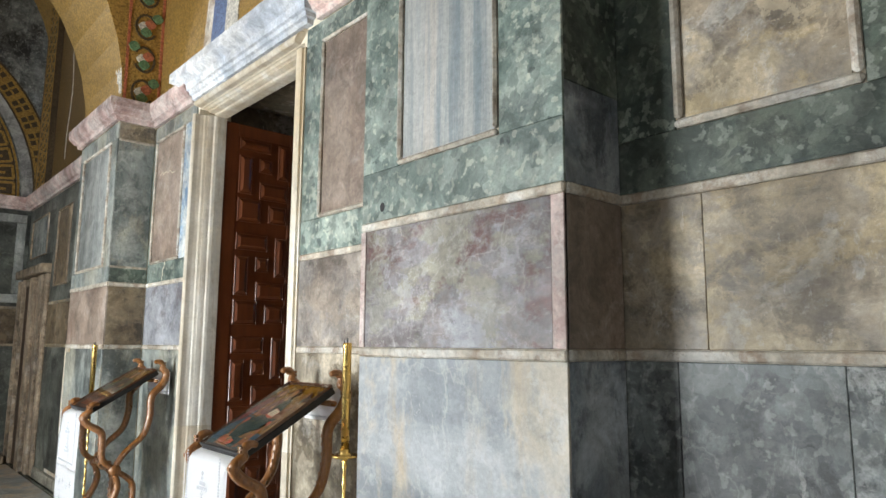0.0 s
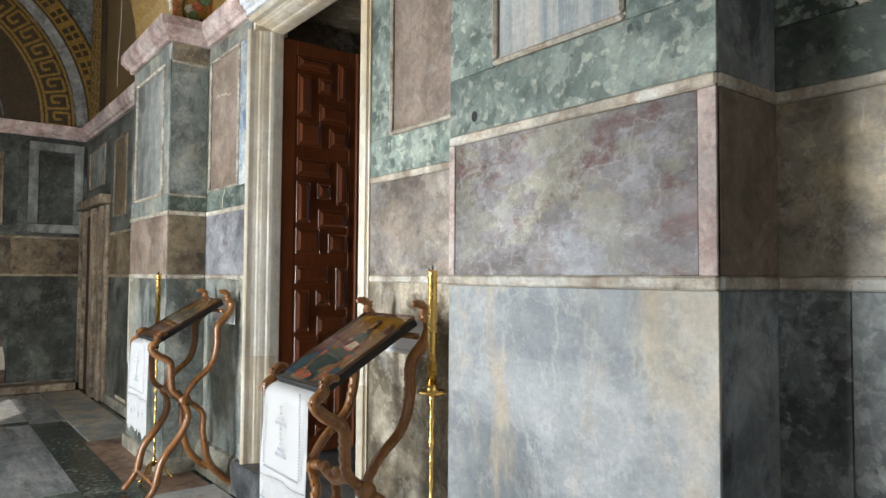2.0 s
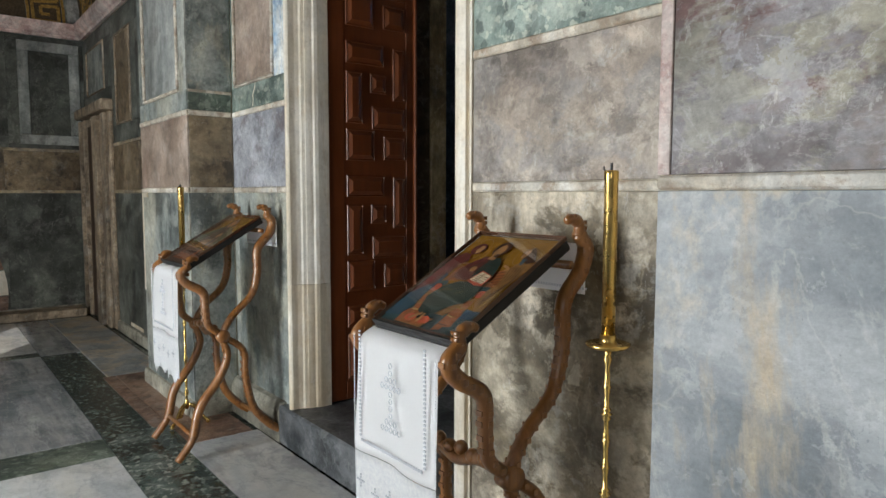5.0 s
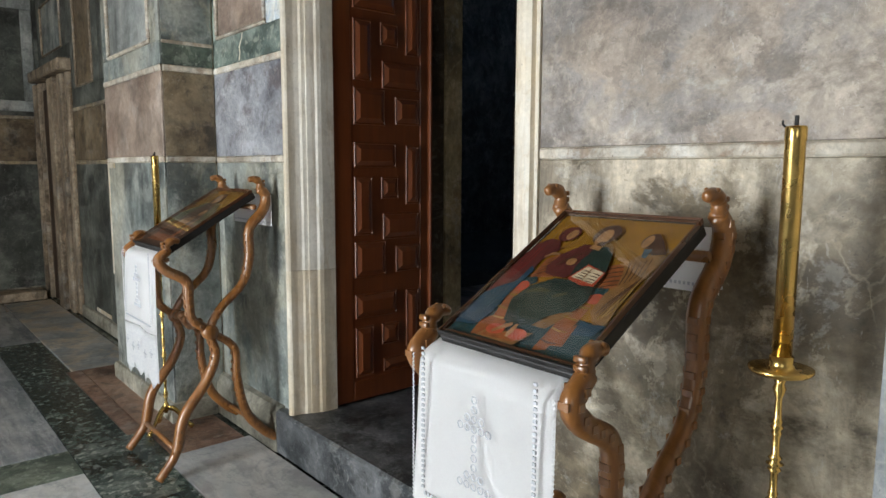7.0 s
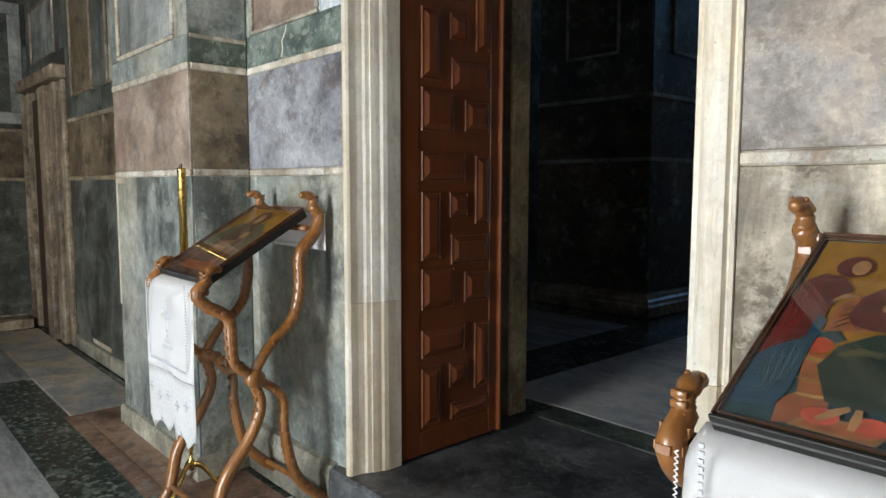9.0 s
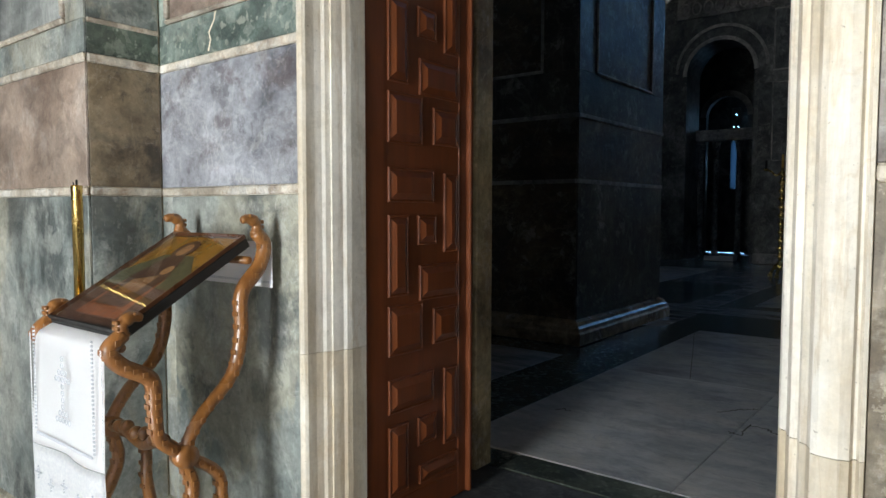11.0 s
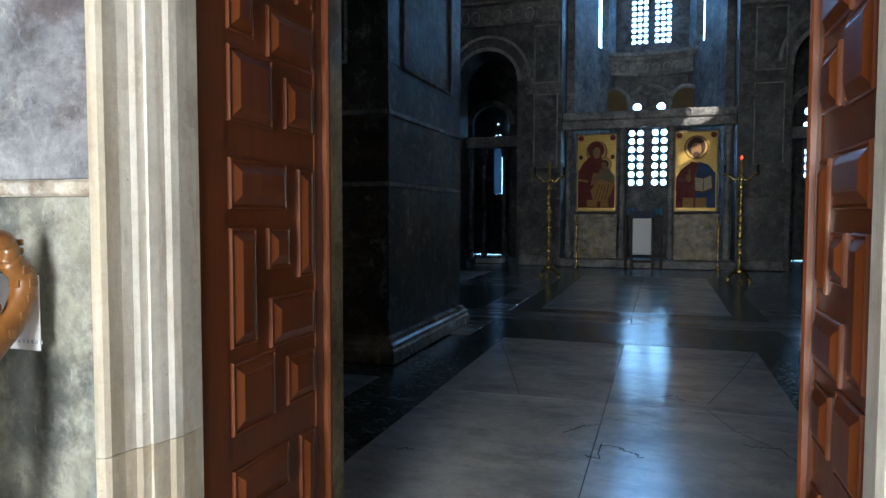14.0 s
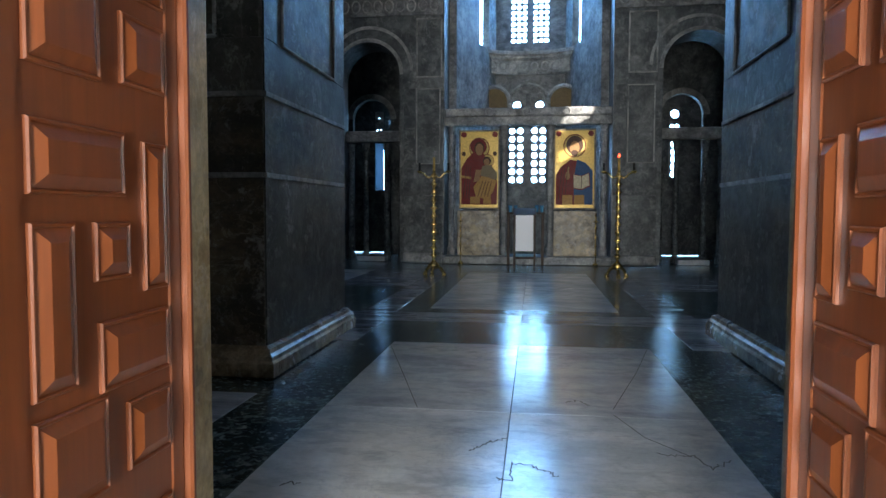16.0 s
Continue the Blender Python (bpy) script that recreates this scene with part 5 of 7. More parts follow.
for a, b in ((-0.6, -0.05), (-0.05, 0.45), (0.45, 0.6), (0.6, 1.1), (1.1, 1.75)):
    if b - a > 0.48 and a > -0.1 and b < 1.2:
        lattice("window_2", a, b, 4.2, 4.86, 1, 1, 0.115, AY + 0.03, M_NAVE_STONE, "small round window in the apse")
    else:
        structure(box("wall_apse_pier", a, b, AY + 0.001, AY + 0.24, 4.2, 4.86, M_NAVE_STONE), "stone between the round windows", "wall")
for a, b in UP:
    lattice("window_3", a, b, 6.3, 9.78, 3, 22, 0.062, AY + 0.1, M_NAVE_STONE, "tall bright apse window with a pierced stone lattice")
for s, xa, xb in ((-1, -1.43, -0.6), (1, 2.5, 1.75)):
    bm = bmesh.new()
    d = Vector((xb - xa, AY - 16.36, 0))
    L = d.length
    m = Matrix.Translation((xa, 16.36, 0)) @ Matrix.Rotation(math.atan2(d.y, d.x), 4, "Z")
    th = -0.2 * s
    add_box(bm, 0, L, min(0, -th), max(0, -th), NF, 6.0, 0, m)
    add_box(bm, 0, L * 0.55, min(0, -th), max(0, -th), 6.0, 9.8, 0, m)
    add_box(bm, L * 0.8, L, min(0, -th), max(0, -th), 6.0, 9.8, 0, m)
    structure(part("wall_apse_side", bm, M_NAVE_STONE), "canted apse wall with a tall slit window", "wall")
# blind arches, cornice and niche vaults in the apse
bm = bmesh.new()
for cx, r in ((-0.42, 0.42), (0.53, 0.56), (1.5, 0.42)):
    add_tube(bm, [(cx + r * math.cos(math.pi * k / 16), AY - 0.06 - (0.5 if abs(cx - 0.53) > 0.5 else 0), 4.55 + r * math.sin(math.pi * k / 16)) for k in range(17)], 0.06, 6)
structure(part("trim", bm, M_NAVE_TRIM), "arched mouldings in the apse", "trim")
for cx, r, yy in ((-0.42, 0.36, AY - 0.54), (1.5, 0.36, AY - 0.54)):
    bm = bmesh.new()
    add_prism(bm, [(cx - r, 4.2), (cx + r, 4.2)] + [(cx + r * math.cos(math.pi * k / 12), 4.55 + r * math.sin(math.pi * k / 12)) for k in range(13)], Matrix(((1, 0, 0, 0), (0, 0, -1, yy), (0, 1, 0, 0), (0, 0, 0, 1))), 0.02)
    structure(part("niche", bm, M_MOS_DIMMED), "shallow apse niche lined with gold mosaic", "niche")
APSE_LINE = [(0.535 - 1.955 * math.cos(math.pi * k / 20), 16.5 + 2.44 * math.sin(math.pi * k / 20) ** 0.7) for k in range(21)]
structure(sweep_profile("cornice", APSE_LINE, [(-0.5, 5.38), (0.05, 5.38), (0.06, 5.42), (0.03, 5.46), (0.04, 5.76), (0.13, 5.82), (0.14, 5.88), (0.2, 5.9), (0.2, 6.0), (-0.5, 6.0)], M_NAVE_TRIM), "carved marble cornice curving round the apse", "cornice")
for (xa, ya), (xb, yb) in zip(APSE_LINE[4:16], APSE_LINE[5:17]):
    bm = bmesh.new()
    d = Vector((xb - xa, yb - ya, 0)).normalized()
    c = Vector(((xa + xb) / 2, (ya + yb) / 2, 5.61)) + Vector((d.y, -d.x, 0)) * 0.045
    add_tube(bm, [c + d * 0.1 * math.cos(q) + Vector((0, 0, 0.11 * math.sin(q))) for q in [2 * math.pi * k / 12 for k in range(13)]], 0.02, 5)
    structure(part("carved_roundel", bm, M_NAVE_TRIM), "carved roundel on the apse cornice", "trim")
structure(box("backdrop", -6.9, 8.1, 20.28, 20.3, 0.0, 9.8, M_SKY), "bright daylight sky behind the windows", "sky")
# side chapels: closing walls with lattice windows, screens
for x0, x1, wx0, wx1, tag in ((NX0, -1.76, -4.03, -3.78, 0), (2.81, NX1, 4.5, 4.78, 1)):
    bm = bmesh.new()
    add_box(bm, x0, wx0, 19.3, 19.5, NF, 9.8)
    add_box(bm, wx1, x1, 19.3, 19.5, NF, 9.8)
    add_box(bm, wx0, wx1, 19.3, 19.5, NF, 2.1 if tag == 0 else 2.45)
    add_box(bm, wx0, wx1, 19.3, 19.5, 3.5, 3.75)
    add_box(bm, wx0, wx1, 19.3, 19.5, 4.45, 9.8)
    structure(part("wall_chapel", bm, M_NAVE), "chapel wall darkened for shade, with a narrow window", "wall")
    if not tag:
        # Added pane that gives the chapel reveal its pale daylit glow.
        structure(box("window_4", wx0, wx1, 19.25, 19.27, 2.1, 3.6, M_GLOW_PANE), "translucent pane standing in for the pale daylit window reveal", "window")
        # Glowing disc for the daylit round window; no opening is cut.
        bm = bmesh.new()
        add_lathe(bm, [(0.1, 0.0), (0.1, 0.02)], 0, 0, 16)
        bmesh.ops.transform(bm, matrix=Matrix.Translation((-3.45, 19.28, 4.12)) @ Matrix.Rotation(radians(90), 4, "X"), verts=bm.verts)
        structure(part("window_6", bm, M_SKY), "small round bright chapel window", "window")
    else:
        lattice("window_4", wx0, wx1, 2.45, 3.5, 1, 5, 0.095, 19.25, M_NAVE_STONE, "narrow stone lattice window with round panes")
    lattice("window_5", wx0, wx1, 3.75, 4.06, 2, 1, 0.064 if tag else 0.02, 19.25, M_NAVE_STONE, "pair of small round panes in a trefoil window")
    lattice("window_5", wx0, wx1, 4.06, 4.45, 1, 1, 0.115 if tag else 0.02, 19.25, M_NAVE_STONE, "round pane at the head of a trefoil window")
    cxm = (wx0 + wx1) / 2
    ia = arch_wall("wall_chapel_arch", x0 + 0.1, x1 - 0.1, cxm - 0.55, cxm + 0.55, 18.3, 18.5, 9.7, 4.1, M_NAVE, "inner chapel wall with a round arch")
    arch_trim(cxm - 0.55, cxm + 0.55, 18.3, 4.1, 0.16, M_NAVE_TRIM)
    sc = structure(empty("chapel_screen", (x0 + x1) / 2, 16.3, NF), "dark chapel screen of columns and a heavy beam", "screen")
    a, b = (-4.05, -2.5) if tag == 0 else (3.6, 5.25)
    on(sc, box("beam", a, b, 16.1, 16.34, 3.22, 3.5, M_NAVE_STONE, None, 0.02))
    for cx in (a + 0.12, a + 0.5, b - 0.5, b - 0.12):
        bm = bmesh.new()
        add_lathe(bm, [(0.1, NF), (0.1, NF + 0.12), (0.075, NF + 0.16), (0.065, 2.95), (0.08, 2.98), (0.11, 3.2)], cx, 16.2, 12)
        on(sc, part("column", bm, M_DARK, None, "", True))
    structure(box("step", (a + b) / 2 - 0.35, (a + b) / 2 + 0.35, 15.6, 15.95, NF, NF + 0.12, M_FLOOR_WHITE, None, 0.01), "pale marble doorstep of the side chapel", "step")

# Partitions added to stop the sky backdrop glowing through gaps beside the apse.
for xa in (-1.75, 2.65):
    structure(box("wall_chapel_side", xa, xa + 0.15, 16.361, 20.27, NF, 9.8, M_NAVE), "partition added beside the apse to stop stray sky light", "wall")

# ---- icon screen ----
structure(box("step_screen", -1.43, 2.5, 15.1, 16.2, NF, 0.42, M_NAVE_STONE, None, 0.015), "marble step below the icon screen", "step")
screen = structure(empty("icon_screen", 0.53, 15.6, 0.42), "grey marble icon screen with columns and a carved beam", "screen")
bm = bmesh.new()
add_box(bm, -1.42, 2.49, 15.42, 15.72, 3.52, 3.72, 0.015)
add_box(bm, -1.42, 2.49, 15.36, 15.76, 3.72, 3.92, 0.03)
on(screen, part("beam", bm, M_NAVE_STONE))
for cx in (-1.27, 0.0, 1.1, 2.33):
    bm = bmesh.new()
    add_lathe(bm, [(0.1, 0.42), (0.1, 0.6), (0.07, 0.64), (0.065, 3.3), (0.08, 3.33), (0.11, 3.52)], cx, 15.57, 10)
    on(screen, part("column", bm, M_NAVE_STONE, None, "", True))
for a, b in ((-1.12, -0.1), (1.18, 2.18)):
    on(screen, box("parapet_slab", a, b, 15.5, 15.64, 0.42, 1.5, M_BEIGE, None, 0.015))
for cx in (-0.35, 0.53, 1.45):
    bm = bmesh.new()
    add_tube(bm, [(cx + 0.09 * math.cos(t), 15.35, 3.82 + 0.09 * math.sin(t)) for t in [2 * math.pi * q / 12 for q in range(13)]], 0.018, 5)
    on(screen, part("carved_boss", bm, M_NAVE_STONE))


def oval(cx, cy, rx, ry, n=18, a0=0.0):
    return [(cx + rx * math.cos(2 * math.pi * k / n + a0), cy + ry * math.sin(2 * math.pi * k / n + a0)) for k in range(n)]


def painting(th, m, shapes):
    """Painted shapes laid one over another, each as thin as paint."""
    for i, (pts, mt) in enumerate(shapes):
        bm = bmesh.new()
        add_prism(bm, pts, m @ Matrix.Translation((0, 0, 0.0003 * i)), 0.0003)
        p = part("painted_shape", bm, mt)
        p.parent = th
        p.matrix_parent_inverse = th.matrix_basis.inverted()


P_GILT = paint("icon_gilt", (0.42, 0.22, 0.05))
P_OLIVE_PALE = paint("icon_pale_olive", (0.2, 0.15, 0.08))


def big_icon(x0, x1, z0, z1, shapes, label):
    ic = empty("icon", (x0 + x1) / 2, 15.5, z0)
    tagged(ic, label, "icon", "icons on the screen")
    on(ic, box("board", x0, x1, 15.5, 15.56, z0, z1, M_BROWN, None, 0.005))
    on(ic, box("gilded_panel", x0 + 0.04, x1 - 0.04, 15.488, 15.5, z0 + 0.04, z1 - 0.04, M_GOLD, None, 0.003))
    w, h = x1 - x0, z1 - z0
    m = Matrix(((w, 0, 0, x0), (0, 0, -1, 15.487), (0, h, 0, z0), (0, 0, 0, 1)))
    bpy.context.view_layer.update()
    painting(ic, m, shapes)


def pale_ring(cx, cy, rx, ry, k=0.9):
    """A pale gold disc with a thin darker rim."""
    return [(oval(cx, cy, rx, ry, 24), P_OCHRE_RIM), (oval(cx, cy, rx * k, ry * k, 24), P_HALO)]


P_OCHRE_RIM = paint("icon_rim_red", (0.2, 0.06, 0.02))
big_icon(-1.08, -0.1, 1.53, 3.42, [
    *pale_ring(0.5, 0.77, 0.25, 0.135), *pale_ring(0.7, 0.61, 0.16, 0.085),
    ([(0.06, 0.06), (0.06, 0.52), (0.2, 0.64), (0.36, 0.72), (0.62, 0.7), (0.7, 0.5), (0.94, 0.36), (0.94, 0.06)], P_RED),
    (oval(0.48, 0.79, 0.2, 0.105, 22), P_RED), (oval(0.5, 0.77, 0.12, 0.08), P_BROWN), (oval(0.5, 0.755, 0.095, 0.075), P_SKIN),
    (oval(0.69, 0.61, 0.1, 0.055), P_BROWN), (oval(0.68, 0.595, 0.07, 0.045), P_SKIN),
    ([(0.58, 0.55), (0.78, 0.56), (0.94, 0.46), (0.94, 0.38), (0.66, 0.34), (0.52, 0.44)], P_OLIVE_PALE),
    ([(0.55, 0.42), (0.74, 0.4), (0.93, 0.36), (0.84, 0.22), (0.7, 0.12), (0.42, 0.16), (0.36, 0.28)], P_GILT),
    ([(0.42, 0.5), (0.56, 0.5), (0.5, 0.36), (0.36, 0.34)], P_SKIN), ([(0.06, 0.4), (0.3, 0.38), (0.3, 0.41), (0.06, 0.43)], P_GILT),
    ([(0.28, 0.07), (0.52, 0.07), (0.52, 0.16), (0.28, 0.16)], P_GILT), ([(0.6, 0.07), (0.8, 0.07), (0.78, 0.18), (0.62, 0.18)], P_GILT),
    *[([(0.46 + 0.08 * k, 0.16), (0.475 + 0.08 * k, 0.16), (0.6 + 0.07 * k, 0.36), (0.585 + 0.07 * k, 0.36)], P_BROWN) for k in range(4)],
    *[([(0.1 + 0.07 * k, 0.14), (0.115 + 0.07 * k, 0.14), (0.2 + 0.05 * k, 0.56), (0.19 + 0.05 * k, 0.56)], P_BROWN) for k in range(3)],
    (oval(0.12, 0.94, 0.07, 0.035), P_RED), (oval(0.88, 0.94, 0.07, 0.035), P_RED), (oval(0.12, 0.7, 0.05, 0.03), P_BROWN), (oval(0.88, 0.7, 0.05, 0.03), P_BROWN)],
    "gilded panel icon with dark red and ochre shapes")
big_icon(1.16, 2.14, 1.53, 3.42, [
    *pale_ring(0.5, 0.79, 0.27, 0.145),
    ([(0.06, 0.06), (0.06, 0.42), (0.16, 0.52), (0.4, 0.62), (0.6, 0.6), (0.6, 0.06)], P_RED),
    ([(0.5, 0.06), (0.48, 0.36), (0.56, 0.62), (0.76, 0.58), (0.93, 0.48), (0.94, 0.06)], P_AZURE),
    (oval(0.5, 0.8, 0.2, 0.115, 22), P_BROWN), (oval(0.5, 0.765, 0.115, 0.085), P_SKIN), (oval(0.5, 0.7, 0.085, 0.04), P_BROWN),
    ([(0.47, 0.26), (0.68, 0.24), (0.88, 0.29), (0.85, 0.46), (0.67, 0.42), (0.46, 0.44)], P_RED), ([(0.49, 0.27), (0.68, 0.255), (0.86, 0.3), (0.835, 0.45), (0.67, 0.41), (0.48, 0.43)], P_CREAM),
    ([(0.66, 0.255), (0.675, 0.255), (0.68, 0.41), (0.665, 0.41)], P_BROWN),
    (oval(0.34, 0.42, 0.055, 0.05), P_SKIN), ([(0.32, 0.44), (0.37, 0.44), (0.38, 0.53), (0.35, 0.53)], P_SKIN),
    *[([(0.12 + 0.08 * k, 0.12), (0.135 + 0.08 * k, 0.12), (0.22 + 0.06 * k, 0.54), (0.21 + 0.06 * k, 0.54)], P_BROWN) for k in range(3)],
    ([(0.22, 0.06), (0.46, 0.06), (0.46, 0.18), (0.22, 0.18)], P_GILT), ([(0.5, 0.06), (0.74, 0.06), (0.74, 0.18), (0.5, 0.18)], P_GILT),
    (oval(0.12, 0.94, 0.07, 0.035), P_RED), (oval(0.88, 0.94, 0.07, 0.035), P_RED)],
    "gilded panel icon with red and blue shapes and a pale book")


# ---- tall candle stands in the nave ----
def turned(z0, z1, r, knobs):
    """A turned stem's profile with round knobs."""
    prof = [(r, z0)]
    for k in range(knobs):
        zc = z0 + (z1 - z0) * (k + 0.7) / (knobs + 0.4)
        for dz, q in ((-0.075, 1.0), (-0.05, 1.0), (-0.035, 1.7), (-0.02, 1.2), (0.0, 2.6), (0.02, 1.2), (0.035, 1.7), (0.05, 1.0), (0.075, 1.0)):
            prof.append((r * q, zc + dz))
    return prof + [(r, z1)]


def candelabrum(x, y, lamp_red):
    c = empty("candelabrum", x, y, NF)
    tagged(c, "tall polished brass candelabrum with three candles on the nave floor", "candelabrum", "candelabra before the screen")
    bm = bmesh.new()
    add_lathe(bm, [(0.03, NF + 0.12), (0.09, NF + 0.16), (0.12, NF + 0.2), (0.06, NF + 0.26), (0.03, NF + 0.3)] , x, y, 14)
    on(c, part("base", bm, M_BRASS, None, "", True))
    for k in range(3):
        a = radians(-90 + 120 * k)
        bm = bmesh.new()
        add_tube(bm, spline([(x + 0.04 * math.cos(a), y + 0.04 * math.sin(a), NF + 0.18), (x + 0.14 * math.cos(a), y + 0.14 * math.sin(a), NF + 0.14), (x + 0.2 * math.cos(a), y + 0.2 * math.sin(a), NF + 0.05), (x + 0.22 * math.cos(a), y + 0.22 * math.sin(a), NF)], 4), [0.03] * 9 + [0.04, 0.045, 0.045, 0.04], 8)
        on(c, part("foot", bm, M_BRASS, None, "", True))
    bm = bmesh.new()
    add_lathe(bm, turned(NF + 0.28, 2.25, 0.029, 11), x, y, 12)
    on(c, part("stem", bm, M_BRASS, None, "", True))
    for s in (-1, 1):
        bm = bmesh.new()
        add_tube(bm, spline([(x, y, 2.2), (x + s * 0.1, y, 2.12), (x + s * 0.2, y, 2.2), (x + s * 0.28, y, 2.22)], 6), 0.018, 7)
        add_lathe(bm, [(0.02, 2.2), (0.05, 2.23), (0.055, 2.245), (0.02, 2.25)], x + s * 0.28, y, 12)
        on(c, part("arm", bm, M_BRASS, None, "", True))
    for i, s in enumerate((-1, 0, 1)):
        bm = bmesh.new()
        add_lathe(bm, [(0.022, 2.25), (0.022, 2.4 if s else 2.5)], x + s * 0.28, y, 10)
        q = on(c, part("candle", bm, M_IRON if s else M_GOLD, None, "dark candle" if s else "gilt candle", True))
    if lamp_red:
        bm = bmesh.new()
        add_lathe(bm, [(0.012, 2.5), (0.022, 2.52), (0.02, 2.55), (0.005, 2.57)], x, y, 10)
        on(c, part("red_lamp", bm, M_REDLAMP, None, "small glowing red lamp", True))


candelabrum(-1.18, 12.1, False)
candelabrum(2.3, 12.4, True)
for x in (-0.98, 2.12):
    s = tagged(empty("candle_stick", x, 15.0, NF), "slim brass candlestick before the icon screen", "candlestick", "candlesticks by the screen")
    bm = bmesh.new()
    add_lathe(bm, [(0.07, NF), (0.06, NF + 0.04), (0.015, NF + 0.08), *[(r, z + NF) for r, z in turned(0.1, 1.0, 0.012, 4)]], x, 15.0, 10)
    on(s, part("stem", bm, M_BRASS, None, "", True))
    bm = bmesh.new()
    add_lathe(bm, [(0.05, NF + 1.0), (0.05, NF + 1.02), (0.018, NF + 1.03), (0.016, NF + 1.2)], x, 15.0, 10)
    on(s, part("cup", bm, M_BRASS, None, "", True))

# small reading desk with a white cloth before the screen
desk = tagged(empty("icon_desk", 0.52, 14.25, NF), "dark wooden icon desk with slim legs before the screen", "desk")
for x in (0.3, 0.74):
    for y in (14.05, 14.45):
        on(desk, box("leg", x - 0.02, x + 0.02, y - 0.02, y + 0.02, NF, 1.5 if y > 14.2 else 1.35, M_DARKWOOD, None, 0.004))
on(desk, box("rail", 0.32, 0.72, 14.04, 14.06, NF + 0.2, NF + 0.23, M_DARKWOOD, None, 0.003))
on(desk, box("rail", 0.32, 0.72, 14.44, 14.46, NF + 0.2, NF + 0.23, M_DARKWOOD, None, 0.003))
bm = bmesh.new()
add_box(bm, 0.27, 0.77, -0.25, 0.25, -0.02, 0.02, 0.005, Matrix.Translation((0, 14.25, 1.46)) @ Matrix.Rotation(radians(18), 4, "X"))
on(desk, part("top", bm, M_DARKWOOD))
bm = bmesh.new()
add_box(bm, 0.33, 0.71, 13.985, 13.995, 0.62, 1.4, 0.003)
tagged(part("desk_cloth", bm, M_WHITE_CLOTH), "white linen cloth hanging over the icon desk", "cloth")
# lamp table behind it
tab = tagged(empty("lamp_table", 0.53, 14.9, NF), "dark side table with glass oil lamps behind the desk", "table")
on(tab, box("tabletop", 0.1, 0.96, 14.8, 15.05, 1.42, 1.46, M_DARKWOOD, None, 0.006))
for x in (0.14, 0.92):
    on(tab, box("leg", x - 0.03, x + 0.03, 14.86, 14.98, NF, 1.42, M_DARKWOOD, None, 0.006))
M_BLUEGLASS = plain("blue_glass", (0.08, 0.25, 0.42), 0.12, 0, 20, 0.1, 0.0, 0.5)
for x in (0.18, 0.3, 0.78, 0.9):
    bm = bmesh.new()
    add_lathe(bm, [(0.03, 1.46), (0.035, 1.47), (0.045, 1.56), (0.05, 1.62)], x, 14.92, 12)
    tagged(part("oil_lamp", bm, M_BLUEGLASS, None, "", True), "small blue glass oil lamp on a table", "lamp", "oil lamps on the table")


# ---- narthex furniture ----
def stud_row(bm, pts, step, size, off):
    """Carved scale plates along a curve, on its sides and its front."""
    acc = 0.0
    for a, b in zip(pts, pts[1:]):
        acc += (b - a).length
        if acc > step:
            acc = 0.0
            for s in (-1, 1):
                q = (a + b) / 2 + Vector((s * off, 0, 0))
                add_box(bm, q.x - 0.0025, q.x + 0.0025, q.y - size, q.y + size, q.z - size, q.z + size, 0.001)
            d = (b - a).normalized()
            q = (a + b) / 2 + Vector((0, -abs(d.z), d.y if d.z < 0 else -d.y)) * 0.0225
            add_box(bm, q.x - 0.013, q.x + 0.013, q.y - 0.003, q.y + 0.003, q.z - 0.008, q.z + 0.008, 0.001)


CURVE_A = [(0.49, 1.395), (0.525, 1.35), (0.5, 1.275), (0.43, 1.19), (0.425, 1.05), (0.385, 0.92), (0.27, 0.81), (0.21, 0.7), (0.235, 0.58), (0.18, 0.45), (0.07, 0.3), (0.025, 0.13), (-0.06, 0.016)]
CURVE_B = [(0.025, 1.112), (-0.018, 1.068), (0.018, 1.018), (0.105, 0.96), (0.115, 0.86), (0.13, 0.77), (0.21, 0.7), (0.33, 0.6), (0.34, 0.45), (0.385, 0.25), (0.48, 0.13), (0.55, 0.075), (0.575, 0.016)]


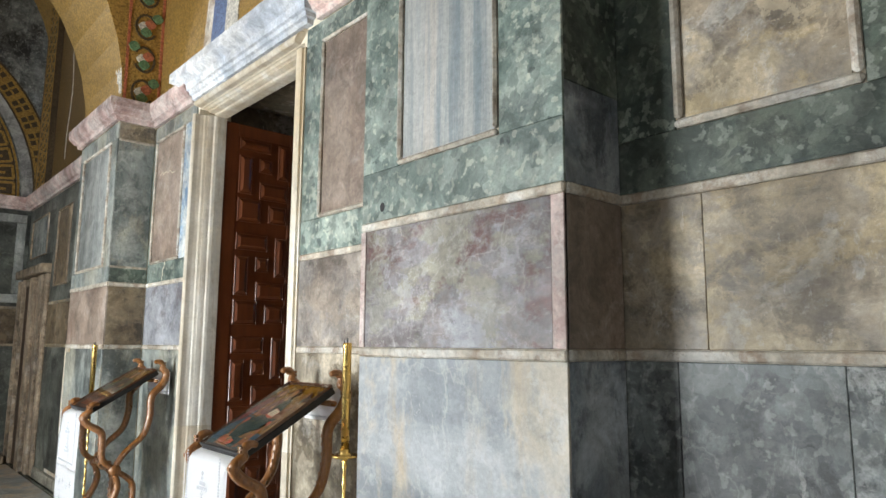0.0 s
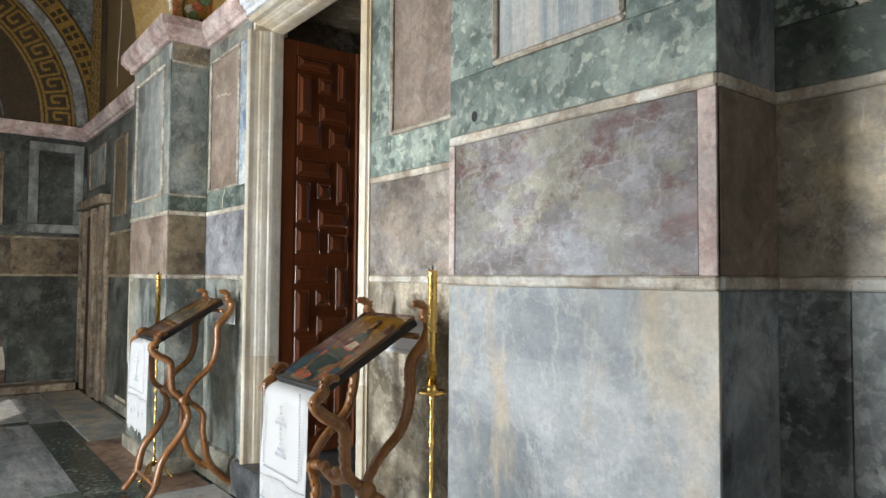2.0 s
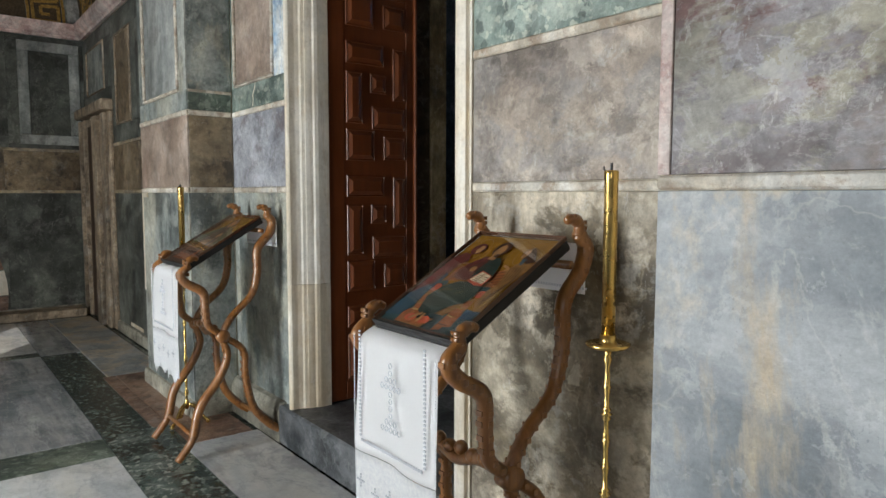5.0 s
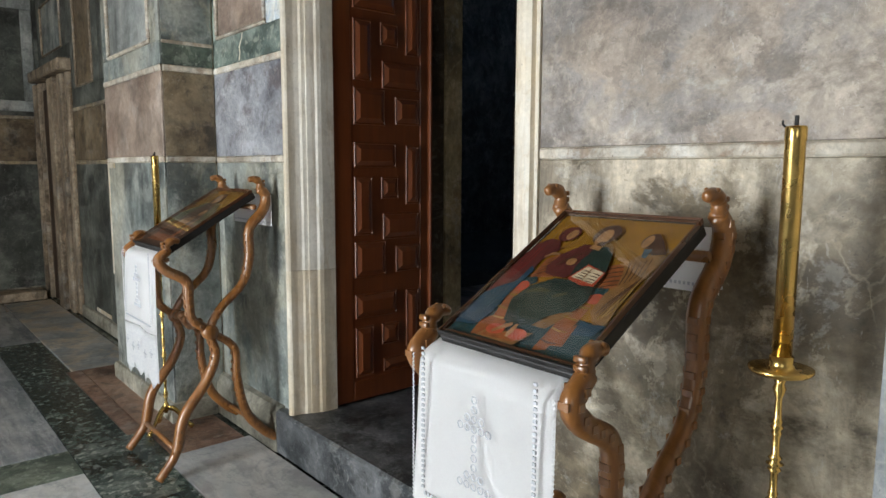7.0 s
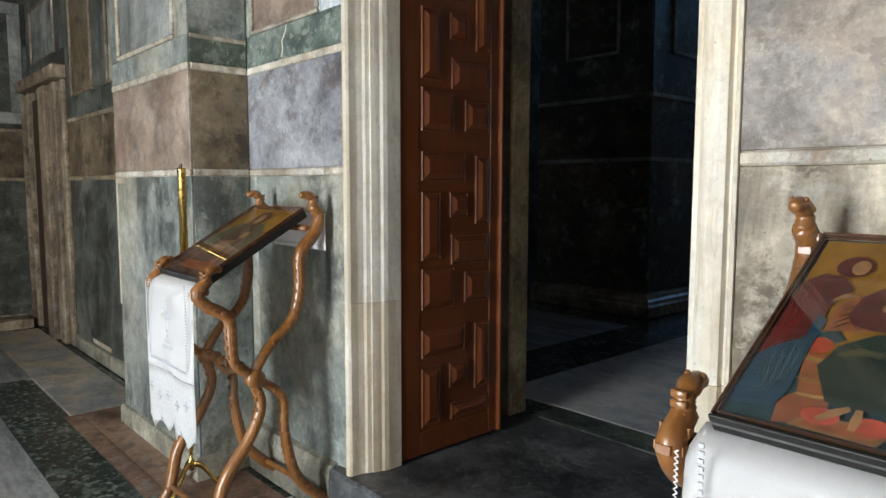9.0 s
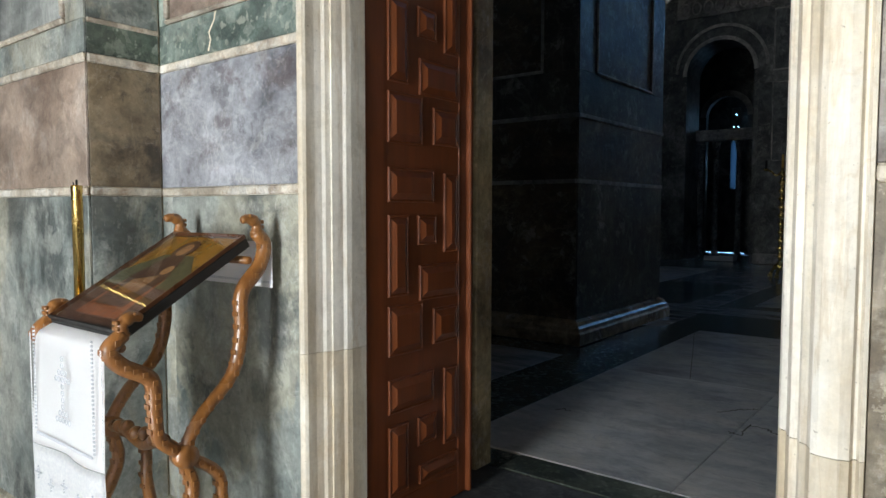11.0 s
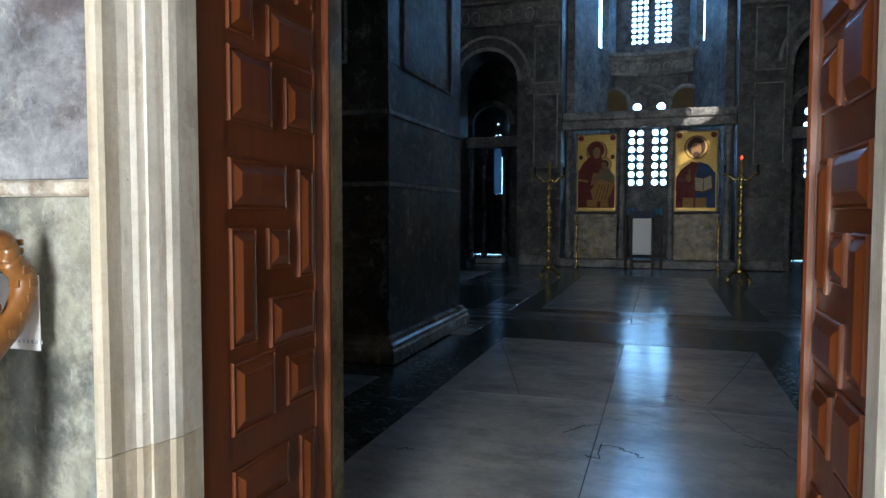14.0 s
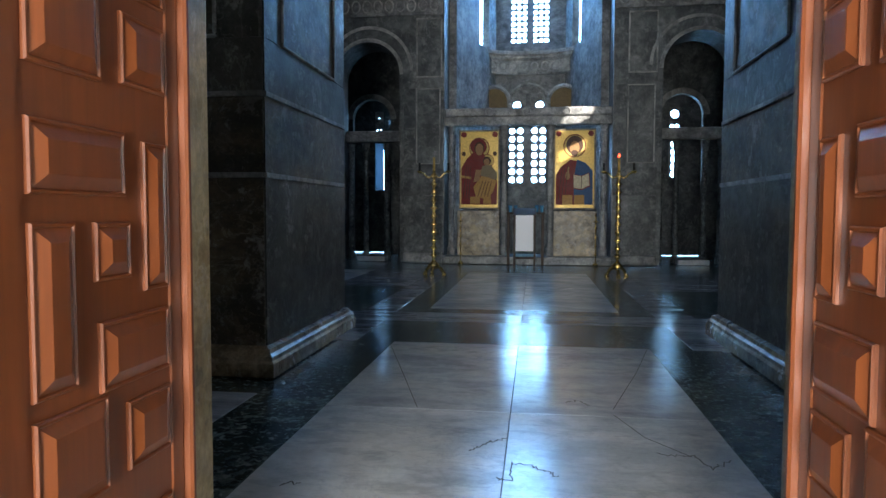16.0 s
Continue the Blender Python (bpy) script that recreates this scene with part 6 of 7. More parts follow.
def lectern(x0, y0, w, label):
    """Icon stand of four serpent-shaped legs that cross at mid height."""
    th = tagged(empty("icon_stand", x0 + w / 2, y0 + 0.25, 0), label, "icon stand", "icon stands by the door")
    for x in (x0, x0 + w):
        for nm, cv, head in (("leg", CURVE_A, 1), ("leg", CURVE_B, 1)):
            xx = x + (0.0 if cv is CURVE_A else 0.001)
            pts = spline([(xx, y0 + d, z) for d, z in cv], 7)
            n = len(pts)
            rad = [0.024 + 0.003 * math.sin(9.0 * i / n) - (0.005 if i > n * 0.9 else 0) for i in range(n)]
            bm = bmesh.new()
            add_tube(bm, pts, rad, 8, 0.95)
            leg = on(th, part(nm, bm, M_STAND, None, "", True))
            # carved head: a curled snout with brow and crest
            p = pts[0]
            bm = bmesh.new()
            f = -1.0 if cv is CURVE_A else 1.0
            curl = spline([p + Vector((0, 0, -0.01)), p + Vector((0, -f * 0.005, 0.016)), p + Vector((0, f * 0.0, 0.032)), p + Vector((0, f * 0.02, 0.044)), p + Vector((0, f * 0.04, 0.045)), p + Vector((0, f * 0.056, 0.038))], 4)
            add_tube(bm, curl, [0.0195, 0.021, 0.018, 0.02, 0.017, 0.019, 0.0165, 0.019, 0.017, 0.02, 0.021, 0.02, 0.0195, 0.0175, 0.017, 0.0155, 0.016, 0.0145, 0.0145, 0.013, 0.01][:len(curl)], 9)
            for dx in (-0.017, 0.017):
                for q in range(1):
                    r = bmesh.ops.create_uvsphere(bm, u_segments=8, v_segments=6, radius=0.006)["verts"]
                    bmesh.ops.translate(bm, vec=p + Vector((dx * 0.8, f * 0.03, 0.056)), verts=r)
            for q in range(3):
                add_box(bm, p.x - 0.014, p.x + 0.014, p.y - f * 0.02 - 0.006, p.y - f * 0.02 + 0.006, p.z - 0.006 + 0.017 * q, p.z + 0.007 + 0.017 * q, 0.002)
            hd = part("carved_head", bm, M_STAND, leg, "", True)
            bm = bmesh.new()
            stud_row(bm, pts, 0.03, 0.0085, 0.0235)
            tagged(part("carved_scaling", bm, M_STAND, leg, "carved scale plates"), kind="stuff")
        bm = bmesh.new()
        add_lathe(bm, [(0.01, -0.03), (0.036, -0.028), (0.04, 0), (0.036, 0.028), (0.01, 0.03)], 0, 0, 14)
        bmesh.ops.transform(bm, matrix=Matrix.Translation((x, y0 + 0.21, 0.7)) @ Matrix.Rotation(radians(90), 4, "Y"), verts=bm.verts)
        on(th, part("boss", bm, M_STAND, None, "", True))
    bm = bmesh.new()
    zb = [(x0, y0 + 0.21, 0.7), (x0 + w * 0.25, y0 + 0.2, 0.72), (x0 + w * 0.5, y0 + 0.2, 0.69), (x0 + w * 0.75, y0 + 0.2, 0.72), (x0 + w, y0 + 0.21, 0.7)]
    add_tube(bm, spline(zb, 5), 0.022, 8)
    for k in range(6):
        r = bmesh.ops.create_uvsphere(bm, u_segments=8, v_segments=6, radius=0.024)["verts"]
        bmesh.ops.translate(bm, vec=(x0 + w * (0.2 + 0.12 * k), y0 + 0.195, 0.72 + 0.01 * (k % 2)), verts=r)
    on(th, part("carved_crossbar", bm, M_STAND, None, "", True))
    for yy, zz in ((y0 + 0.03, 0.14), (y0 + 0.49, 0.13)):
        bm = bmesh.new()
        add_tube(bm, [(x0, yy, zz), (x0 + w / 2, yy, zz + 0.004), (x0 + w, yy, zz)], 0.013, 8)
        on(th, part("stretcher", bm, M_STAND, None, "", True))
    for zz, yy in ((1.07, y0 + 0.02), (1.3, y0 + 0.46)):
        bm = bmesh.new()
        add_tube(bm, [(x0, yy, zz), (x0 + w, yy, zz)], 0.014, 8)
        on(th, part("top_rail", bm, M_STAND, None, "", True))
    return th


def board_icon(x0, x1, y0, label, shapes):
    """Painted icon in a black-edged case lying on the stand."""
    tilt = math.atan2(0.275, 0.47)
    m = Matrix.Translation((x0, y0 + 0.015, 1.102)) @ Matrix.Rotation(tilt, 4, "X")
    W, D = x1 - x0, 0.522
    ic = empty("painted_icon")
    ic.matrix_basis = m
    tagged(ic, label, "icon", "icons on the stands")
    for nm, a, b, c, d, e, f, mt, bv in (("case", 0, W, 0, D, -0.022, 0.012, M_BLACK, 0.004), ("gilded_panel", 0.012, W - 0.012, 0.03, D - 0.012, 0.012, 0.0145, M_ICON, 0.0008)):
        bm = bmesh.new()
        add_box(bm, a, b, c, d, e, f, bv)
        part(nm, bm, mt, ic)
    mm = Matrix.Diagonal((W, D, 1, 1))
    mm.translation = (0, 0, 0.0148)
    layer, before = 0, 0
    for pts, mt in shapes:
        layer += 0 if len(pts) == 6 == before else 1
        before = len(pts)
        bm = bmesh.new()
        add_prism(bm, pts, Matrix.Translation((0, 0, 0.00016 * layer)) @ mm, 0.0001)
        part("painted_shape", bm, mt, ic)
    bm = bmesh.new()
    add_box(bm, 0.004, W - 0.004, 0.006, D - 0.004, 0.0238, 0.0256, 0.0005)
    bm.normal_update()
    bmesh.ops.delete(bm, geom=[f for f in bm.faces if f.normal.z < 0.9], context="FACES_ONLY")
    pane = part("glass", bm, M_GLASS, ic, "clear glass pane over the painting")
    pane.visible_shadow = False
    for a, b, c, d in ((0, W, 0, 0.006), (0, W, D - 0.004, D), (0, 0.004, 0.006, D - 0.004), (W - 0.004, W, 0.006, D - 0.004)):
        bm = bmesh.new()
        add_box(bm, a, b, c, d, 0.0125, 0.0265, 0.001)
        part("glazing_rim", bm, M_RIM if c else M_BLACK, ic)
    return ic


M_RIM = plain("dark_varnished_rim", (0.09, 0.035, 0.015), 0.3, 0, 30, 0.3, 0.05, 0.4)
M_GLASS, _nt, _b = nodes_of("clear_glass")
_tb, _gb, _fr, _mx = (_nt.nodes.new("ShaderNode" + k) for k in ("BsdfTransparent", "BsdfGlossy", "Fresnel", "MixShader"))
_gb.inputs["Roughness"].default_value = 0.02
_fr.inputs["IOR"].default_value = 1.5
_nt.links.new(_fr.outputs[0], _mx.inputs[0])
_nt.links.new(_tb.outputs[0], _mx.inputs[1])
_nt.links.new(_gb.outputs[0], _mx.inputs[2])
_nt.links.new(_mx.outputs[0], _nt.nodes["Material Output"].inputs["Surface"])
M_ICON = plain("varnished_gold_ground", (0.32, 0.165, 0.026), 0.16, 0.15, 18, 0.22, 0.02, 0.6)


def folds(x, y, w, h, n, lean, mat):
    """Narrow brush lines that read as cloth folds."""
    return [([(x + w * k / n, y), (x + w * k / n + 0.012, y), (x + w * k / n + 0.008 + lean, y + h * (0.7 + 0.3 * ((k * 7) % 3) / 2)), (x + w * k / n + lean, y + h * (0.7 + 0.3 * ((k * 7) % 3) / 2))], mat) for k in range(n)]


P_GREEN_LIGHT = paint("icon_green_light", (0.02, 0.042, 0.03))
P_OCHRE = paint("icon_brown_ochre", (0.2, 0.1, 0.03))
P_TEAL = paint("icon_teal", (0.01, 0.04, 0.042))
P_MAROON = paint("icon_maroon", (0.085, 0.016, 0.012))
P_VERMIL = paint("icon_vermilion", (0.38, 0.06, 0.025))
P_SLATE = paint("icon_slate", (0.05, 0.08, 0.1))
P_OLIVE = paint("icon_olive", (0.07, 0.065, 0.025))
P_GOLDLINE = plain("icon_gold_line", (0.42, 0.27, 0.08), 0.25, 0.4)


def stroke(pts, w, mat):
    """One brush line along a bent path, thick in the middle."""
    n = len(pts)
    a, b = [], []
    for i, (x, y) in enumerate(pts):
        x0, y0 = pts[max(0, i - 1)]
        x1, y1 = pts[min(n - 1, i + 1)]
        d = math.hypot(x1 - x0, y1 - y0) or 1.0
        k = w * (0.35 + math.sin(math.pi * (i + 0.5) / n))
        a.append((x - (y1 - y0) / d * k, y + (x1 - x0) / d * k))
        b.append((x + (y1 - y0) / d * k, y - (x1 - x0) / d * k))
    return (b + a[::-1], mat)


def ring_line(cx, cy, rx, ry, w, mat):
    """A thin ring: the two halves of a halo's outline."""
    return [stroke([(cx + rx * math.cos(a0 + math.pi * k / 10), cy + ry * math.sin(a0 + math.pi * k / 10)) for k in range(11)], w, mat) for a0 in (0.0, math.pi)]


# ground and seat
THRONE = [([(0.02, 0.03), (0.98, 0.03), (0.98, 0.26), (0.02, 0.3)], P_TEAL),
    ([(0.221, 0.469), (0.217, 0.612), (0.321, 0.689), (0.455, 0.665), (0.375, 0.493)], P_ORANGE),
    ([(0.629, 0.604), (0.771, 0.661), (0.839, 0.497), (0.732, 0.451)], P_ORANGE),
    ([(0.258, 0.127), (0.186, 0.371), (0.312, 0.364), (0.365, 0.15)], P_ORANGE),
    ([(0.207, 0.053), (0.189, 0.145), (0.274, 0.219), (0.299, 0.069)], P_ORANGE),
    ([(0.67, 0.055), (0.669, 0.2), (0.681, 0.355), (0.785, 0.357), (0.788, 0.24), (0.759, 0.157), (0.746, 0.071)], P_ORANGE),
    ([(0.744, 0.098), (0.745, 0.185), (0.802, 0.238), (0.822, 0.108)], P_ORANGE),
    ([(0.518, 0.18), (0.645, 0.307), (0.722, 0.296), (0.638, 0.177)], P_OCHRE),
    stroke([(0.171, 0.333), (0.295, 0.335), (0.321, 0.349)], 0.006, P_GOLDLINE),
    stroke([(0.202, 0.248), (0.268, 0.241), (0.324, 0.248)], 0.004, P_GOLDLINE),
    stroke([(0.238, 0.182), (0.307, 0.181), (0.354, 0.188)], 0.005, P_GOLDLINE),
    stroke([(0.687, 0.342), (0.745, 0.339), (0.786, 0.34)], 0.006, P_GOLDLINE),
    stroke([(0.678, 0.27), (0.737, 0.262), (0.785, 0.262)], 0.004, P_GOLDLINE),
    stroke([(0.673, 0.193), (0.733, 0.182), (0.779, 0.185)], 0.004, P_GOLDLINE),
    stroke([(0.668, 0.119), (0.727, 0.11), (0.778, 0.115)], 0.004, P_BROWN),
    stroke([(0.239, 0.483), (0.275, 0.515), (0.317, 0.534)], 0.003, P_BROWN),
    stroke([(0.242, 0.514), (0.281, 0.547), (0.327, 0.567)], 0.003, P_BROWN),
    stroke([(0.245, 0.546), (0.288, 0.579), (0.337, 0.6)], 0.003, P_BROWN),
    stroke([(0.248, 0.579), (0.294, 0.613), (0.347, 0.633)], 0.003, P_BROWN),
    stroke([(0.736, 0.476), (0.778, 0.495), (0.828, 0.51)], 0.003, P_BROWN),
    stroke([(0.724, 0.505), (0.767, 0.524), (0.817, 0.539)], 0.003, P_BROWN),
    stroke([(0.712, 0.534), (0.755, 0.553), (0.806, 0.569)], 0.003, P_BROWN),
    stroke([(0.699, 0.565), (0.743, 0.583), (0.795, 0.599)], 0.003, P_BROWN),
    stroke([(0.686, 0.596), (0.731, 0.614), (0.783, 0.63)], 0.003, P_BROWN),
    ([(0.154, 0.4), (0.157, 0.453), (0.279, 0.478), (0.315, 0.441), (0.257, 0.396)], P_TEAL),
    ([(0.706, 0.428), (0.704, 0.465), (0.797, 0.475), (0.811, 0.428), (0.758, 0.406)], P_TEAL),
    (oval(0.233, 0.4, 0.053, 0.037), P_VERMIL),
    (oval(0.775, 0.398, 0.054, 0.034), P_VERMIL)]
# dark red mantle over a blue skirt
LEFT_SHAPE = [([(0.047, 0.716), (0.107, 0.766), (0.191, 0.756), (0.252, 0.688), (0.193, 0.59), (0.208, 0.43), (0.09, 0.368), (0.019, 0.299), (0.013, 0.444), (0.019, 0.587)], P_MAROON),
    ([(0.016, 0.303), (0.088, 0.371), (0.166, 0.423), (0.168, 0.545), (0.214, 0.519), (0.203, 0.345), (0.213, 0.192), (0.188, 0.108), (0.01, 0.092), (0.006, 0.193)], P_BLUE),
    stroke([(0.117, 0.716), (0.118, 0.557), (0.094, 0.39)], 0.0035, P_RED),
    stroke([(0.091, 0.687), (0.099, 0.521), (0.074, 0.369)], 0.0035, P_RED),
    stroke([(0.065, 0.659), (0.079, 0.486), (0.054, 0.348)], 0.0035, P_RED),
    stroke([(0.039, 0.631), (0.06, 0.451), (0.034, 0.328)], 0.0035, P_RED),
    stroke([(0.189, 0.475), (0.189, 0.305), (0.174, 0.146)], 0.003, P_TEAL),
    stroke([(0.159, 0.44), (0.168, 0.273), (0.152, 0.141)], 0.003, P_TEAL),
    stroke([(0.13, 0.404), (0.146, 0.241), (0.13, 0.137)], 0.003, P_TEAL),
    stroke([(0.101, 0.369), (0.125, 0.209), (0.108, 0.132)], 0.003, P_TEAL),
    stroke([(0.072, 0.334), (0.103, 0.177), (0.085, 0.127)], 0.003, P_TEAL),
    stroke([(0.178, 0.44), (0.177, 0.283), (0.13, 0.156)], 0.0025, P_SLATE),
    stroke([(0.148, 0.405), (0.156, 0.251), (0.108, 0.151)], 0.0025, P_SLATE),
    stroke([(0.119, 0.37), (0.134, 0.219), (0.085, 0.146)], 0.0025, P_SLATE),
    stroke([(0.09, 0.335), (0.113, 0.187), (0.062, 0.142)], 0.0025, P_SLATE),
    (oval(0.212, 0.815, 0.076, 0.061), P_MAROON),
    (oval(0.236, 0.812, 0.036, 0.043), P_SKIN),
    stroke([(0.195, 0.619), (0.232, 0.652), (0.286, 0.654)], 0.008, P_SKIN)]
# seated outline in dark green over maroon
MIDDLE_SHAPE = [([(0.28, 0.551), (0.299, 0.646), (0.399, 0.745), (0.499, 0.732), (0.525, 0.59), (0.478, 0.488), (0.375, 0.493), (0.316, 0.505)], P_MAROON),
    ([(0.488, 0.738), (0.573, 0.741), (0.643, 0.688), (0.712, 0.544), (0.715, 0.457), (0.745, 0.371), (0.716, 0.295), (0.61, 0.259), (0.551, 0.174), (0.458, 0.15), (0.349, 0.165), (0.265, 0.299), (0.305, 0.404), (0.417, 0.478), (0.505, 0.482), (0.474, 0.594)], P_GREEN),
    stroke([(0.336, 0.563), (0.362, 0.612), (0.415, 0.66)], 0.003, P_BROWN),
    stroke([(0.359, 0.585), (0.385, 0.629), (0.434, 0.672)], 0.003, P_BROWN),
    stroke([(0.383, 0.606), (0.407, 0.645), (0.452, 0.683)], 0.003, P_BROWN),
    stroke([(0.406, 0.627), (0.43, 0.662), (0.47, 0.694)], 0.003, P_BROWN),
    stroke([(0.29, 0.344), (0.407, 0.375), (0.559, 0.392)], 0.003, P_GREEN_LIGHT),
    stroke([(0.323, 0.306), (0.446, 0.335), (0.585, 0.363)], 0.003, P_GREEN_LIGHT),
    stroke([(0.356, 0.27), (0.484, 0.297), (0.611, 0.334)], 0.003, P_GREEN_LIGHT),
    stroke([(0.387, 0.235), (0.52, 0.26), (0.637, 0.307)], 0.003, P_GREEN_LIGHT),
    stroke([(0.418, 0.201), (0.554, 0.225), (0.661, 0.28)], 0.003, P_GREEN_LIGHT),
    stroke([(0.519, 0.673), (0.579, 0.576), (0.617, 0.46)], 0.0028, P_GREEN_LIGHT),
    stroke([(0.544, 0.667), (0.6, 0.579), (0.64, 0.464)], 0.0028, P_GREEN_LIGHT),
    stroke([(0.569, 0.661), (0.62, 0.582), (0.662, 0.468)], 0.0028, P_GREEN_LIGHT),
    stroke([(0.594, 0.656), (0.641, 0.585), (0.684, 0.471)], 0.0028, P_GREEN_LIGHT),
    stroke([(0.315, 0.358), (0.382, 0.39), (0.467, 0.385)], 0.012, P_OLIVE),
    stroke([(0.512, 0.36), (0.556, 0.382), (0.587, 0.397)], 0.01, P_OLIVE),
    (oval(0.486, 0.832, 0.087, 0.080), P_BROWN),
    (oval(0.485, 0.807, 0.047, 0.067), P_SKIN),
    (oval(0.506, 0.754, 0.025, 0.023), P_BROWN),
    ([(0.46, 0.745), (0.537, 0.734), (0.528, 0.706), (0.448, 0.715)], P_SKIN),
    (oval(0.423, 0.604, 0.035, 0.026), P_SKIN),
    ([(0.497, 0.489), (0.552, 0.6), (0.708, 0.558), (0.709, 0.46), (0.619, 0.457)], P_VERMIL),
    ([(0.516, 0.502), (0.559, 0.586), (0.698, 0.556), (0.685, 0.475)], P_CREAM),
    stroke([(0.602, 0.575), (0.6, 0.525), (0.609, 0.478)], 0.003, P_OCHRE),
    stroke([(0.539, 0.508), (0.569, 0.504), (0.599, 0.499)], 0.0022, P_BROWN),
    stroke([(0.547, 0.523), (0.577, 0.52), (0.606, 0.514)], 0.0022, P_BROWN),
    stroke([(0.555, 0.539), (0.586, 0.535), (0.613, 0.529)], 0.0022, P_BROWN),
    stroke([(0.564, 0.555), (0.594, 0.551), (0.62, 0.545)], 0.0022, P_BROWN),
    stroke([(0.62, 0.488), (0.654, 0.486), (0.682, 0.483)], 0.0022, P_BROWN),
    stroke([(0.623, 0.507), (0.658, 0.504), (0.683, 0.5)], 0.0022, P_BROWN),
    stroke([(0.627, 0.525), (0.662, 0.523), (0.684, 0.518)], 0.0022, P_BROWN),
    stroke([(0.631, 0.544), (0.666, 0.541), (0.686, 0.536)], 0.0022, P_BROWN),
    ([(0.267, 0.048), (0.306, 0.088), (0.614, 0.129), (0.556, 0.042)], P_OCHRE),
    ([(0.292, 0.055), (0.319, 0.079), (0.584, 0.115), (0.541, 0.057)], P_ORANGE),
    (oval(0.358, 0.105, 0.066, 0.032), P_VERMIL),
    (oval(0.525, 0.102, 0.063, 0.033), P_VERMIL),
    stroke([(0.349, 0.089), (0.394, 0.125), (0.44, 0.153)], 0.012, P_SKIN),
    stroke([(0.469, 0.075), (0.472, 0.114), (0.47, 0.156)], 0.013, P_SKIN)]
# ochre mantle against the gold
RIGHT_SHAPE = [([(0.812, 0.261), (0.875, 0.249), (0.962, 0.258), (0.938, 0.19), (0.818, 0.171)], P_BLUE),
    ([(0.765, 0.64), (0.809, 0.717), (0.962, 0.727), (0.962, 0.651), (0.942, 0.496), (0.94, 0.391), (0.96, 0.262), (0.888, 0.249), (0.816, 0.315), (0.804, 0.436), (0.834, 0.493), (0.8, 0.584)], P_OCHRE),
    stroke([(0.794, 0.648), (0.827, 0.572), (0.841, 0.498)], 0.003, P_BROWN),
    stroke([(0.821, 0.66), (0.851, 0.576), (0.859, 0.516)], 0.003, P_BROWN),
    stroke([(0.848, 0.671), (0.874, 0.579), (0.877, 0.534)], 0.003, P_BROWN),
    stroke([(0.875, 0.683), (0.897, 0.583), (0.895, 0.552)], 0.003, P_BROWN),
    stroke([(0.901, 0.695), (0.92, 0.586), (0.913, 0.57)], 0.003, P_BROWN),
    stroke([(0.853, 0.306), (0.871, 0.395), (0.903, 0.49)], 0.004, P_BROWN),
    stroke([(0.874, 0.311), (0.89, 0.409), (0.912, 0.517)], 0.004, P_BROWN),
    stroke([(0.896, 0.315), (0.908, 0.423), (0.921, 0.544)], 0.004, P_BROWN),
    stroke([(0.917, 0.319), (0.926, 0.437), (0.93, 0.572)], 0.004, P_BROWN),
    stroke([(0.888, 0.281), (0.901, 0.366), (0.924, 0.466)], 0.004, P_GOLDLINE),
    stroke([(0.904, 0.294), (0.913, 0.382), (0.928, 0.492)], 0.004, P_GOLDLINE),
    stroke([(0.919, 0.307), (0.926, 0.398), (0.932, 0.518)], 0.004, P_GOLDLINE),
    stroke([(0.934, 0.32), (0.938, 0.414), (0.937, 0.545)], 0.004, P_GOLDLINE),
    ([(0.774, 0.86), (0.821, 0.874), (0.883, 0.819), (0.96, 0.735), (0.88, 0.717), (0.821, 0.746)], P_BROWN),
    (oval(0.8, 0.817, 0.054, 0.056), P_BROWN),
    (oval(0.786, 0.809, 0.028, 0.049), P_SKIN),
    ([(0.803, 0.755), (0.852, 0.761), (0.857, 0.693), (0.829, 0.694)], P_SLATE),
    stroke([(0.695, 0.673), (0.742, 0.662), (0.787, 0.643)], 0.009, P_SKIN),
    stroke([(0.737, 0.636), (0.771, 0.632), (0.799, 0.632)], 0.006, P_SKIN)]
HALOS = [*ring_line(0.212, 0.815, 0.107, 0.116, 0.0016, P_OCHRE), *ring_line(0.488, 0.827, 0.134, 0.157, 0.0016, P_OCHRE), *ring_line(0.797, 0.814, 0.101, 0.123, 0.0016, P_OCHRE)]
BORDER = [stroke([(x, y), (0.5 * (x + x2), 0.5 * (y + y2)), (x2, y2)], 0.006, P_BROWN) for x, y, x2, y2 in ((0.02, 0.985, 0.98, 0.985), (0.02, 0.03, 0.98, 0.03), (0.015, 0.03, 0.015, 0.985), (0.985, 0.03, 0.985, 0.985))]
SHAPES_B = THRONE + HALOS + LEFT_SHAPE + RIGHT_SHAPE + MIDDLE_SHAPE + BORDER
SHAPES_A = [([(0.03, 0.03), (0.97, 0.03), (0.97, 0.4), (0.03, 0.4)], P_BROWN), ([(0.03, 0.4), (0.97, 0.4), (0.97, 0.55), (0.7, 0.75), (0.3, 0.75), (0.03, 0.55)], P_OLIVE),
            ([(0.2, 0.1), (0.8, 0.1), (0.74, 0.5), (0.26, 0.5)], P_ORANGE), *folds(0.24, 0.12, 0.5, 0.3, 6, 0.02, P_BROWN),
            ([(0.28, 0.2), (0.26, 0.5), (0.4, 0.74), (0.6, 0.74), (0.74, 0.5), (0.7, 0.2)], P_BROWN), (oval(0.48, 0.82, 0.13, 0.1), P_BROWN), (oval(0.48, 0.81, 0.07, 0.07), P_SKIN),
            (oval(0.62, 0.58, 0.06, 0.05), P_SKIN), ([(0.34, 0.3), (0.62, 0.34), (0.62, 0.52), (0.36, 0.46)], P_OCHRE), *folds(0.36, 0.3, 0.22, 0.16, 5, 0.02, P_ORANGE)]


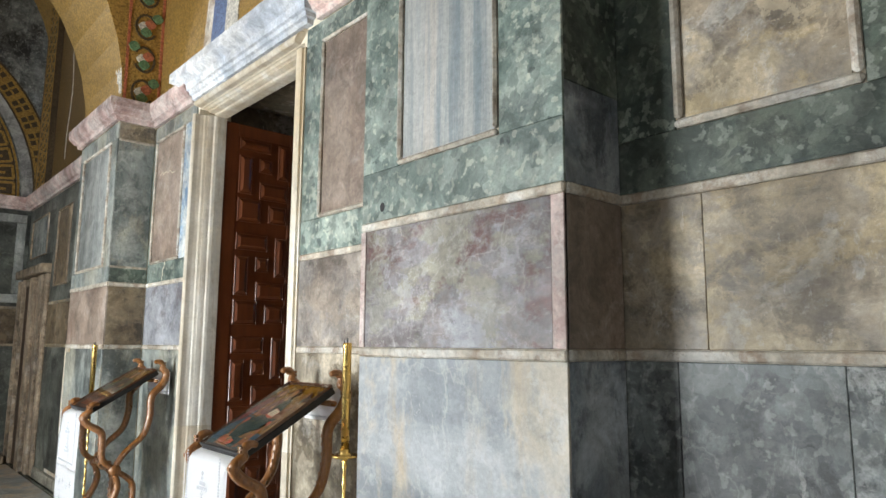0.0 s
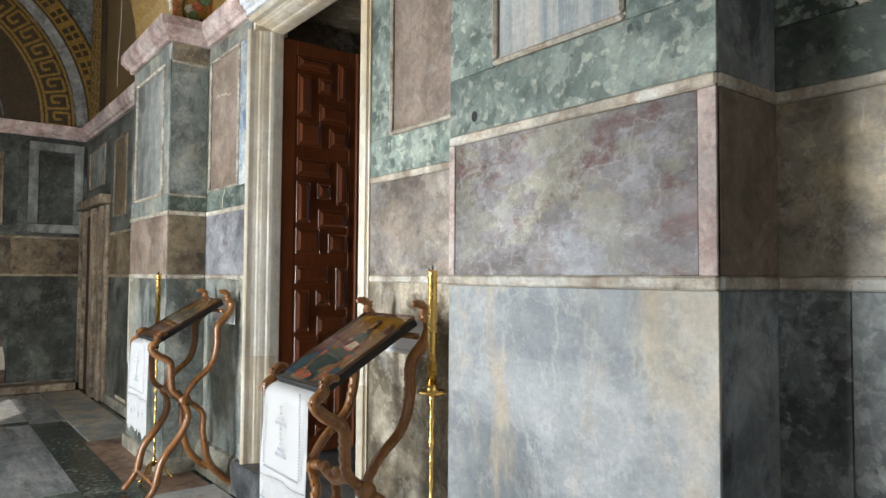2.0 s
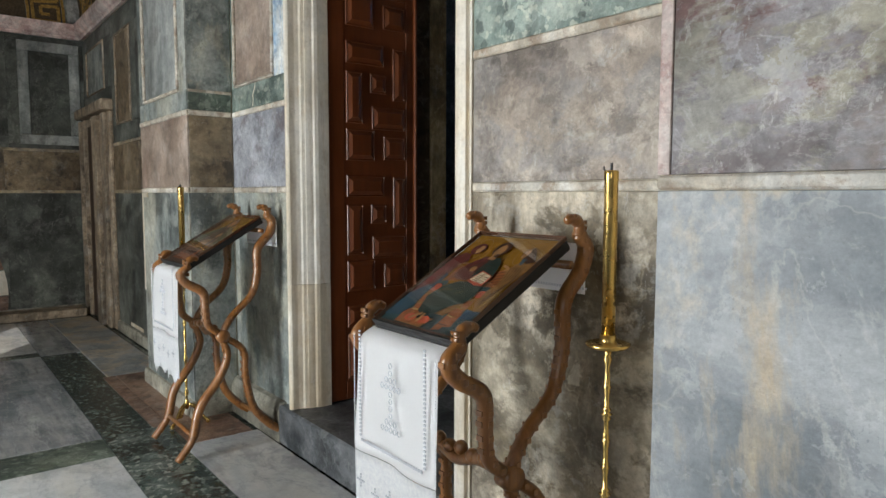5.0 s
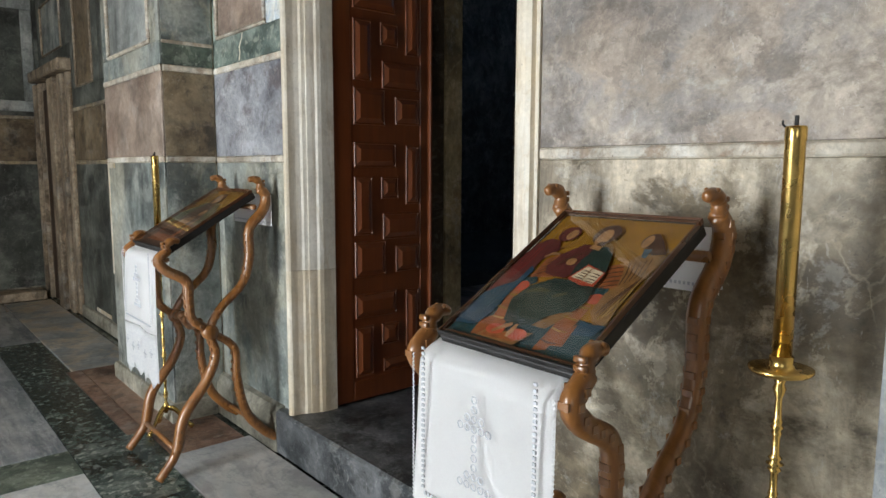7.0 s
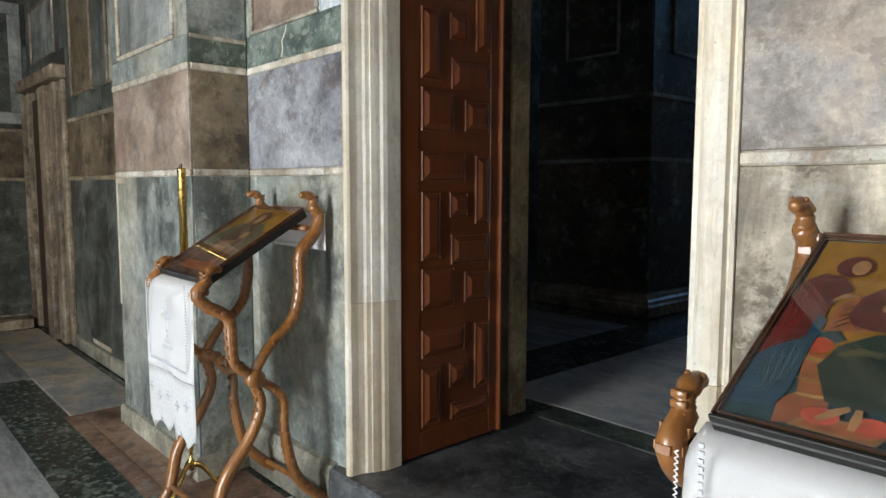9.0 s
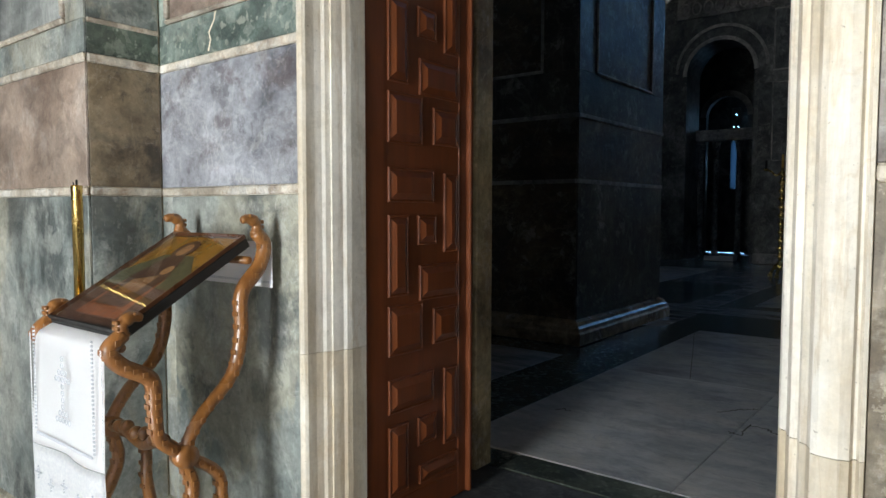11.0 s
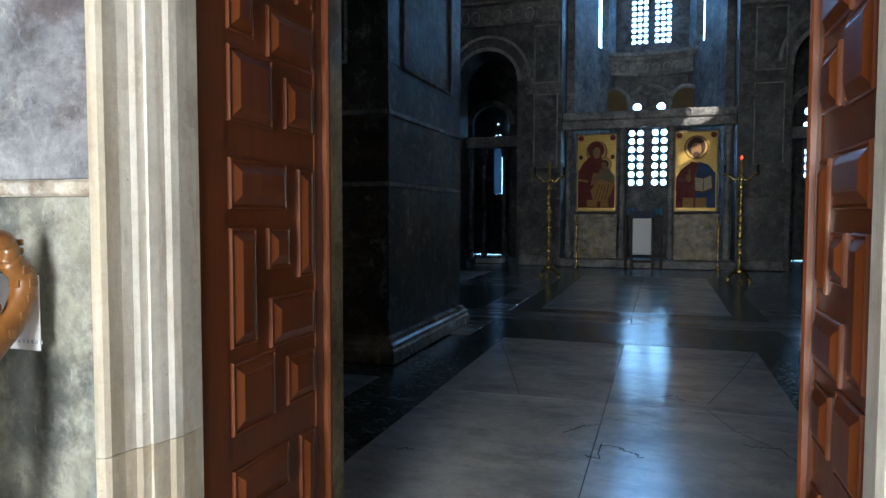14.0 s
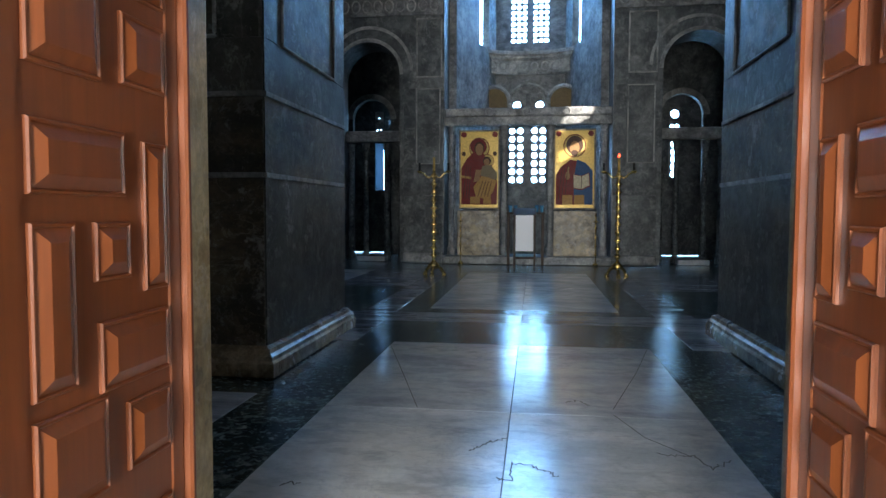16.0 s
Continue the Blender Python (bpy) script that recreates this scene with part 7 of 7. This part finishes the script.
def towel(x0, x1, y0, label, group):
    """White towel over the front edge: linen with drawn-thread borders, an embroidered cross of rings, a lace end, and its back fall."""
    th = tagged(empty("embroidered_towel", (x0 + x1) / 2, y0 - 0.03, 1.12), label, "towel", "towels on the stands")
    NXG, z_top, z_mid, z_end = 24, 1.092, 0.72, 0.46

    def sheet(rows, jag=False):
        bm = bmesh.new()
        grid = []
        for j, (yy, zz) in enumerate(rows):
            row = []
            for i in range(NXG + 1):
                u = i / NXG
                k = 0.008 * math.sin(u * 9 + 1.0) * min(1.0, max(0.0, (1.1 - zz) * 3)) + 0.004 * math.sin(u * 23) * max(0.0, 0.9 - zz)
                dz = 0.0
                if jag and j == len(rows) - 1:
                    dz = 0.05 * abs(((u * 4) % 1.0) - 0.5) * 2 + 0.008 * math.sin(u * 40)
                row.append(bm.verts.new((x0 + (x1 - x0) * u + 0.006 * math.sin(zz * 14) * (1.1 - zz), yy - k, zz + dz)))
            grid.append(row)
        for a, b in zip(grid, grid[1:]):
            for i in range(NXG):
                bm.faces.new((a[i], a[i + 1], b[i + 1], b[i]))
        r = bmesh.ops.solidify(bm, geom=list(bm.faces), thickness=0.002)
        return bm
    front = [(y0 + 0.03, z_top + 0.012), (y0 - 0.0, z_top), (y0 - 0.022, z_top - 0.012), (y0 - 0.034, z_top - 0.03)]
    steps = 14
    front += [(y0 - 0.036 - 0.01 * k / steps, z_top - 0.03 - (z_top - 0.03 - z_mid) * k / steps) for k in range(1, steps + 1)]
    on(th, part("linen", sheet(front), M_WHITE_CLOTH, None, "", True))
    lace = [(y0 - 0.046, z_mid - 0.0015 - (z_mid - z_end) * k / 8) for k in range(9)]
    on(th, part("lace_end", sheet(lace, True), M_LACE, None, "open lace end with a pointed hem", True))
    bm = bmesh.new()
    add_box(bm, x0 + 0.02, x1 + 0.005, y0 + 0.542, y0 + 0.546, 1.2, 1.36, 0.0012)
    on(th, part("back_fall", bm, M_WHITE_CLOTH))
    bm = bmesh.new()
    for k in range(int((x1 - x0) / 0.012)):
        add_box(bm, x0 + 0.03 + 0.012 * k, x0 + 0.036 + 0.012 * k, y0 + 0.5405, y0 + 0.5415, 1.215, 1.223)
    tagged(on(th, part("back_border", bm, M_THREAD)), kind="stuff")
    yc = y0 - 0.053
    cx0 = (x0 + x1) / 2
    bm = bmesh.new()
    for zz in [z_mid + 0.05 + 0.012 * k for k in range(28)]:
        for x in (x0 + 0.035, x1 - 0.035):
            add_box(bm, x - 0.004, x + 0.004, yc - 0.003, yc + 0.001, zz, zz + 0.006)
    for k in range(int((x1 - x0 - 0.08) / 0.012)):
        add_box(bm, x0 + 0.04 + 0.012 * k, x0 + 0.046 + 0.012 * k, yc - 0.003, yc + 0.001, z_mid + 0.035, z_mid + 0.043)
    tagged(on(th, part("drawn_thread_border", bm, M_THREAD)), kind="stuff")
    bm = bmesh.new()
    for k in range(36):
        zz = z_mid + 0.008 + 0.0097 * k
        for x in (x0 - 0.004, x1 + 0.004):
            add_tube(bm, [(x, yc + 0.004, zz), (x + (0.006 if x > cx0 else -0.006), yc + 0.004, zz + 0.0045), (x, yc + 0.004, zz + 0.009)], 0.0015, 4)
    tagged(on(th, part("scalloped_edging", bm, M_LACE)), kind="stuff")
    bm = bmesh.new()
    for k in range(5):
        xc, zl = x0 + (x1 - x0) * (k + 0.5) / 5, z_mid - 0.09 - 0.02 * (k % 2)
        for q in range(-2, 3):
            add_box(bm, xc + 0.009 * q - 0.0025, xc + 0.009 * q + 0.0025, yc - 0.006, yc - 0.003, zl - 0.0025, zl + 0.0025)
            if q:
                add_box(bm, xc - 0.0025, xc + 0.0025, yc - 0.006, yc - 0.003, zl + 0.009 * q - 0.0025, zl + 0.009 * q + 0.0025)
    tagged(on(th, part("lace_crosses", bm, M_THREAD)), kind="stuff")
    bm = bmesh.new()
    cx = (x0 + x1) / 2
    zc = (z_top + z_mid) / 2 + 0.01
    cells = [(0, dz) for dz in range(-4, 6)] + [(dx, 2) for dx in (-2, -1, 1, 2)] + [(dx, 3) for dx in (-1, 1)] + [(dx, -4) for dx in (-2, -1, 1, 2)] + [(dx, -3) for dx in (-1, 1)]
    for dx, dz in cells:
        p = (cx + 0.021 * dx, yc - 0.0005, zc + 0.021 * dz)
        add_tube(bm, [(p[0] + 0.008 * math.cos(t), p[1], p[2] + 0.008 * math.sin(t)) for t in [2 * math.pi * q / 8 for q in range(9)]], 0.0016, 4)
    tagged(on(th, part("embroidery", bm, M_THREAD, None, "grey ring embroidery in the form of a cross")), kind="stuff")
    return th


lectern(-0.81, -0.6, 0.48, "carved walnut icon stand with serpent legs beside the door")
board_icon(-0.785, -0.34, -0.6, "dark golden painted icon under glass on a carved stand", SHAPES_A)
towel(-0.785, -0.318, -0.6, "white linen towel with lace end over an icon stand", "")
lectern(1.645, -0.64, 0.46, "carved walnut icon stand with serpent legs beside the door")
board_icon(1.695, 2.09, -0.64, "gold-ground painted icon with red and green shapes on a carved stand", SHAPES_B)
towel(1.68, 2.085, -0.64, "white linen towel with lace end over an icon stand", "")


def floor_candlestick(x, y, top, label):
    th = tagged(empty("floor_candlestick", x, y, 0), label, "candlestick", "candlesticks by the door")
    for k in range(3):
        a = radians(-60 + 120 * k)
        bm = bmesh.new()
        c, s = math.cos(a), math.sin(a)
        add_tube(bm, spline([(x + 0.01 * c, y + 0.01 * s, 0.13), (x + 0.05 * c, y + 0.05 * s, 0.115), (x + 0.1 * c, y + 0.1 * s, 0.05), (x + 0.14 * c, y + 0.14 * s, 0.01)], 4), [0.018, 0.02, 0.022, 0.022, 0.02, 0.018, 0.017, 0.016, 0.015, 0.016, 0.018, 0.022, 0.024], 8, 0.6)
        on(th, part("foot", bm, M_BRASS, None, "", True))
    bm = bmesh.new()
    prof = [(0.01, 0.1), (0.018, 0.14), (0.008, 0.165)]
    for k in range(11):
        zc, big = 0.21 + 0.077 * k, 1.0 + 0.35 * (k % 3 == 0)
        prof += [(0.0075, zc - 0.02), (0.0102 * big, zc - 0.012), (0.008, zc - 0.006), (0.013 * big, zc), (0.008, zc + 0.006), (0.0102 * big, zc + 0.012), (0.0075, zc + 0.02)]
    add_lathe(bm, prof + [(0.0065, 1.04), (0.013, 1.06), (0.009, 1.07), (0.015, 1.09)], x, y, 14)
    on(th, part("stem", bm, M_BRASS, None, "", True))
    bm = bmesh.new()
    add_lathe(bm, [(0.016, 1.088), (0.055, 1.093), (0.061, 1.099), (0.061, 1.104), (0.058, 1.105), (0.027, 1.101), (0.0225, 1.112), (0.0225, 1.128)], x, y, 28)
    on(th, part("drip_pan", bm, M_BRASS, None, "", True))
    bm = bmesh.new()
    add_lathe(bm, [(0.019, 1.12), (0.019, top - 0.03), (0.0202, top - 0.027), (0.0202, top - 0.004), (0.0188, top)], x, y, 24)
    on(th, part("candle_tube", bm, M_BRASS, None, "long polished brass tube", True))
    bm = bmesh.new()
    add_tube(bm, [(x, y, top), (x, y, top + 0.02)], 0.004, 6)
    add_tube(bm, [(x - 0.017, y, top - 0.004), (x - 0.026, y, top + 0.004), (x - 0.026, y, top + 0.012)], 0.0025, 5)
    on(th, part("wick_holder", bm, M_IRON))


floor_candlestick(2.305, -0.25, 1.58, "tall brass floor candlestick against the marble wall")
floor_candlestick(-1.0, -0.4, 1.56, "tall brass floor candlestick behind an icon stand")
